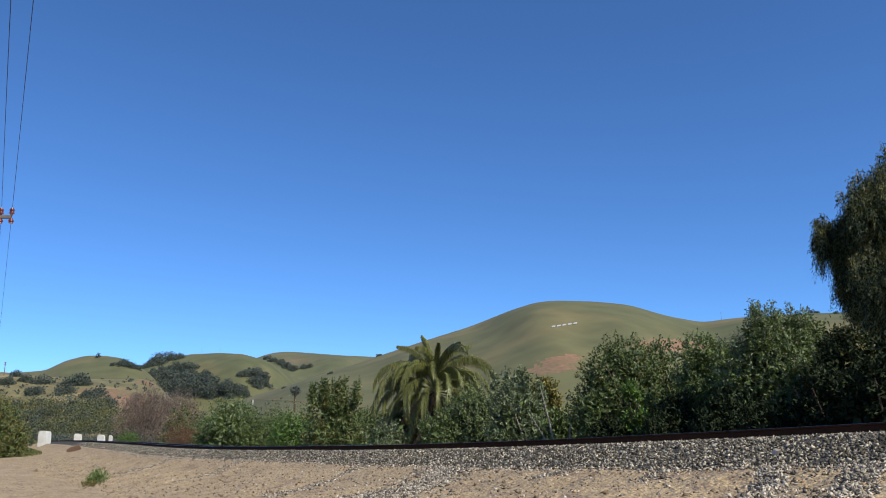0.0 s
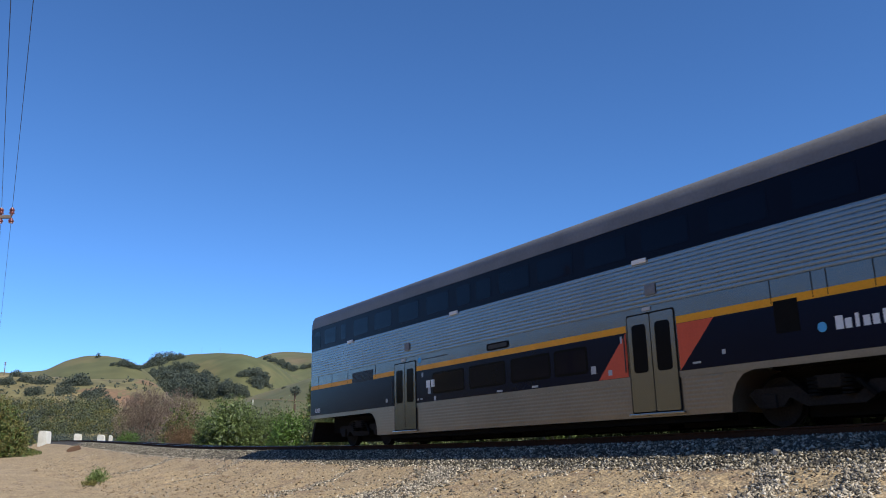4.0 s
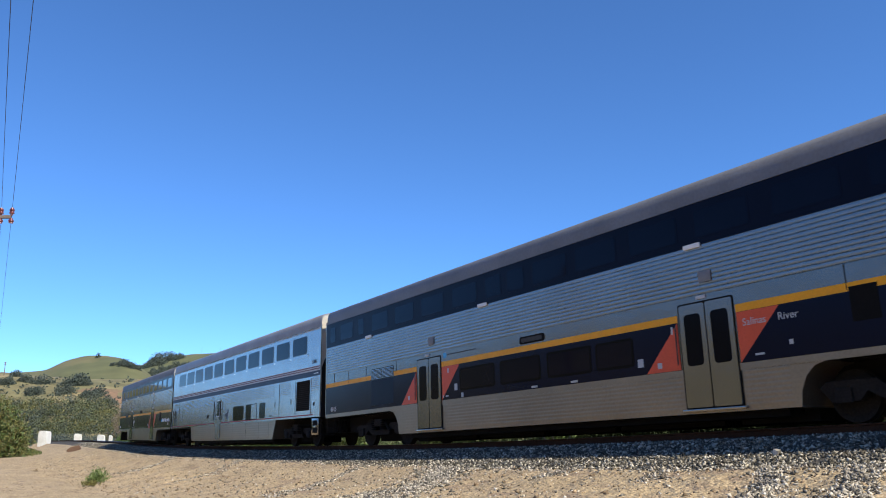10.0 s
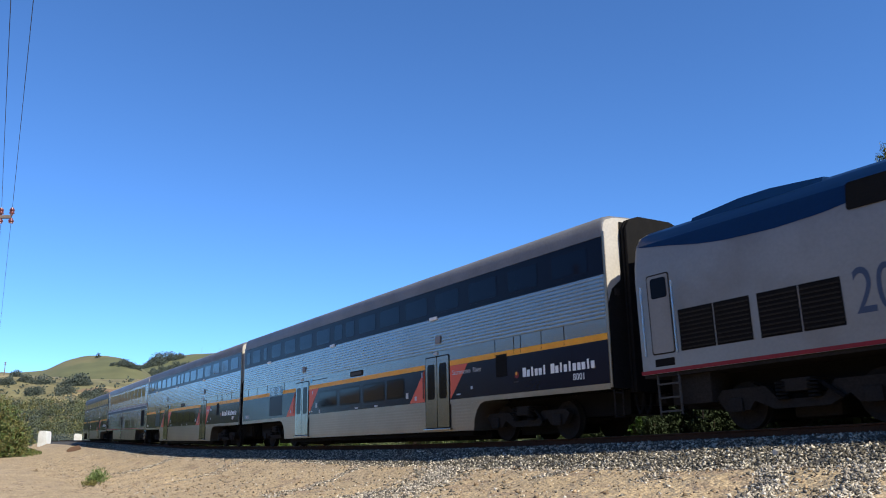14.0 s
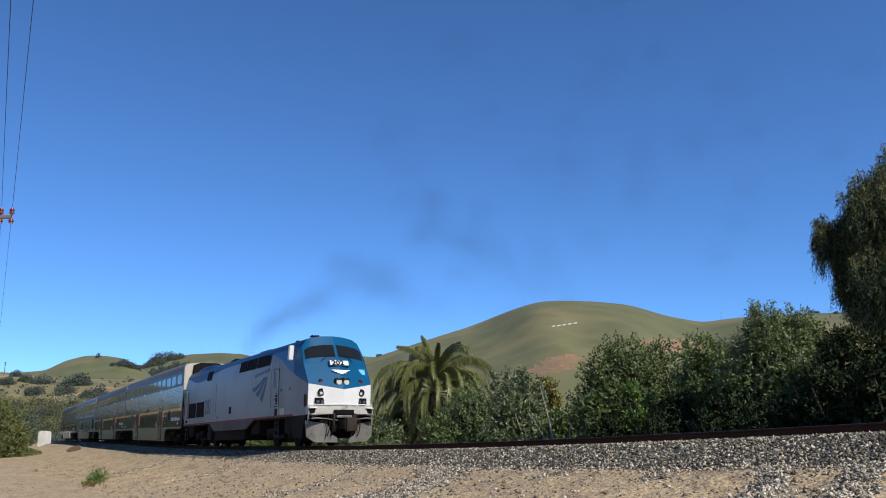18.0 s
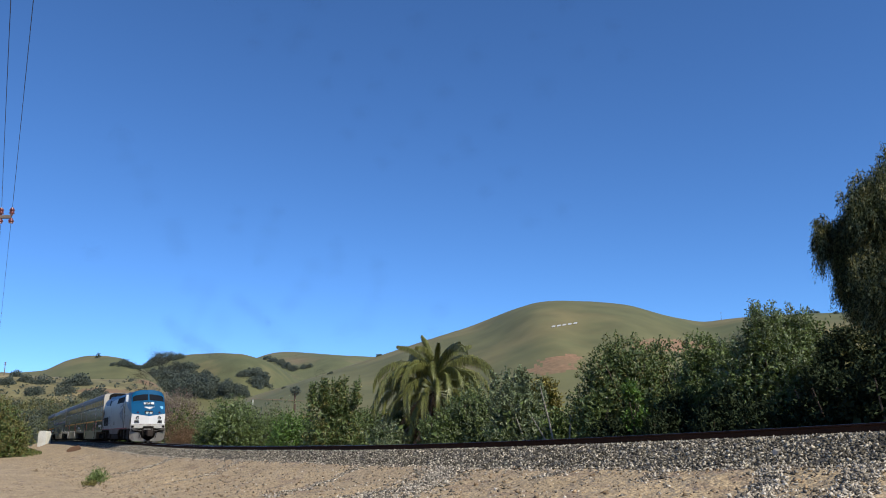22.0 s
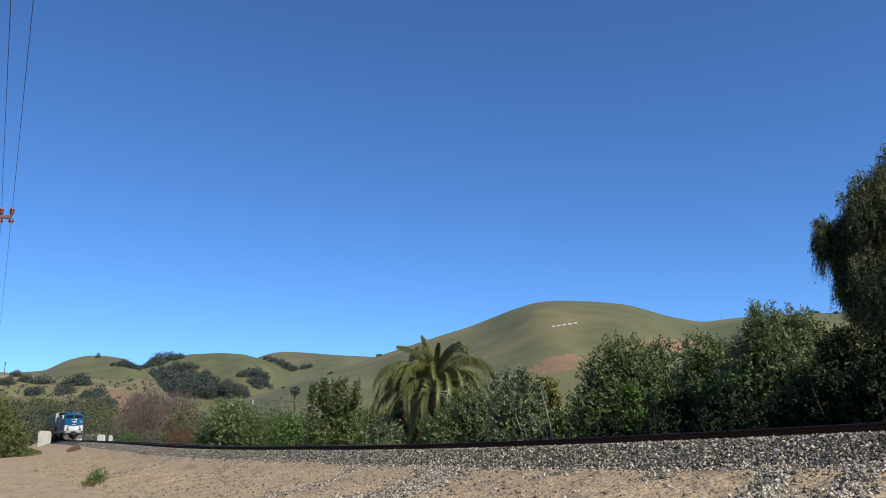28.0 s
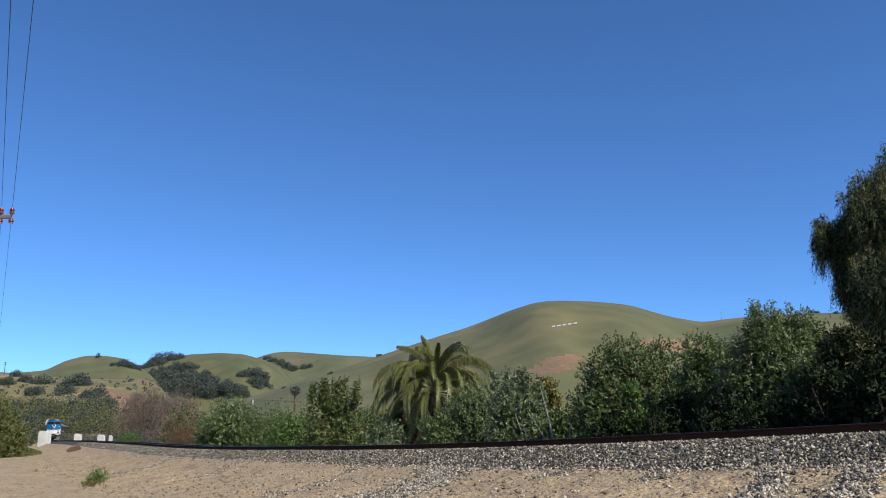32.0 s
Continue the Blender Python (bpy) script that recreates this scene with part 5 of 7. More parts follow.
def box_u(u0, u1, z0, z1):
    return [(u0, z0), (u1, z0), (u1, z1), (u0, z1)]


def fluted(name, u0, u1, z0, z1, pitch, depth, y, mat, parent, h=HALF, sides=(1, -1), label=""):
    """Ribbed stainless sheet: rounded ribs that run along the car."""
    k = max(2, round((z1 - z0) / pitch))
    zs, ds = [], []
    for i in range(k):
        for f, d in ((0.0, 0), (0.22, 0), (0.36, 0.8), (0.6, 1.0), (0.84, 0.8), (0.97, 0)):
            zs.append(z0 + (z1 - z0) * (i + f) / k), ds.append(d * depth)
    zs.append(z1), ds.append(0)
    out = []
    for sgn in sides:
        V = [(h - u, sgn * (y + d), z) for u in (u0, u1) for z, d in zip(zs, ds)]
        n = len(zs)
        F = [(i, i + 1, n + i + 1, n + i) if sgn < 0 else (i, n + i, n + i + 1, i + 1) for i in range(n - 1)]
        out.append(part(name, data(name, V, F, mat, 50), mat, parent, label))
    return out


def wheelset_mesh():
    bm = bmesh.new()
    for y in (-0.755, 0.755):
        s = 1 if y > 0 else -1
        rod((0, y - 0.065 * s, 0), (0, y + 0.065 * s, 0), 0.46, 28, bm=bm)
        rod((0, y - 0.10 * s, 0), (0, y - 0.065 * s, 0), 0.485, 28, bm=bm)
        rod((0, y + 0.065 * s, 0), (0, y + 0.075 * s, 0), 0.36, 24, 0.34, bm=bm)
        rod((0, y + 0.075 * s, 0), (0, y + 0.13 * s, 0), 0.11, 14, bm=bm)
        for a in range(4):
            c, d = 0.27 * math.cos(a * 1.5708), 0.27 * math.sin(a * 1.5708)
            rod((c, y + 0.06 * s, d), (c, y + 0.085 * s, d), 0.05, 8, bm=bm)
    rod((0, -0.95, 0), (0, 0.95, 0), 0.085, 14, bm=bm)
    me = bpy.data.meshes.new("wheelset")
    bm.to_mesh(me)
    bm.free()
    me.polygons.foreach_set("use_smooth", [True] * len(me.polygons))
    me.set_sharp_from_angle(angle=radians(35))
    me.materials.append(MAT["under"])
    return me


WHEELSET = wheelset_mesh()
ROLLING = []


def truck(parent, x, base=2.6, heavy=False):
    """A four-wheel bogie: two side frames, a cross bolster, boxes and springs; the wheelsets turn in it."""
    bm = bmesh.new()
    b = base / 2
    for y in (-1, 1):
        y0, y1 = (1.0, 1.14) if y > 0 else (-1.14, -1.0)
        top = 0.78 if heavy else 0.72
        prism([(-b - 0.45, 0.62), (-b - 0.3, top), (-0.7, top), (-0.45, 0.50), (0.45, 0.50), (0.7, top), (b + 0.3, top), (b + 0.45, 0.62),
               (b + 0.25, 0.36), (b - 0.28, 0.36), (b - 0.42, 0.52), (0.55, 0.34), (-0.55, 0.34), (-b + 0.42, 0.52), (-b + 0.28, 0.36), (-b - 0.25, 0.36)], 1, y0, y1, bm)
    bx(-0.3, 0.3, -1.25, 1.25, 0.62, 0.86, 0.03, bm)
    tr = part("truck", bm, "under", parent)
    tr.matrix_basis = pose(x, 0, 0)
    for y in (-1.2, 1.2):
        for dx in (-0.32, 0.32):
            c = bmesh.new()
            for k in range(5):
                rod((dx, y, 0.50 + k * 0.07), (dx, y, 0.54 + k * 0.07), 0.11, 12, bm=c)
            part("spring", c, "black", tr)
        for dx in (-b, b):
            part("axle_box", bx(dx - 0.16, dx + 0.16, min(y, y * 0.93), max(y, y * 0.93), 0.33, 0.60, 0.03), "under", tr)
        part("damper", rod((-b + 0.5, y, 0.45), (-0.5, y, 0.74), 0.045, 8), "black", tr)
    for dx in (-b, b):
        w = new("wheelset", WHEELSET)
        w.parent = tr
        w.location = (dx, 0, 0.46)
        ROLLING.append(w)
    return tr


def car_shell(parent, body_mat, z_low=1.06, lower=(5.77, 20.09), arch=0.62, roof_mat="roof", length=(0.3, 25.61), slant=False):
    """Core body with the low floor between the trucks, the roof, both ends and the vestibule hoods."""
    u0, u1 = length
    sec = [(-1.5, z_low), (1.5, z_low), (1.5, 4.6), (-1.5, 4.6)]
    part("body", prism(sec, 0, HALF - u1, HALF - u0), body_mat, parent)
    a, b = lower
    low = 0.30
    pts = [(a + 0.02, low), (b - 0.02, low)]
    steps = (0, 4) if slant else range(5)
    for k in steps:
        t = radians(90 * k / 4)
        pts.append((b + arch * (1 - math.cos(t)) * 0.9, low + (z_low - low) * math.sin(t)))
    for k in steps:
        t = radians(90 - 90 * k / 4)
        pts.append((a - arch * (1 - math.cos(t)) * 0.9, low + (z_low - low) * math.sin(t)))
    part("lower_body", prism([(HALF - u, z) for u, z in pts], 1, -1.485, 1.485), "skirt", parent)
    part("underframe", bx(HALF - u1 + 0.3, HALF - u0 - 0.3, -0.62, 0.62, 0.52, 1.08), "black", parent)
    # plain dark boxes added to close the bright gap under the floor
    for d0, d1 in ((0.1, 3.3), (3.5, 6.4), (6.9, 9.0), (9.15, 12.1), (12.5, 14.2)):
        part("underfloor_box", bx(HALF - a - d1, HALF - a - d0, -0.8, 0.8, 0.06, 0.32, 0.03), "black", parent)
    for u in (3.9, 22.0):
        part("brake_gear", bx(HALF - u - 0.85, HALF - u + 0.85, -0.66, 0.66, 0.14, 0.6, 0.05), "black", parent)
    part("underfloor", bx(HALF - b + 0.4, HALF - a - 0.4, -1.25, 1.25, 0.16, 0.3, 0.03), "black", parent)
    arc = [(1.5, 4.602), (1.5, 4.8), (1.48, 4.96), (1.40, 5.075), (1.15, 5.145), (0.6, 5.18), (0, 5.19)]
    rsec = arc + [(-y, z) for y, z in arc[-2::-1]]
    bm = bmesh.new()
    st = [(HALF - u1, 0.985, -0.035), (HALF - u1 + 0.06, 1.0, 0), (HALF - u0 - 0.06, 1.0, 0), (HALF - u0, 0.985, -0.035)]
    rows = [[bm.verts.new((x, y * k, z if i in (0, len(rsec) - 1) else z + dz)) for i, (y, z) in enumerate(rsec)] for x, k, dz in st]
    for p, q in zip(rows, rows[1:]):
        for i in range(len(rsec) - 1):
            bm.faces.new((p[i], p[i + 1], q[i + 1], q[i]))
    bm.faces.new(rows[0]), bm.faces.new(rows[-1][::-1])
    bmesh.ops.recalc_face_normals(bm, faces=bm.faces)
    part("roof", bm, roof_mat, parent)
    for sgn in (1, -1):
        part("drip_rail", bx(HALF - u1, HALF - u0, *sorted((sgn * 1.495, sgn * 1.52)), 4.59, 4.615), roof_mat, parent)


def car_end(parent, u, rear=True, mat="cream"):
    """An end wall with its rubber vestibule hood, grab irons, steps, buffers and hoses."""
    s = -1 if rear else 1
    x = HALF - u
    arc = [(1.47, 1.1), (1.47, 4.76), (1.44, 4.91), (1.35, 5.01), (1.1, 5.09), (0.55, 5.13)]
    pts = arc + [(-y, z) for y, z in arc[::-1]]
    part("end_wall", prism(pts, 0, *sorted((x, x + s * 0.03))), mat, parent, "cream painted end wall")
    hood = bmesh.new()
    for k in range(4):
        w = 0.03 * (k % 2)
        prism([(0.92 + w, 1.0), (0.92 + w, 4.8 + w), (0.8 + w, 5.0 + w), (0.5 + w, 5.1 + w), (-0.5 - w, 5.1 + w), (-0.8 - w, 5.0 + w), (-0.92 - w, 4.8 + w), (-0.92 - w, 1.0)], 0,
              *sorted((x + s * (0.03 + 0.06 * k), x + s * (0.09 + 0.06 * k))), hood)
    part("vestibule_hood", hood, "rubber", parent, "black rubber vestibule bellows")
    # dark sheet: rubber behind the bellows, the gap's shade painted lower down
    part("diaphragm", prism([(1.44, 1.08), (1.44, 3.0), (1.3, 3.35), (1.0, 3.6), (0.95, 5.0), (-0.95, 5.0), (-1.0, 3.6), (-1.3, 3.35), (-1.44, 3.0), (-1.44, 1.08)], 0, *sorted((x + s * 0.03, x + s * 0.06))), "rubber", parent, "dark end sheet, painting the shade between the cars")
    for y in (1.485, -1.485):
        part("corner_trim", bx(*sorted((x + s * 0.0, x + s * 0.07)), y - 0.012, y + 0.012, 1.1, 4.7), "skirt", parent)
    for y in (1.2, -1.2):
        part("end_lamp", bx(*sorted((x + s * 0.06, x + s * 0.12)), y - 0.07, y + 0.07, 3.2, 3.36, 0.02), "under", parent)
    part("coupler", bx(*sorted((x - s * 0.3, x + s * 0.34)), -0.14, 0.14, 0.72, 0.98, 0.04), "under", parent)
    part("drawbar_pocket", bx(*sorted((x - s * 1.4, x + s * 0.02)), -0.5, 0.5, 0.72, 1.06, 0.03), "black", parent)
    for y in (0.55, -0.55, 0.8, -0.8):
        hose = bmesh.new()
        pts = [Vector((x + s * (0.05 + 0.25 * t), y, 0.95 - 0.45 * math.sin(t * 3.1416))) for t in (0, 0.25, 0.5, 0.75, 1)]
        for p, q in zip(pts, pts[1:]):
            rod(p, q, 0.03, 6, bm=hose)
        part("air_hose", hose, "rubber", parent)
    for y in (1.42, -1.42):
        lad = bmesh.new()
        for dy in (0, -0.26 if y > 0 else 0.26):
            rod((x + s * 0.02, y + dy, 0.42), (x + s * 0.02, y + dy, 1.06), 0.018, 6, bm=lad)
        for z in (0.45, 0.72, 0.98):
            rod((x + s * 0.02, y, z), (x + s * 0.02, y - math.copysign(0.26, y), z), 0.016, 6, bm=lad)
        part("step_iron", lad, "under", parent)


def door_pair(parent, u0, u1, lab="silver bi-parting sliding door"):
    """A doorway with two sliding leaves, each with a tall window, a dark surround and a step plate."""
    for sgn in (1, -1):
        part("door_frame", prism([(HALF - u, z) for u, z in rounded(u0 - 0.035, u1 + 0.03, 0.39, 2.535, 0.05)], 1, sgn * 1.49, sgn * 1.512), "rubber", parent)
        mid = (u0 + u1) / 2
        for a, b in ((u0, mid - 0.015), (mid + 0.015, u1)):
            leaf = part("door_leaf", prism([(HALF - u, z) for u, z in rounded(a, b, 0.42, 2.5, 0.04)], 1, sgn * 1.505, sgn * 1.522), "silver", parent, lab)
            part("door_window", prism([(HALF - u, z) for u, z in rounded(a + 0.115, b - 0.115, 1.25, 2.3, 0.08)], 1, sgn * 1.515, sgn * 1.526), "glass_dark", leaf)
        part("door_step", bx(HALF - u1 - 0.1, HALF - u0 + 0.1, *sorted((sgn * 1.46, sgn * 1.56)), 0.34, 0.39, 0.01), "steel", parent)
        part("grab_iron", rod((HALF - u0 + 0.12, sgn * 1.54, 1.3), (HALF - u0 + 0.12, sgn * 1.54, 2.1), 0.014, 8), "ladder_steel", parent)
        part("door_lamp", bx(HALF - mid - 0.05, HALF - mid + 0.19, *sorted((sgn * 1.5, sgn * 1.53)), 2.57, 2.65, 0.015), "pale", parent)


UPPER_PANES = [(0.62, 1.1), (1.5, 2.55), (2.95, 3.4), (4.0, 5.15), (5.6, 6.85), (7.3, 8.6), (9.05, 10.35), (10.75, 11.5), (11.75, 12.5), (12.85, 14.2),
               (14.5, 15.9), (16.3, 17.7), (18.15, 19.5), (20.0, 21.4), (21.9, 23.2), (23.75, 25.1)]


def letter_bars(parent, u0, u1, z, cap, pattern, mat):
    """Lettering as a row of plain bars: tall (A, l, I), low (x) and blank."""
    k = (u1 - u0) / len(pattern)
    for i, ch in enumerate(pattern):
        if ch != " ":
            w = {"A": 0.86, "l": 0.42, "I": 0.4}.get(ch, 0.72) * k
            c0 = u0 + (i + 0.5) * k
            flank("lettering", box_u(c0 - w / 2, c0 + w / 2, z, z + cap * (0.74 if ch == "x" else 1.0)), 1.505, 1.512, mat, parent, sides=(1,))


def coach(label, number, cab=False, title=""):
    """A bi-level regional coach: silver ribs, dark window band, yellow line over a dark blue band, two doorways a side."""
    c = new("cab_car" if cab else "passenger_coach")
    tagged(c, label, "train coach", "cars of the train")
    car_shell(c, "silver")
    flank("window_band", box_u(0.3, 25.61, 3.69, 4.585), 1.498, 1.508, "blue_satin", c, label="dark blue painted window band")
    for a, b in UPPER_PANES:
        f = flank("window_frame", rounded(a - 0.01, b + 0.01, 3.82, 4.46, 0.08, 3), 1.506, 1.511, "blue_satin", c)
        for ff, sgn in zip(f, (1, -1)):
            part("pane", prism([(HALF - u, z) for u, z in rounded(a + 0.03, b - 0.03, 3.86, 4.42, 0.05, 2)], 1, sgn * 1.508, sgn * 1.513), "glass", ff)
    fluted("ribbed_panel", 0.32, 25.59, 2.66, 3.68, 0.093, 0.0016, 1.5, "steel", c, label="ribbed stainless steel panel")
    for u in (3.56, 10.4, 17.85):
        flank("bracket", box_u(u, u + 0.42, 3.64, 3.74), 1.50, 1.545, "white", c, bev=0.008)
    doors = ((7.03, 8.35), (17.56, 18.88))
    cuts = [0.3, 6.96, 8.41, 17.49, 18.94, 25.61]
    for a, b in ((0.3, 3.9), (5.52, 6.96), (8.41, 17.49), (18.94, 25.61)):
        flank("stripe", box_u(a, b, 2.175, 2.325), 1.5, 1.507, "yellow", c, label="yellow painted stripe")
    for a, b in zip(cuts[0::2], cuts[1::2]):
        flank("blue_band", box_u(a, b, 1.195, 2.173), 1.5, 1.507, "blue", c, label="dark blue painted band")
    # orange-red flashes beside the doorways
    flashes = [(17.48, -1), (18.95, 1)] + ([] if cab else [(6.95, -1), (8.42, 1)])
    for u, s in flashes:
        flank("flash", [(u, 1.2), (u, 2.168), (u + (0.94 if s > 0 else 0), 2.168), (u + (-0.94 if s < 0 else 0), 1.2)], 1.505, 1.511, "red", c, label="orange-red painted flash")
    for d in doors:
        door_pair(c, *d)
    # lower deck windows, grilles, hatches and signs
    for a, b in ((9.35, 11.05), (11.3, 13.0), (13.25, 14.85), (15.0, 16.2)):
        f = flank("window_frame", rounded(a, b, 1.40, 2.04, 0.08, 3), 1.506, 1.511, "glass_dark", c)
        for ff, sgn in zip(f, (1, -1)):
            part("pane", prism([(HALF - u, z) for u, z in rounded(a + 0.06, b - 0.06, 1.46, 1.98, 0.05, 2)], 1, sgn * 1.508, sgn * 1.513), "glass", ff)
    for a, b in ((3.94, 4.69), (4.73, 5.48)):
        g = flank("vent_grille", box_u(a, b, 2.165, 2.53), 1.5, 1.506, "blue", c, label="dark louvred vent grille")
        for k in range(8):
            z = 2.18 + k * 0.043
            for gg, sgn in zip(g, (1, -1)):
                part("slat", bx(HALF - b, HALF - a, *sorted((sgn * 1.506, sgn * 1.518)), z, z + 0.018), "ladder_steel" if cab else "chrome", gg)
    if not cab:
        flank("vent_panel", box_u(3.94, 5.48, 1.3, 2.13), 1.505, 1.510, "blue_satin", c)
    flank("hatch", box_u(21.26, 21.76, 1.65, 2.25), 1.505, 1.511, "black", c)
    for sign, sgn in zip(flank("destination_sign", rounded(12.2, 13.2, 2.37, 2.56, 0.07, 4), 1.5, 1.518, "black", c), (1, -1)):
        part("sign_glass", prism([(HALF - u, z) for u, z in rounded(12.28, 13.12, 2.41, 2.52, 0.04, 3)], 1, sgn * 1.51, sgn * 1.521), "ladder_steel", sign)
    flank("emblem", rounded(8.5, 8.68, 2.42, 2.58, 0.07), 1.5, 1.506, "cyan", c, sides=(1,))
    letter_bars(c, 8.76, 10.2, 2.495, 0.035, "Axxxxxx xx xxxxxxxx Axxxxx", "ladder_steel")
    for u in (1.0, 2.2, 3.55, 5.66, 21.22, 22.07, 22.36, 23.22, 24.1):
        flank("panel_seam", box_u(u, u + 0.014, 2.2, 2.66), 1.5, 1.509, "under", c)
    for u in (7.7, 18.15):
        flank("speaker_box", box_u(u, u + 0.31, 2.9, 3.13), 1.51, 1.53, "roof", c, bev=0.01)
    for u, z, w, hh in ((8.72, 1.97, 0.08, 0.13), (9.08, 1.43, 0.15, 0.19), (9.42, 1.21, 0.11, 0.13), (6.42, 1.33, 0.11, 0.12), (8.46, 1.27, 0.06, 0.06), (8.62, 1.28, 0.14, 0.04),
                        (16.3, 1.36, 0.16, 0.18), (16.86, 1.28, 0.12, 0.12), (17.3, 1.95, 0.05, 0.16), (20.02, 1.42, 0.08, 0.09), (19.28, 1.3, 0.2, 0.04), (14.1, 1.22, 0.24, 0.05), (12.6, 1.22, 0.24, 0.05)):
        flank("notice", box_u(u, u + w, z, z + hh), 1.505, 1.513, "pale", c)
    if cab:
        for k in (8.98, 9.26):
            flank("notice", box_u(k, k + 0.22, 1.62, 1.84), 1.505, 1.513, "white", c)
    flank("hatch", box_u(23.9, 24.35, 1.3, 2.1), 1.505, 1.509, "blue", c)
    flank("sill_line", box_u(0.3, 25.61, 1.06, 1.19), 1.5, 1.508, "skirt", c, label="pale sill line, tinted warm like the reflected ground")
    for a, b in ((5.95, 6.95), (8.42, 17.48), (18.95, 19.95)):
        fluted("ribbed_panel", a, b, 0.36, 1.06, 0.085, 0.0018, 1.486, "skirt", c)
    # numbers, and a blurred title drawn as plain bars
    for y, sides in ((1.512, 1),):
        words(number, 0.235, "white", c, SIDE_M(0.75, y, 1.285), "number")
        words(number, 0.22, "white", c, SIDE_M(24.37, y, 1.345), "number")
        letter_bars(c, 22.42, 25.16, 1.57, 0.235, "Axlxxl AxlxlxxxIx", "white")
        flank("emblem", rounded(22.09, 22.26, 1.56, 1.74, 0.08), 1.508, 1.513, "red_sill" if not cab else "cyan", c, sides=(1,))
        if not cab:
            flank("emblem", rounded(22.12, 22.2, 1.64, 1.73, 0.035), 1.512, 1.515, "yellow", c, sides=(1,))
            letter_bars(c, 22.06, 22.24, 1.46, 0.03, "xxxxx", "ladder_steel")
        if title:
            for k, word in enumerate(title.split()):
                words(word, 0.2, "pale", c, SIDE_M(19.07 + k * (0.1 * len(title.split()[0]) + 0.07), y + 0.002, 1.89), "name")
    # roof fittings
    for u, w in ((1.6, 0.5), (8.5, 0.9), (17.0, 0.9), (24.2, 0.5)):
        part("roof_vent", bx(HALF - u - w, HALF - u, -0.35, 0.35, 5.12, 5.23, 0.02), "roof", c)
    rib = bmesh.new()
    for y in (-0.9, -0.55, 0.55, 0.9):
        bx(HALF - 25.5, HALF - 0.4, y - 0.015, y + 0.015, 5.10, 5.175, bm=rib)
    part("roof_rib", rib, "roof", c)
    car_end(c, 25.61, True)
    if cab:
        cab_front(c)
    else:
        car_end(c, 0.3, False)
    for u in (3.9, 22.0):
        truck(c, HALF - u)
    return c


def cab_front(c):
    x = HALF - 0.3
    arc = [(1.485, 1.1), (1.485, 4.76), (1.44, 4.92), (1.35, 5.02), (1.1, 5.1), (0.55, 5.14)]
    part("cab_wall", prism(arc + [(-y, z) for y, z in arc[::-1]], 0, x, x + 0.04), "blue", c)
    for y0, y1 in ((0.25, 1.3), (-1.3, -0.25)):
        part("windscreen", prism(rounded(y0, y1, 3.5, 4.3, 0.08), 0, x + 0.035, x + 0.05), "glass", c)
    for y in (-0.9, 0.9):
        part("headlight", rod((x + 0.03, y, 1.5), (x + 0.09, y, 1.5), 0.11, 14), "lamp", c)
    flank("cab_window", rounded(0.55, 1.15, 3.76, 4.26, 0.05), 1.507, 1.514, "glass_dark", c)
    part("plow", prism([(x + 0.25, 0.2), (x + 0.4, 0.2), (x + 0.1, 0.95), (x - 0.1, 0.95)], 1, -1.3, 1.3), "under", c)
    part("antenna", rod((x - 0.5, 0.7, 4.9), (x - 0.5, 0.7, 5.1), 0.02, 6), "under", c)
    horn = bmesh.new()
    for y in (0.35, 0.5, 0.65):
        rod((x - 2.6, y, 5.1), (x - 2.2, y, 5.1), 0.03, 8, 0.07, horn)
    rod((x - 2.6, 0.3, 5.04), (x - 2.6, 0.7, 5.04), 0.03, 6, bm=horn)
    rod((x - 2.4, 0.5, 4.95), (x - 2.4, 0.5, 5.1), 0.03, 6, bm=horn)
    part("horn", horn, "under", c)


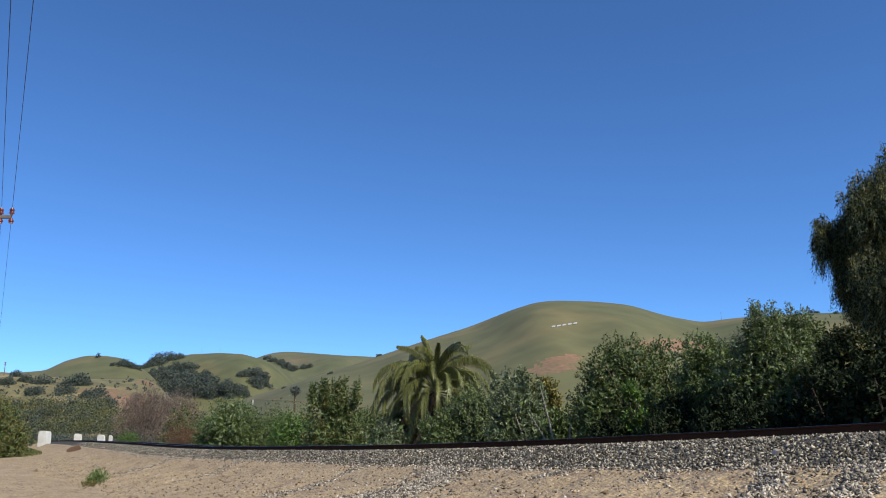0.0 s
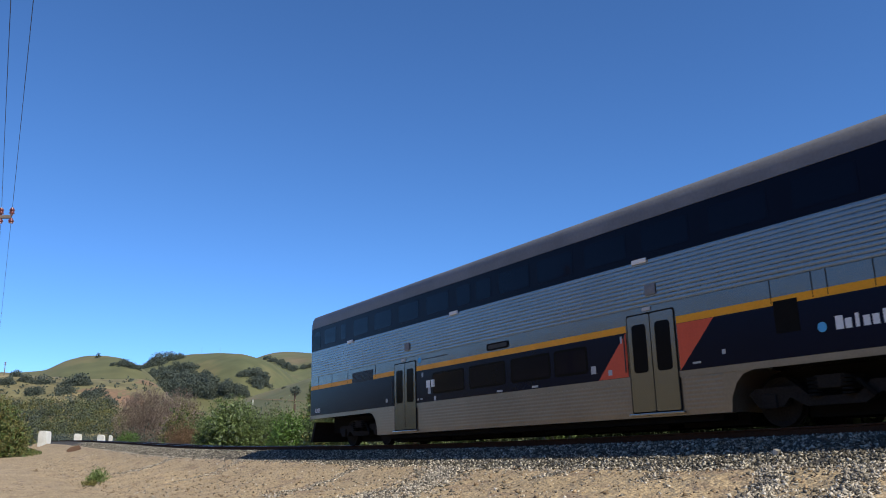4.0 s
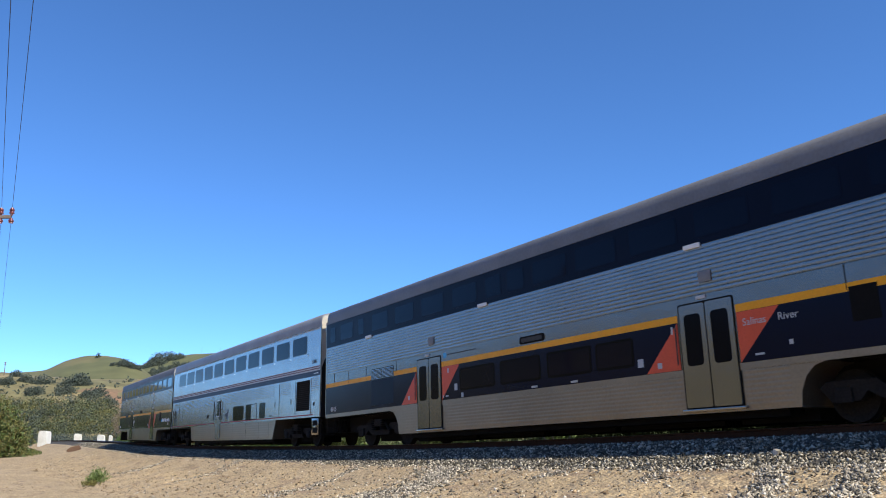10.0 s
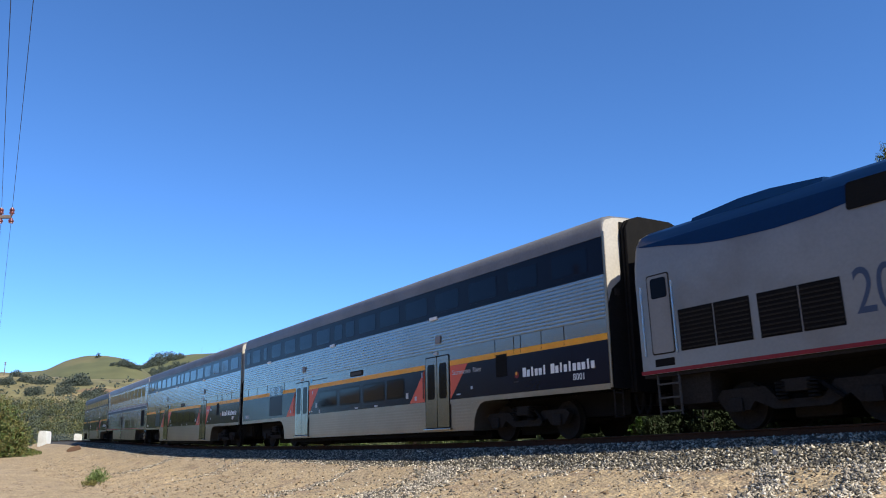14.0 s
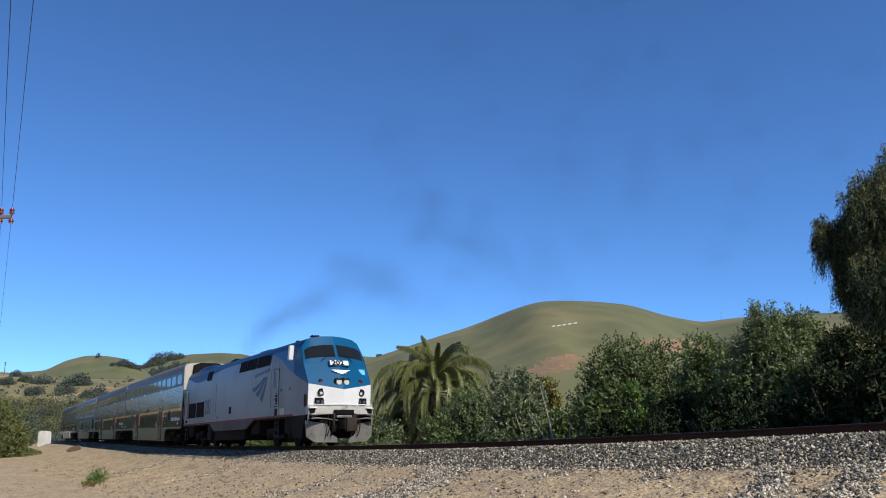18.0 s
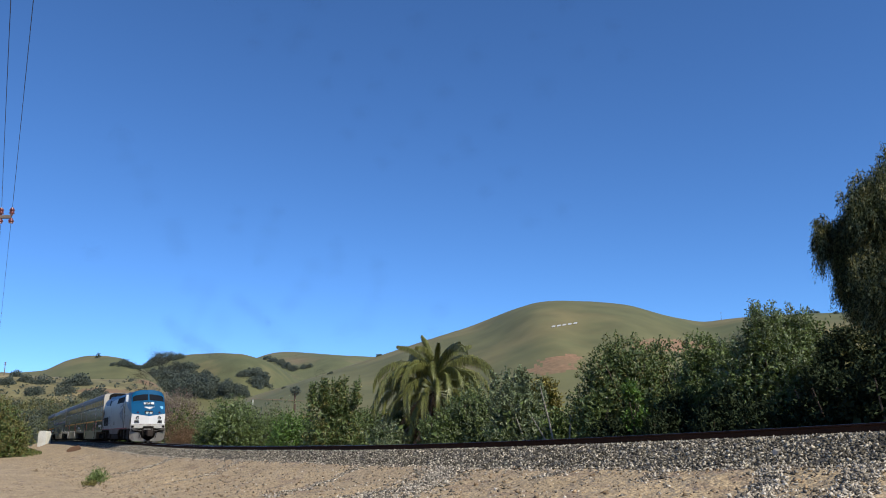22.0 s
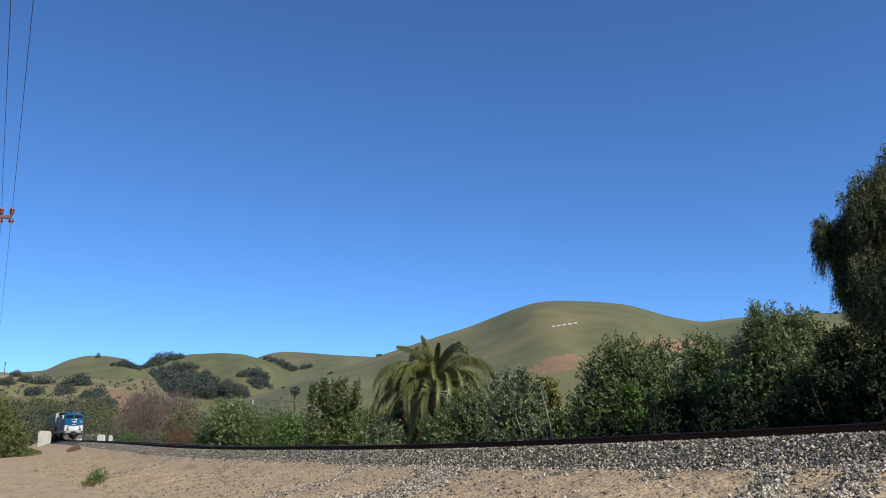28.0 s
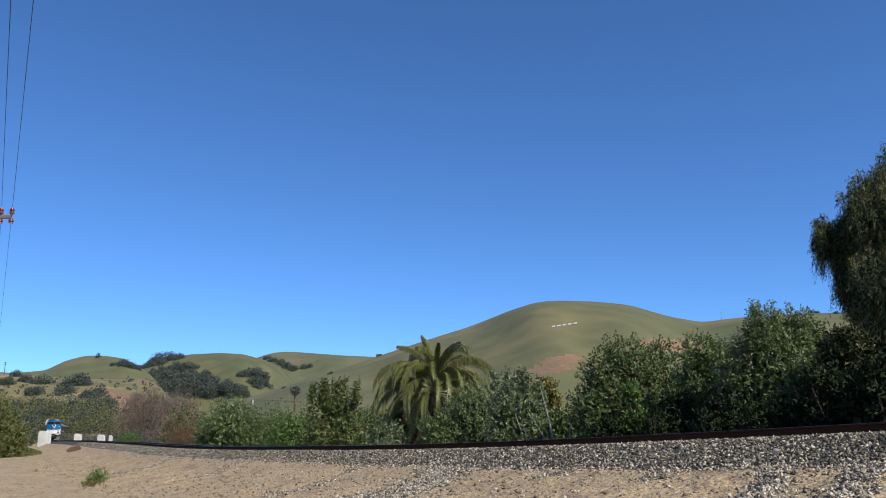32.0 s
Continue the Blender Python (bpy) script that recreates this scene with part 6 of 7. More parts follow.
def lounge_car(label):
    """A long-distance bi-level car: pale grey flanks, eleven big upper windows, red, white and blue lines, one door a side."""
    c = new("long_distance_coach")
    tagged(c, label, "train coach", "cars of the train")
    car_shell(c, "steel_pale", z_low=1.11, lower=(5.7, 20.17), arch=0.44, roof_mat="roof_pale", slant=True)
    fluted("roof_rib", 0.35, 25.55, 4.52, 4.59, 0.035, 0.006, 1.5, "steel_pale", c)
    for i in range(11):
        a = 1.81 + 2.07 * i
        f = flank("window_frame", rounded(a - 0.035, a + 1.675, 3.625, 4.405, 0.13), 1.5, 1.506, "steel", c)
        for ff, sgn in zip(f, (1, -1)):
            part("pane", prism([(HALF - u, z) for u, z in rounded(a, a + 1.64, 3.655, 4.375, 0.11)], 1, sgn * 1.503, sgn * 1.510), "glass_dark", ff)
            part("window_ledge", bx(HALF - a - 1.7, HALF - a - 0.1, *sorted((sgn * 1.5, sgn * 1.508)), 3.5, 3.512), "steel", ff)
            part("drain", bx(HALF - a - 1.9, HALF - a - 1.76, *sorted((sgn * 1.5, sgn * 1.51)), 3.55, 3.585), "pale", ff)
    for z0, z1, m in ((3.068, 3.085, "pale"), (3.03, 3.066, "red_dull"), (2.988, 3.028, "pale"), (2.95, 2.986, "red_dull"), (2.893, 2.948, "pale"), (2.69, 2.89, "stripe_blue")):
        flank("stripe", box_u(0.3, 25.61, z0, z1), 1.5, 1.505, m, c)
    for a, b in ((0.9, 2.1), (3.2, 8.0), (8.1, 10.5), (12.0, 16.1), (16.2, 20.3), (21.1, 22.35), (24.75, 25.55)):
        fluted("ribbed_panel", a, b, 2.13, 2.66, 0.075, 0.0022, 1.5, "steel_pale", c, label="ribbed stainless steel panel")
    for a, b in ((0.3, 10.5), (11.88, 25.0)):
        flank("stripe", box_u(a, b, 1.185, 1.222), 1.5, 1.506, "red_line", c)
    for a, b in ((5.8, 10.6), (11.75, 16.2), (16.25, 20.1)):
        fluted("ribbed_panel", a, b, 0.36, 1.1, 0.1, 0.0026, 1.486, "skirt", c)
    for u in (14.0, 16.22, 18.2, 19.6):
        flank("panel_seam", box_u(u, u + 0.015, 0.34, 1.1), 1.486, 1.49, "ladder_steel", c)
    for sgn in (1, -1):
        part("door_frame", prism([(HALF - u, z) for u, z in rounded(10.815, 11.735, 0.37, 2.475, 0.12)], 1, sgn * 1.49, sgn * 1.507), "under", c)
        leaf = part("door", prism([(HALF - u, z) for u, z in rounded(10.84, 11.73, 0.37, 2.465, 0.12)], 1, sgn * 1.5, sgn * 1.514), "steel_pale", c, "silver side door")
        part("window_seal", prism([(HALF - u, z) for u, z in rounded(11.03, 11.6, 1.52, 2.39, 0.11)], 1, sgn * 1.508, sgn * 1.519), "pale", leaf)
        part("door_window", prism([(HALF - u, z) for u, z in rounded(11.06, 11.57, 1.55, 2.36, 0.09)], 1, sgn * 1.512, sgn * 1.524), "glass_dark", leaf)
        for u in (10.62, 11.82):
            part("grab_iron", rod((HALF - u, sgn * 1.55, 1.36), (HALF - u, sgn * 1.55, 2.33), 0.024, 8), "under", c)
    for a, b in ((14.05, 15.78), (18.28, 19.05)):
        flank("window", rounded(a, b, 1.24, 1.94, 0.1), 1.5, 1.510, "glass_dark", c)
    for f, sgn in zip(flank("window_frame", rounded(16.16, 17.9, 1.215, 1.945, 0.1), 1.5, 1.507, "rubber", c), (1, -1)):
        part("pane", prism([(HALF - u, z) for u, z in rounded(16.2, 17.0, 1.25, 1.91, 0.08)], 1, sgn * 1.503, sgn * 1.51), "glass_dark", f)
        part("hatch", prism([(HALF - u, z) for u, z in rounded(17.03, 17.87, 1.245, 1.915, 0.06)], 1, sgn * 1.503, sgn * 1.511), "steel_pale", f, "pale metal plate in place of a pane")
    g = flank("vent_grille", box_u(23.1, 24.57, 1.39, 2.57), 1.5, 1.507, "black", c, label="black louvred vent grille")
    for k in range(15):
        z = 1.42 + k * 0.077
        for gg, sgn in zip(g, (1, -1)):
            part("slat", bx(HALF - 24.53, HALF - 23.14, *sorted((sgn * 1.506, sgn * 1.53)), z, z + 0.03), "under", gg)
    for u in (2.2, 3.1, 20.96, 22.95, 24.7):
        flank("panel_seam", box_u(u, u + 0.02, 1.24, 2.62), 1.5, 1.508, "under", c)
    for u, z, w, h in ((9.0, 1.51, 0.35, 0.16), (19.75, 1.28, 0.24, 0.05), (20.41, 1.68, 0.035, 0.22), (22.43, 1.7, 0.035, 0.22), (25.0, 1.55, 0.12, 0.12), (10.39, 1.79, 0.09, 0.13)):
        flank("latch", box_u(u, u + w, z, z + h), 1.5, 1.515, "black", c)
    flank("panel", box_u(4.4, 5.0, 1.26, 1.5), 1.5, 1.507, "steel", c)
    letter_bars(c, 9.08, 9.28, 1.55, 0.08, "AA", "pale")
    emblem(c, 12.5, 1.42, 0.88, "numbers_dark", HALF, 1.509)
    words("35005", 0.2, "numbers_dark", c, SIDE_M(24.75, 1.507, 3.2), "number")
    flank("lettering", box_u(25.0, 25.45, 2.78, 2.81), 1.505, 1.508, "white", c, sides=(1,))
    for y in (1.5, -1.5):
        for u in (0.75, 1.35):
            part("grab_iron", rod((HALF - u, y * 1.025, 1.25), (HALF - u, y * 1.025, 2.2), 0.02, 8), "under", c)
        st = bmesh.new()
        bx(HALF - 25.55, HALF - 24.85, *sorted((y * 0.96, y)), 0.42, 1.06, 0.02, st)
        part("corner_step", st, "silver", c)
        # raised black plates paint the shade of the step openings
        for z in (0.5, 0.78):
            part("step_hole", bx(HALF - 25.45, HALF - 24.98, *sorted((y * 0.98, y * 1.004)), z, z + 0.2), "black", c)
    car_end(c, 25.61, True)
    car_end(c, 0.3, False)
    for u in (3.2, 22.4):
        truck(c, HALF - u)
    return c


def emblem(parent, u, z, w, mat, h, y, lean=0.0):
    """A pointed emblem of three swept bars under one short bar; plain shapes only."""
    for k in range(3):
        top, low = [], []
        for t in (0, 0.25, 0.5, 0.75, 1.0):
            x = u + w * (k * 0.235 + t * (0.70 - 0.17 * k))
            y0 = z + w * ((0.20 - 0.10 * k) * (1 - t) + 0.37 * t ** 1.25 * 1.0)
            top.append((x, y0)), low.append((x + w * (0.135 - 0.085 * t), y0 - w * (0.075 - 0.055 * t)))
        flank("emblem_bar", top + low[::-1], y, y + 0.003, mat, parent, h, sides=(1,))
    for k in range(6):
        a, b = u + w * (0.17 + 0.14 * k), u + w * (0.17 + 0.14 * k + 0.095)
        z0 = z + w * (0.385 + 0.01 * k)
        flank("lettering", [(a, z0), (b, z0 + 0.004 * w), (b, z0 + 0.06 * w), (a, z0 + 0.056 * w)], y, y + 0.003, mat, parent, h, sides=(1,))


# ---- the locomotive: it pushes, its nose trails ----
LH = 10.5
SEC = [(1.52, 1.22), (1.52, 2.47), (1.52, 3.3), (1.49, 3.62), (1.40, 4.06), (1.24, 4.30), (0.95, 4.45), (0.5, 4.53), (0.0, 4.55)]
NOSE_U = (20.90, 20.95, 20.38, 20.2, 19.9, 19.88, 19.9, 19.94, 19.98)
NOSE_W = (0.91, 0.91, 0.92, 0.93, 0.95, 0.97, 0.99, 1.0, 1.0)


def upper_y(z):
    """How far the flank stands out at height z; it leans in towards the roof."""
    return float(np.interp(z, [3.3, 3.62, 4.06, 4.30], [1.52, 1.49, 1.40, 1.24]))


def cab_side(z, f):
    """A place on the cab's tapering flank: f from 0 at the door to 1 at the nose's corner."""
    zs = [q[1] for q in SEC[:6]]
    u1, k = float(np.interp(z, zs, NOSE_U[:6])), float(np.interp(z, zs, NOSE_W[:6]))
    return 19.6 + f * (u1 - 19.6), upper_y(z) * (1 + f * (k - 1))


def lean_panel(name, pts, out, mat, parent, label="", thick=0.012, sides=(1, -1)):
    """A flat piece on the leaning upper flank, outline in (u, z)."""
    made = []
    for s in sides:
        bm = bmesh.new()
        rows = [[bm.verts.new((LH - u, s * (upper_y(z) + o), z)) for u, z in pts] for o in (out - thick, out)]
        n = len(pts)
        bm.faces.new(rows[0]), bm.faces.new(rows[1][::-1])
        for i in range(n):
            bm.faces.new((rows[0][i], rows[1][i], rows[1][(i + 1) % n], rows[0][(i + 1) % n]))
        bmesh.ops.recalc_face_normals(bm, faces=bm.faces)
        made.append(part(name, bm, mat, parent, label))
    return made


def strip_mesh(name, rows, mat, parent, label="", smooth=35):
    """A sheet through rows of points."""
    bm = bmesh.new()
    vs = [[bm.verts.new(p) for p in r] for r in rows]
    for a, b in zip(vs, vs[1:]):
        for i in range(len(a) - 1):
            bm.faces.new((a[i], a[i + 1], b[i + 1], b[i]))
    bmesh.ops.remove_doubles(bm, verts=bm.verts, dist=1e-4)
    bmesh.ops.recalc_face_normals(bm, faces=bm.faces)
    return part(name, bm, mat, parent, label, smooth)


def locomotive():
    c = new("locomotive")
    tagged(c, "silver and blue diesel passenger locomotive with a sloped nose", "locomotive")
    full = SEC + [(-y, z) for y, z in SEC[-2::-1]]
    # flanks, roof and rear
    us = (0.62, 0.72, 19.6)
    for s in (1, -1):
        row = lambda i, sink=0.0: [(LH - u, s * SEC[i][0] * (0.97 if u < 0.7 else 1), SEC[i][1] - (sink if u < 0.7 else 0)) for u in us] + [(LH - NOSE_U[i], s * SEC[i][0] * NOSE_W[i], SEC[i][1])]
        strip_mesh("flank", [row(i) for i in range(5)], "loco_grey", c, "silver-grey painted flank", 50)
        strip_mesh("roof", [row(i, 0.03) for i in range(4, 9)], "loco_blue_shaded", c, "blue roof, coloured dark as in shade", 50)
    part("rear_wall", prism([(y * 0.97, z) for y, z in full], 0, LH - 0.63, LH - 0.62), "loco_grey", c)
    part("floor", bx(LH - 20.9, LH - 0.65, -1.48, 1.48, 1.15, 1.225), "under", c)
    # the faceted nose
    cn = {"a": (21.24, 1.22), "b": (21.34, 2.24), "c": (20.74, 3.38), "g": (20.0, 4.55)}
    ctr = {k: (LH - u, 0.0, z) for k, (u, z) in cn.items()}
    for s in (1, -1):
        P = lambda i: (LH - NOSE_U[i], s * SEC[i][0] * NOSE_W[i], SEC[i][1])
        strip_mesh("nose_lower", [[P(0), ctr["a"]], [P(1), ctr["b"]]], "white", c, "white lower nose panel")
        strip_mesh("nose_upper", [[P(1), ctr["b"]], [P(2), ctr["c"]]], "loco_blue", c, "bright blue upper nose")
        crest = [Vector(P(4)), Vector(P(5)), Vector(P(6)), Vector(P(7)), Vector(ctr["g"])]
        A, B = Vector(P(2)), Vector(ctr["c"])

        def on(u, v, out):
            """A place on the brow: u from the flank to the middle, v from the sill to the roof."""
            def at(a, b):
                yy = abs(crest[0].y) * (1 - a)
                ys = [abs(q.y) for q in crest]
                k = next((n for n in range(4) if ys[n + 1] <= yy + 1e-6), 3)
                f = (ys[k] - yy) / max(1e-6, ys[k] - ys[k + 1])
                return A.lerp(B, a).lerp(crest[k].lerp(crest[k + 1], min(1, max(0, f))), b)
            p = at(u, v)
            nrm = (at(u + 0.02, v) - at(u - 0.02 if u > 0.03 else u, v)).cross(at(u, v + 0.02) - p).normalized()
            return p + (nrm if nrm.x < 0 else -nrm) * out
        strip_mesh("nose_brow", [[on(a / 8, b / 6, 0.0) for a in range(9)] for b in range(7)], "loco_blue", c, smooth=60)
        for nm, q, out, m in (("windscreen_seal", (0.06, 0.955, 0.215, 0.665), 0.012, "rubber"), ("windscreen", (0.085, 0.935, 0.245, 0.635), 0.018, "windscreen")):
            u0, u1, v0, v1 = q
            strip_mesh(nm, [[on(u0 + (u1 - u0) * a / 8, v0 + (v1 - v0) * b / 5, out if 0 < a < 8 and 0 < b < 5 else out - 0.008) for a in range(9)] for b in range(6)], m, c, smooth=60)
        part("wiper", rod(on(0.5, 0.06, 0.04), on(0.72, 0.26, 0.05), 0.012, 6), "rubber", c)
        # blue sweep down the flank to the nose
        edge = lambda u: float(np.interp(u, [14.7, 15.8, 16.8, 18.0, 19.0, 19.6], [4.06, 4.04, 3.98, 3.66, 3.19, 2.97]))
        rows = []
        for u in np.linspace(14.7, 19.6, 24):
            zz = np.linspace(edge(u), 4.066, 10)
            rows.append([(LH - u, s * (upper_y(z) + 0.01), float(z)) for z in zz])
        strip_mesh("blue_sweep", rows, "loco_blue", c, "bright blue sweep over the cab", 50)
        rows = []
        for f in np.linspace(0, 1, 8):
            zz = np.linspace(2.97 - 0.49 * f, 4.066, 12)
            rows.append([(LH - cab_side(z, f)[0], s * (cab_side(z, f)[1] + 0.01), float(z)) for z in zz])
        strip_mesh("blue_sweep", rows, "loco_blue", c, "", 50)
        edge = lambda u: float(np.interp(u, [0.75, 1.5, 2.3, 3.0, 4.1, 5.1, 6.0, 7.0, 8.5, 10.0], [4.04, 3.92, 3.76, 3.67, 3.62, 3.66, 3.78, 3.92, 4.03, 4.06]))
        rows = []
        for u in np.linspace(0.75, 10.0, 36):
            zz = np.linspace(edge(u), 4.066, 8)
            rows.append([(LH - u, s * (upper_y(z) + 0.008), float(z)) for z in zz])
        strip_mesh("blue_sweep", rows, "loco_blue_shaded", c, "blue sweep below the roof, coloured dark as in shade", 50)
    # flank details
    for a, b in ((5.58, 6.46), (11.75, 12.8), (12.92, 14.4), (14.55, 16.45)):
        lean_panel("window", rounded(a, b, 3.58, 4.10, 0.04, 2), 0.026, "black", c, thick=0.03)
    flank("stripe", box_u(0.62, 19.6, 1.225, 1.3), 1.518, 1.526, "red_sill", c, LH, "dull red line along the sill")
    for a, b in ((1.74, 2.60), (2.63, 3.45), (3.62, 4.46), (4.49, 5.28)):
        g = flank("vent_grille", box_u(a, b, 1.62, 2.47), 1.515, 1.526, "black", c, LH, "black air intake grille")
        for gg, s in zip(g, (1, -1)):
            for k in range(9):
                z = 1.66 + k * 0.088
                part("slat", bx(LH - b + 0.02, LH - a - 0.02, *sorted((s * 1.526, s * 1.54)), z, z + 0.03), "under", gg)
    for s in (1, -1):
        for u0, u1, z0, z1 in ((1.0, 1.56, 1.64, 3.3), (17.08, 17.8, 1.7, 3.3)):
            part("door_seal", prism([(LH - u, z) for u, z in rounded(u0 - 0.03, u1 + 0.03, z0 - 0.03, z1 + 0.03, 0.06)], 1, s * 1.51, s * 1.524), "under", c)
            dr = part("door", prism([(LH - u, z) for u, z in rounded(u0, u1, z0, z1, 0.05)], 1, s * 1.515, s * 1.532), "loco_grey", c)
            part("door_window", prism([(LH - u, z) for u, z in rounded(u0 + 0.08, u1 - 0.05 if u1 < 5 else u0 + 0.27, z1 - (0.5 if u1 < 5 else 0.82), z1 - 0.06, 0.06)], 1, s * 1.53, s * 1.537), "glass_dark", dr)
            for u in (u0 - 0.14, u1 + 0.14):
                part("handrail", rod((LH - u, s * 1.6, z0 - 0.05), (LH - u, s * 1.6, z1 + 0.25 if u1 > 5 else z1 - 0.2), 0.022, 8), "chrome", c, "polished steel handrail")
            lad = bmesh.new()
            w0, w1 = (u0, u1) if u1 < 5 else (u0 + 0.2, u1 - 0.14)
            for u in (w0, w1):
                rod((LH - u, s * 1.46, 0.36), (LH - u, s * 1.46, 1.6), 0.025, 6, bm=lad)
            for z in (0.42, 0.7, 0.98, 1.26, 1.52):
                bx(LH - w1, LH - w0, *sorted((s * 1.42, s * 1.50)), z, z + 0.035, bm=lad)
            part("ladder", lad, "ladder_steel", c)
            # raised black plates paint the shade inside the inset steps
            part("step_well", bx(LH - w1 + 0.02, LH - w0 - 0.02, *sorted((s * 1.4, s * 1.523)), 1.3 if u1 > 5 else 1.36, 1.6 if u1 > 5 else 1.52), "black", c)
            if u1 > 5:
                part("step_well", bx(LH - w1 + 0.04, LH - w0 - 0.06, *sorted((s * 1.5, s * 1.535)), 1.78, 2.26), "black", c)
                for z in (1.86, 2.06, 2.2):
                    part("step", bx(LH - w1 + 0.06, LH - w0 - 0.08, *sorted((s * 1.53, s * 1.545)), z, z + 0.03), "chrome", c)
        if s > 0:
            part("mirror", prism([(LH - 19.38, 3.52), (LH - 19.56, 3.54), (LH - 19.64, 4.12), (LH - 19.46, 4.12)], 1, 1.56, 1.74), "white", c, "white rear-view mirror")
            part("mirror_arm", rod((LH - 19.5, 1.40, 3.95), (LH - 19.5, 1.66, 3.9), 0.02, 6), "under", c)
        part("fuel_filler", bx(LH - 10.6, LH - 10.27, *sorted((s * 1.515, s * 1.535)), 1.62, 1.95, 0.02), "black", c)
        part("panel_seam", bx(LH - 7.7, LH - 7.68, *sorted((s * 1.515, s * 1.524)), 1.6, 3.3), "under", c)
        part("panel_seam", bx(LH - 7.19, LH - 7.18, *sorted((s * 1.515, s * 1.5225)), 1.6, 3.3), "loco_grey_brown", c)
        part("panel_seam", bx(LH - 7.69, LH - 7.18, *sorted((s * 1.515, s * 1.5225)), 1.59, 1.6), "loco_grey_brown", c)
        part("cover_plate", bx(LH - 18.55, LH - 17.98, *sorted((s * 1.515, s * 1.528)), 1.30, 1.58, 0.01), "cream", c)
        part("skirt", prism([(LH - u, z) for u, z in ((6.5, 1.22), (7.0, 1.02), (7.5, 0.80), (13.2, 0.80), (14.4, 1.22))], 1, *sorted((s * 1.42, s * 1.515))), "loco_grey_brown", c, "grimy lower skirt, coloured as if reflecting dark ground")
        part("side_skirt", prism([(LH - u, z) for u, z in ((19.4, 1.22), (19.55, 0.35), (20.6, 0.28), (20.88, 1.22))], 1, *sorted((s * 1.38, s * 1.5))), "under", c)
        part("corner_lamp", prism([(LH - u, z) for u, z in rounded(20.62, 20.8, 1.55, 2.05, 0.08)], 1, *sorted((s * 1.38, s * 1.44))), "under", c)
    for k, (u, z) in enumerate(((18.05, 2.3), (19.15, 2.29), (8.05, 1.45))):
        flank("latch", box_u(u, u + 0.09, z, z + 0.12), 1.518, 1.532, "black", c, LH)
    words("202", 1.14, "numbers", c, SIDE_M(5.47, 1.523, 1.77, LH) @ Matrix.Diagonal((0.70, 1, 1, 1)), "number")
    emblem(c, 13.95, 2.14, 2.6, "numbers", LH, 1.523)
    # dark blocks added to fill the see-through gaps under the locomotive
    part("underframe", bx(LH - 20.6, LH - 1.0, -0.62, 0.62, 0.5, 1.2), "black", c)
    for u0, u1 in ((1.2, 2.2), (13.4, 14.6), (18.0, 18.9)):
        part("equipment_box", bx(LH - u1, LH - u0, -1.3, 1.3, 0.55, 1.2, 0.04), "under", c)
    for u in (2.6, 4.0, 5.4, 15.6, 17.0, 18.4):
        part("traction_motor", bx(LH - u - 0.48, LH - u + 0.48, -0.66, 0.66, 0.16, 0.72, 0.08), "under", c)
    part("fuel_tank", bx(LH - 12.4, LH - 6.9, -1.32, 1.32, 0.30, 1.15, 0.12), "under", c)
    part("battery_box", bx(LH - 6.7, LH - 5.9, -1.42, 1.42, 0.35, 1.2, 0.05), "under", c)
    # roof
    part("roof_fairing", prism([(LH - 2.3, 4.45), (LH - 2.55, 4.62), (LH - 2.8, 4.70), (LH - 3.4, 4.72), (LH - 3.65, 4.66), (LH - 3.8, 4.5)], 1, -0.55, 0.55), "loco_blue_shaded", c)
    cowl = bmesh.new()
    rows = [[cowl.verts.new((LH - u, y * k, z + dz)) for y, z in ((-1.2, 4.33), (-1.08, 4.56), (-0.6, 4.63), (0.6, 4.63), (1.08, 4.56), (1.2, 4.33))] for u, k, dz in ((2.0, 0.98, -0.1), (3.2, 1.0, 0.0), (3.9, 1.0, 0.0), (5.0, 0.98, -0.1))]
    for p, q in zip(rows, rows[1:]):
        for i in range(5):
            cowl.faces.new((p[i], p[i + 1], q[i + 1], q[i]))
    cowl.faces.new(rows[0]), cowl.faces.new(rows[-1][::-1])
    bmesh.ops.recalc_face_normals(cowl, faces=cowl.faces)
    part("roof_cowl", cowl, "loco_blue_shaded", c)
    part("roof_fan", rod((LH - 5.6, 0, 4.5), (LH - 5.6, 0, 4.57), 0.5, 24, 0.46), "under", c)
    part("exhaust", prism([(LH - 6.75, 4.45), (LH - 6.8, 4.63), (LH - 7.75, 4.69), (LH - 7.9, 4.45)], 1, -0.55, 0.55), "black", c, "sooty exhaust stack")
    part("roof_box", bx(LH - 13.6, LH - 12.1, -0.6, 0.6, 4.5, 4.62, 0.03), "loco_blue_shaded", c)
    part("roof_box", bx(LH - 16.2, LH - 15.4, -0.4, 0.4, 4.5, 4.6, 0.03), "under", c)
    horn = bmesh.new()
    for y in (0.52, 0.65, 0.78):
        rod((LH - 19.5, y, 4.56), (LH - 19.75, y, 4.56), 0.02, 8, 0.05, horn)
    rod((LH - 19.52, 0.48, 4.54), (LH - 19.52, 0.82, 4.54), 0.025, 6, bm=horn)
    rod((LH - 19.55, 0.65, 4.4), (LH - 19.55, 0.65, 4.55), 0.03, 6, bm=horn)
    part("horn", horn, "under", c)
    part("antenna", bx(LH - 18.05, LH - 17.85, 0.72, 0.84, 4.42, 4.55, 0.02), "under", c)
    # nose fittings; fx gives the nose's lengthwise place at (y, z)
    def fx(y, z):
        a = abs(y) / 1.52
        if z <= 2.3:
            return LH - (21.3 * (1 - a) + 20.92 * a)
        k = (z - 2.24) / (3.38 - 2.24)
        return LH - ((21.34 - 0.6 * k) * (1 - a) + (20.97 - 0.6 * k) * a)
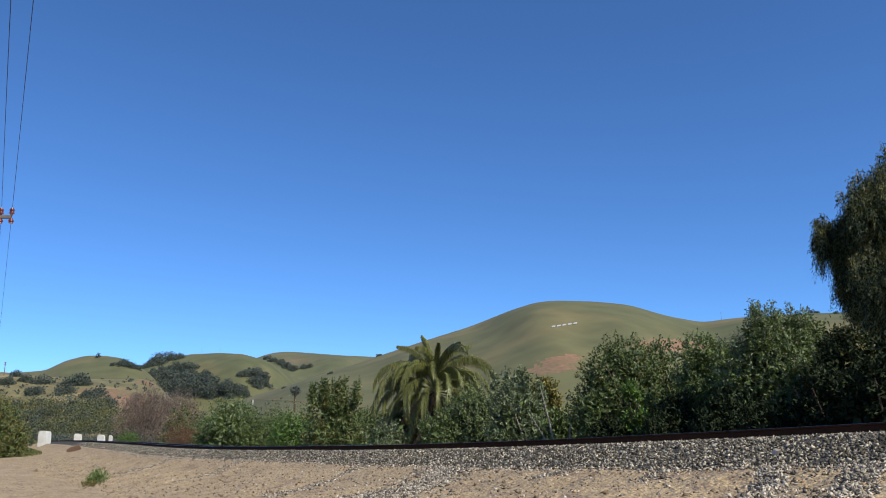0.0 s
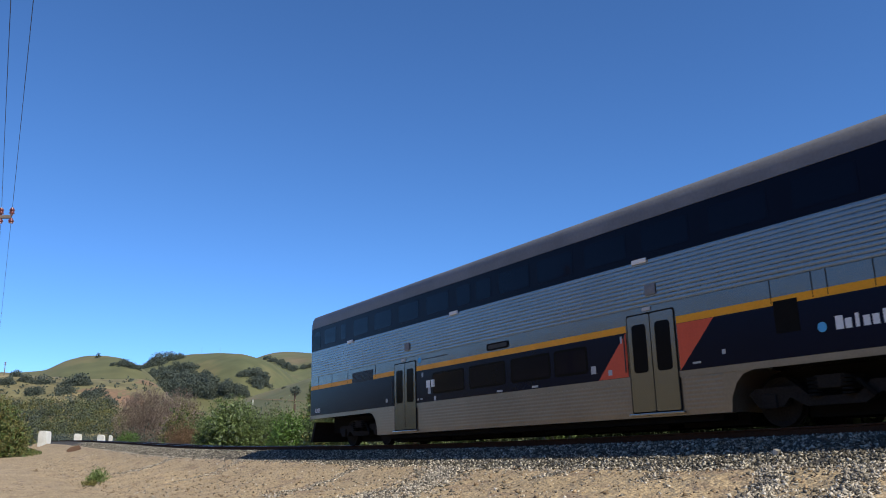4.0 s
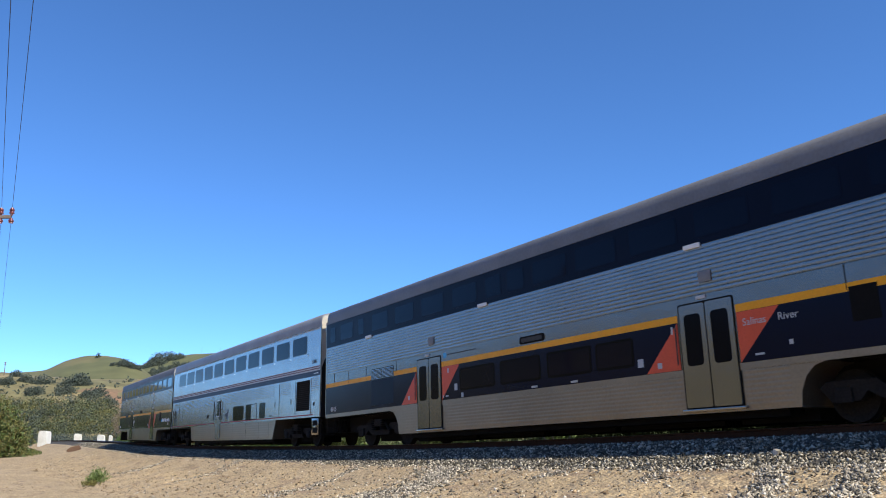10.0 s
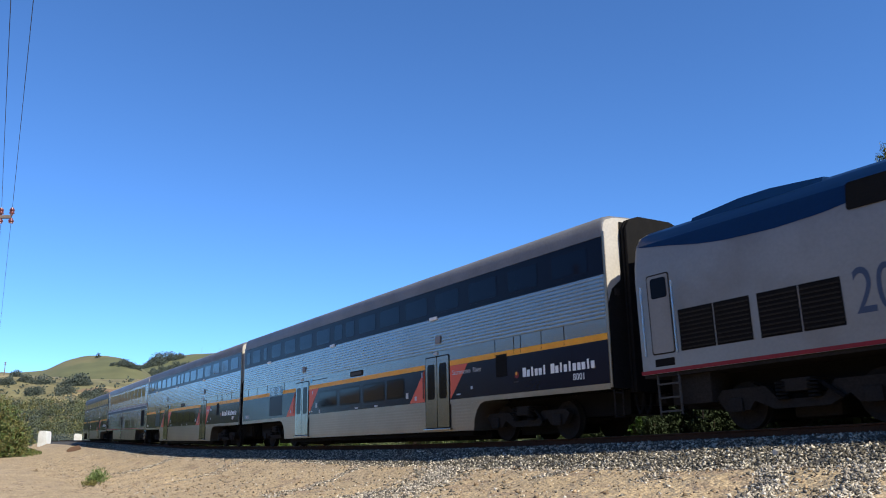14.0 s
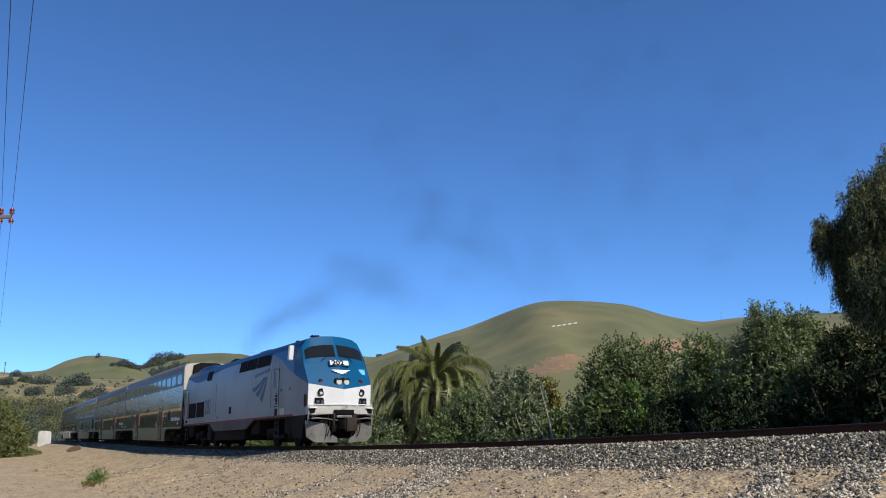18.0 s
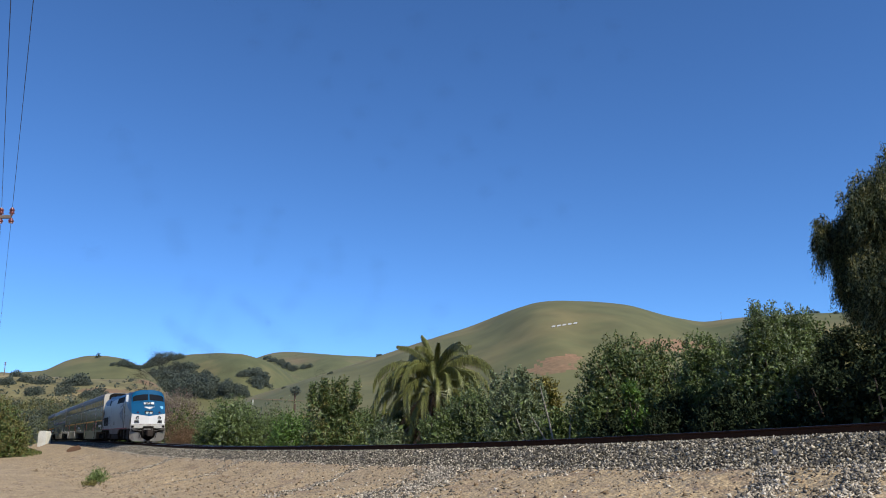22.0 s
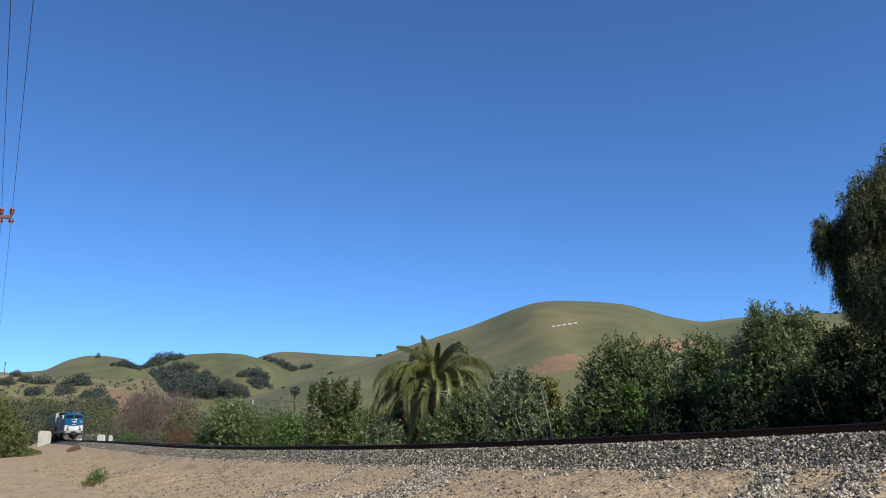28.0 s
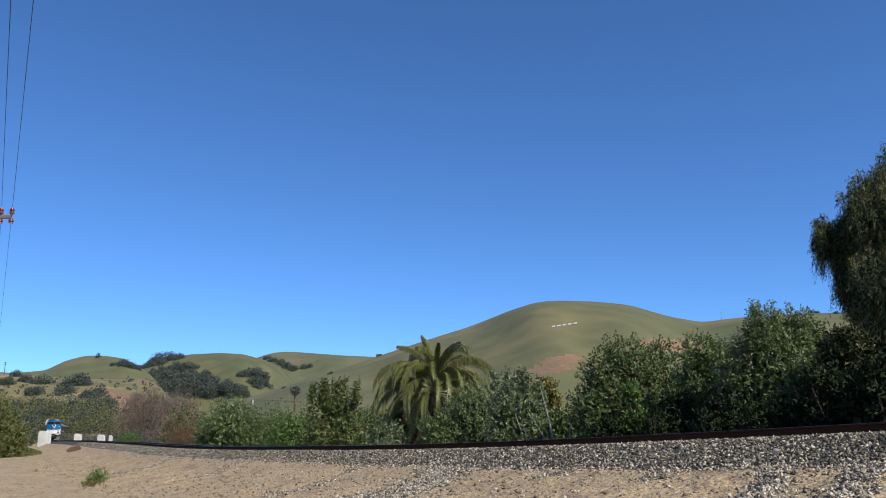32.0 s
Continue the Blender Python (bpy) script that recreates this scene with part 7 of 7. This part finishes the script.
    part("headlight_housing", prism(rounded(-0.36, 0.36, 2.41, 2.71, 0.14), 0, fx(0.2, 2.56) - 0.03, fx(0.2, 2.56) + 0.12), "black", c)
    for y in (-0.165, 0.165):
        x = fx(y, 2.56) - 0.02
        h = part("headlight", rod((x + 0.02, y, 2.56), (x - 0.07, y, 2.54), 0.15, 20), "chrome", c)
        part("lens", rod((x - 0.07, y, 2.54), (x - 0.085, y, 2.54), 0.115, 18), "lamp", h)
    for y in (-0.88, 0.88):
        x = fx(y, 2.56)
        m = part("marker_light", rod((x + 0.02, y, 2.56), (x - 0.05, y, 2.55), 0.1, 14), "black", c)
        part("lens", rod((x - 0.05, y, 2.55), (x - 0.065, y, 2.55), 0.07, 14), "lamp_red", m, "red marker lens")
        x = fx(y, 2.12)
        d = part("ditch_light", rod((x + 0.02, y, 2.12), (x - 0.025, y, 2.12), 0.15, 18), "black", c)
        part("reflector", rod((x - 0.02, y + 0.02, 2.09), (x - 0.05, y + 0.02, 2.085), 0.105, 16), "chrome", d)
        part("lens", rod((x - 0.05, y + 0.02, 2.085), (x - 0.058, y + 0.02, 2.085), 0.06, 14), "lamp", d)
        yc = math.copysign(0.92, y)
        r = part("lamp_recess", bx(fx(yc, 1.75) - 0.03, fx(yc, 1.75) + 0.06, yc - 0.21, yc + 0.21, 1.61, 1.9, 0.02), "black", c)
        for dy in (-0.1, 0.1):
            part("lens", rod((fx(yc, 1.75) - 0.02, yc + dy, 1.74), (fx(yc, 1.75) - 0.036, yc + dy, 1.74), 0.07, 14), "chrome", r)
    rim = bmesh.new()
    for s in (1, -1):
        V = [(LH - 21.4, 0, 1.26), (LH - 21.36, 0, 1.6), (LH - 21.02, s * 1.42, 1.6), (LH - 21.08, s * 1.42, 1.26),
             (LH - 21.1, 0, 1.26), (LH - 21.1, 0, 1.6), (LH - 20.8, s * 1.42, 1.6), (LH - 20.8, s * 1.42, 1.26)]
        vs = [rim.verts.new(p) for p in V]
        for q in ((0, 1, 2, 3), (4, 7, 6, 5), (1, 5, 6, 2), (0, 3, 7, 4), (2, 6, 7, 3)):
            rim.faces.new([vs[i] for i in q])
    bmesh.ops.recalc_face_normals(rim, faces=rim.faces)
    part("anticlimber", rim, "apron", c, "scuffed pale grey anticlimber beam")
    for s in (1, -1):
        part("handrail", rod((LH - 21.4, 0, 1.63), (LH - 21.04, s * 1.42, 1.63), 0.018, 6), "white", c, "thin white handrail")
        part("corner_step", bx(LH - 21.2, LH - 21.0, *sorted((s * 1.08, s * 1.4)), 1.48, 1.52, 0.01), "white", c)
        # black plate paints the shade under the corner step
        part("step_recess", bx(LH - 21.13, LH - 20.95, *sorted((s * 1.14, s * 1.36)), 1.28, 1.47), "black", c)
    # black blocks paint the shade in the opening around the coupler
    part("coupler_pocket", bx(LH - 21.44, LH - 21.1, -0.42, 0.42, 1.22, 1.42, 0.03), "black", c)
    part("draft_gear", bx(LH - 21.24, LH - 20.9, -0.5, 0.5, 0.55, 1.25, 0.03), "black", c)
    part("coupler_plate", bx(LH - 21.52, LH - 21.2, -0.36, 0.36, 1.10, 1.2, 0.02), "pilot", c)
    cp = bx(LH - 21.9, LH - 21.2, -0.19, 0.19, 0.66, 1.02, 0.05)
    bx(LH - 22.02, LH - 21.74, -0.30, 0.14, 0.56, 1.1, 0.06, cp)
    rod((LH - 21.86, -0.2, 0.5), (LH - 21.86, -0.2, 1.2), 0.06, 10, bm=cp)
    part("coupler", cp, "coupler_rust", c, "rusty brown knuckle coupler")
    for y in (-0.46, 0.46):
        part("buffer_bracket", prism([(LH - 21.4, 1.28), (LH - 21.5, 1.22), (LH - 21.46, 0.8), (LH - 21.4, 0.7)], 1, y - 0.04, y + 0.04), "coupler_rust", c)
    for y in (-0.7, -0.5, 0.45, 0.62):
        hose = bmesh.new()
        pts = [Vector((LH - 21.38 - 0.12 * math.sin(t * 3.14), y + 0.1 * t, 1.0 - 0.62 * t)) for t in (0, 0.25, 0.5, 0.75, 1)]
        for p, q in zip(pts, pts[1:]):
            rod(p, q, 0.022, 6, bm=hose)
        part("air_hose", hose, "rubber", c)
    for s in (1, -1):
        bm = bmesh.new()
        F = [(LH - 21.5, 0.0, 0.13), (LH - 21.1, s * 1.12, 0.15), (LH - 20.98, s * 1.42, 0.36), (LH - 20.95, s * 1.47, 1.0), (LH - 21.25, s * 0.66, 0.86), (LH - 21.36, s * 0.52, 0.46)]
        a = [bm.verts.new(p) for p in F]
        b = [bm.verts.new((p[0] + 0.08, p[1], p[2])) for p in F]
        bm.faces.new(a), bm.faces.new(b[::-1])
        for i in range(6):
            bm.faces.new((a[i], b[i], b[(i + 1) % 6], a[(i + 1) % 6]))
        bmesh.ops.recalc_face_normals(bm, faces=bm.faces)
        for y0, y1, z in ((0.85, 1.36, 1.06), (1.05, 1.36, 1.2)):
            part("pilot_step", bx(LH - 21.34, LH - 21.0, *sorted((s * y0, s * y1)), z, z + 0.04, 0.008), "pilot", c)
        part("step_post", bx(LH - 21.06, LH - 21.0, *sorted((s * 1.36, s * 1.42)), 0.86, 1.28), "pilot", c)
        part("plow", bm, "pilot", c, "worn grey snow plow blade")
        part("uncoupling_lever", rod((LH - 21.46, s * 0.3, 1.0), (LH - 21.2, s * 1.3, 1.14), 0.02, 6), "pilot", c)
        part("grab_iron", rod((LH - 21.3, s * 0.75, 0.8), (LH - 21.28, s * 0.62, 1.24), 0.02, 6), "under", c)
    part("backing", bx(LH - 21.0, LH - 20.7, -1.35, 1.35, 0.3, 1.2), "black", c)
    # number board and a winged emblem on the nose
    k = math.degrees(math.atan2(0.58, 1.15))
    tilt = Matrix.Rotation(radians(k), 4, "Y")
    face = Matrix(((0, 0, -1, 0), (-1, 0, 0, 0), (0, 1, 0, 0), (0, 0, 0, 1)))
    hb = part("number_housing", bx(-0.01, 0.16, -0.43, 0.43, -0.13, 0.13, 0.02), "loco_blue", c)
    hb.matrix_basis = Matrix.Translation((fx(0.0, 3.34) - 0.03, 0, 3.34)) @ tilt
    nb = part("number_board", bx(-0.035, 0.03, -0.41, 0.41, -0.11, 0.11, 0.01), "white", c, "white number board")
    nb.matrix_basis = Matrix.Translation((fx(0.0, 3.34) - 0.03, 0, 3.34)) @ tilt
    words("202", 0.28, "black", nb, Matrix.Translation((-0.04, 0.345, -0.1)) @ face @ Matrix.Diagonal((1.3, 1, 1, 1)), "number", 1.0, 0.012)
    for i, (w, z) in enumerate(((0.74, 3.03), (0.62, 2.98), (0.46, 2.93), (0.26, 2.885))):
        ob = part("emblem_bar", bx(-0.012, 0.02, -w / 2 - 0.05 * (i == 0), w / 2 - 0.03 * i, -0.02, 0.02), "white", c)
        ob.matrix_basis = Matrix.Translation((fx(0.0, z) - 0.02, 0, z)) @ tilt
    st = part("sticker", bx(-0.012, 0.02, -0.14, 0.14, -0.13, 0.13), "cyan", c, "light blue sticker")
    st.matrix_basis = Matrix.Translation((fx(-1.05, 3.0) - 0.005, -1.08, 3.0)) @ tilt
    for u in (4.0, 17.0):
        truck(c, LH - u, 2.75, True)
    return c


TRAIN = [coach("silver and dark blue bi-level cab car leading the train", "8305", True),
         lounge_car("pale silver long-distance bi-level coach with red and blue lines"),
         coach("silver bi-level coach with dark blue band and red flashes", "8015", title="Salinas River"),
         coach("silver bi-level coach coupled to the locomotive", "8001", title="Sacramento River"),
         locomotive()]


# ---- exhaust smoke: loose puffs of fine soot ----
def puff_mesh(seed, count, r):
    """A loose cloud of tiny soot flakes."""
    rng = np.random.default_rng(seed)
    P = np.clip(rng.normal(0, 0.5, (count, 3)), -1.15, 1.15) * r * np.array([1, 1, 0.85])
    s = 0.0027 + 0.0024 * rng.random(count)
    V = (P[:, None] + rng.normal(0, 1, (count, 3, 3)) * s[:, None, None]).reshape(-1, 3)
    F = np.arange(3 * count)
    me = bpy.data.meshes.new("smoke_puff")
    me.vertices.add(len(V)), me.loops.add(len(F)), me.polygons.add(count)
    me.vertices.foreach_set("co", V.astype(np.float32).ravel())
    me.loops.foreach_set("vertex_index", F.astype(np.int32))
    me.polygons.foreach_set("loop_start", np.arange(0, 3 * count, 3, dtype=np.int32))
    me.polygons.foreach_set("loop_total", np.full(count, 3, dtype=np.int32))
    me.update(calc_edges=True)
    me.materials.append(MAT["soot"])
    return me


MAT["soot"] = surface("soot", (0.04, 0.036, 0.033), (0.03, 0.027, 0.025), 0.95, scale=2, fine=20, grain=0.2, spec=0.05)
PUFFS = []
_kinds = [puff_mesh(200 + k, 3000, 0.74) for k in range(12)]
for i in range(330):
    ob = new("smoke_puff", _kinds[i % 12])
    tagged(ob, "thin dark puff of diesel exhaust smoke", "smoke", "puffs of exhaust smoke")
    PUFFS.append((ob, 13.4 + 0.0267 * i))


# ---- what moves ----
CAR = 25.91


def head_at(t):
    """How far along the track the leading end of the train is at t seconds."""
    d = t - 8.0
    s = 44.865 + 8.4825 * d + 0.10871 * d * d / 2 + 0.008646 * d ** 3 / 6
    lag = np.interp(t + np.linspace(-0.8, 0.8, 17), [0, 20, 21.5, 23, 24.5, 26.2, 28, 30, 32, 34], [0, 0, 1.3, 3, 5.6, 7.0, 7.8, 7.8, 10, 13])
    return s + float(lag.mean())


def car_pose(t, index, front, rear, half):
    """The pose of a car whose pivots lie front and rear metres behind its leading end."""
    s = head_at(t) - index * CAR
    a, b = (Vector([float(v) for v in along(s - k)]) for k in (front, rear))
    x = (a - b).normalized()
    y = Vector((0, 0, 1)).cross(x).normalized()
    z = x.cross(y)
    o = a + x * (front - half)
    return Matrix(((x.x, y.x, z.x, o.x), (x.y, y.y, z.y, o.y), (x.z, y.z, z.z, o.z), (0, 0, 0, 1)))


def puff_pose(t, t0, k):
    """Inside the exhaust until t0, then up and away on the breeze; old puffs speed up to leave the camera's view."""
    m = car_pose(min(t, t0), 4, 4.0, 17.0, 10.5)
    stack = m @ Vector((LH - 7.6, 0, 3.2))
    d = min(8.0, max(0.0, t - t0))
    a, b, c = ((2 * ((k * q) % 1) - 1) * min(14.0, 0.06 + 0.75 * d + 0.24 * d ** 3) for q in (0.6180, 0.7549, 0.4142))
    rise = 2.6 * (1 - math.exp(-d * 13)) + 1.5 * d / (1 + 0.25 * d) + 0.7 * c + 2.0 * max(0.0, d - 2.6) ** 3
    drift = Vector((0.5 * d + 0.16 * d * d + a, 0.7 * d + 0.24 * d * d + b, rise))
    return Matrix.Translation(stack + drift) @ pose(0, 0, 0, 0, 0, 50 * k % 360 + 4 * d)


def motions():
    times = [i * 0.5 for i in range(65)]
    for i, car in enumerate(TRAIN):
        f, r, h = (4.0, 17.0, 10.5) if i == 4 else (3.9, 22.0, CAR / 2)
        walk(car, [(t, car_pose(t, i, f, r, h)) for t in times])
    spins = [k / 15 for k in range(0, 285)] + [k / 30 for k in range(570, 961)]
    for w in ROLLING:
        x, y, z = w.location
        walk(w, [(t, pose(x, y, z, 0, math.degrees(head_at(t) / 0.46), 0)) for t in spins])
    for k, (ob, t0) in enumerate(PUFFS):
        rows = sorted({round(v, 3) for v in [j for j in range(0, 33) if j < t0] + [t0 - 0.4, t0, t0 + 0.05, t0 + 0.1, t0 + 0.2, t0 + 0.35, t0 + 0.7, t0 + 1.4, t0 + 2.0, t0 + 2.6, t0 + 3.4, t0 + 4.5, t0 + 6, t0 + 8, 32.0] if v <= 32})
        walk(ob, [(t, puff_pose(t, t0, k)) for t in rows])


motions()
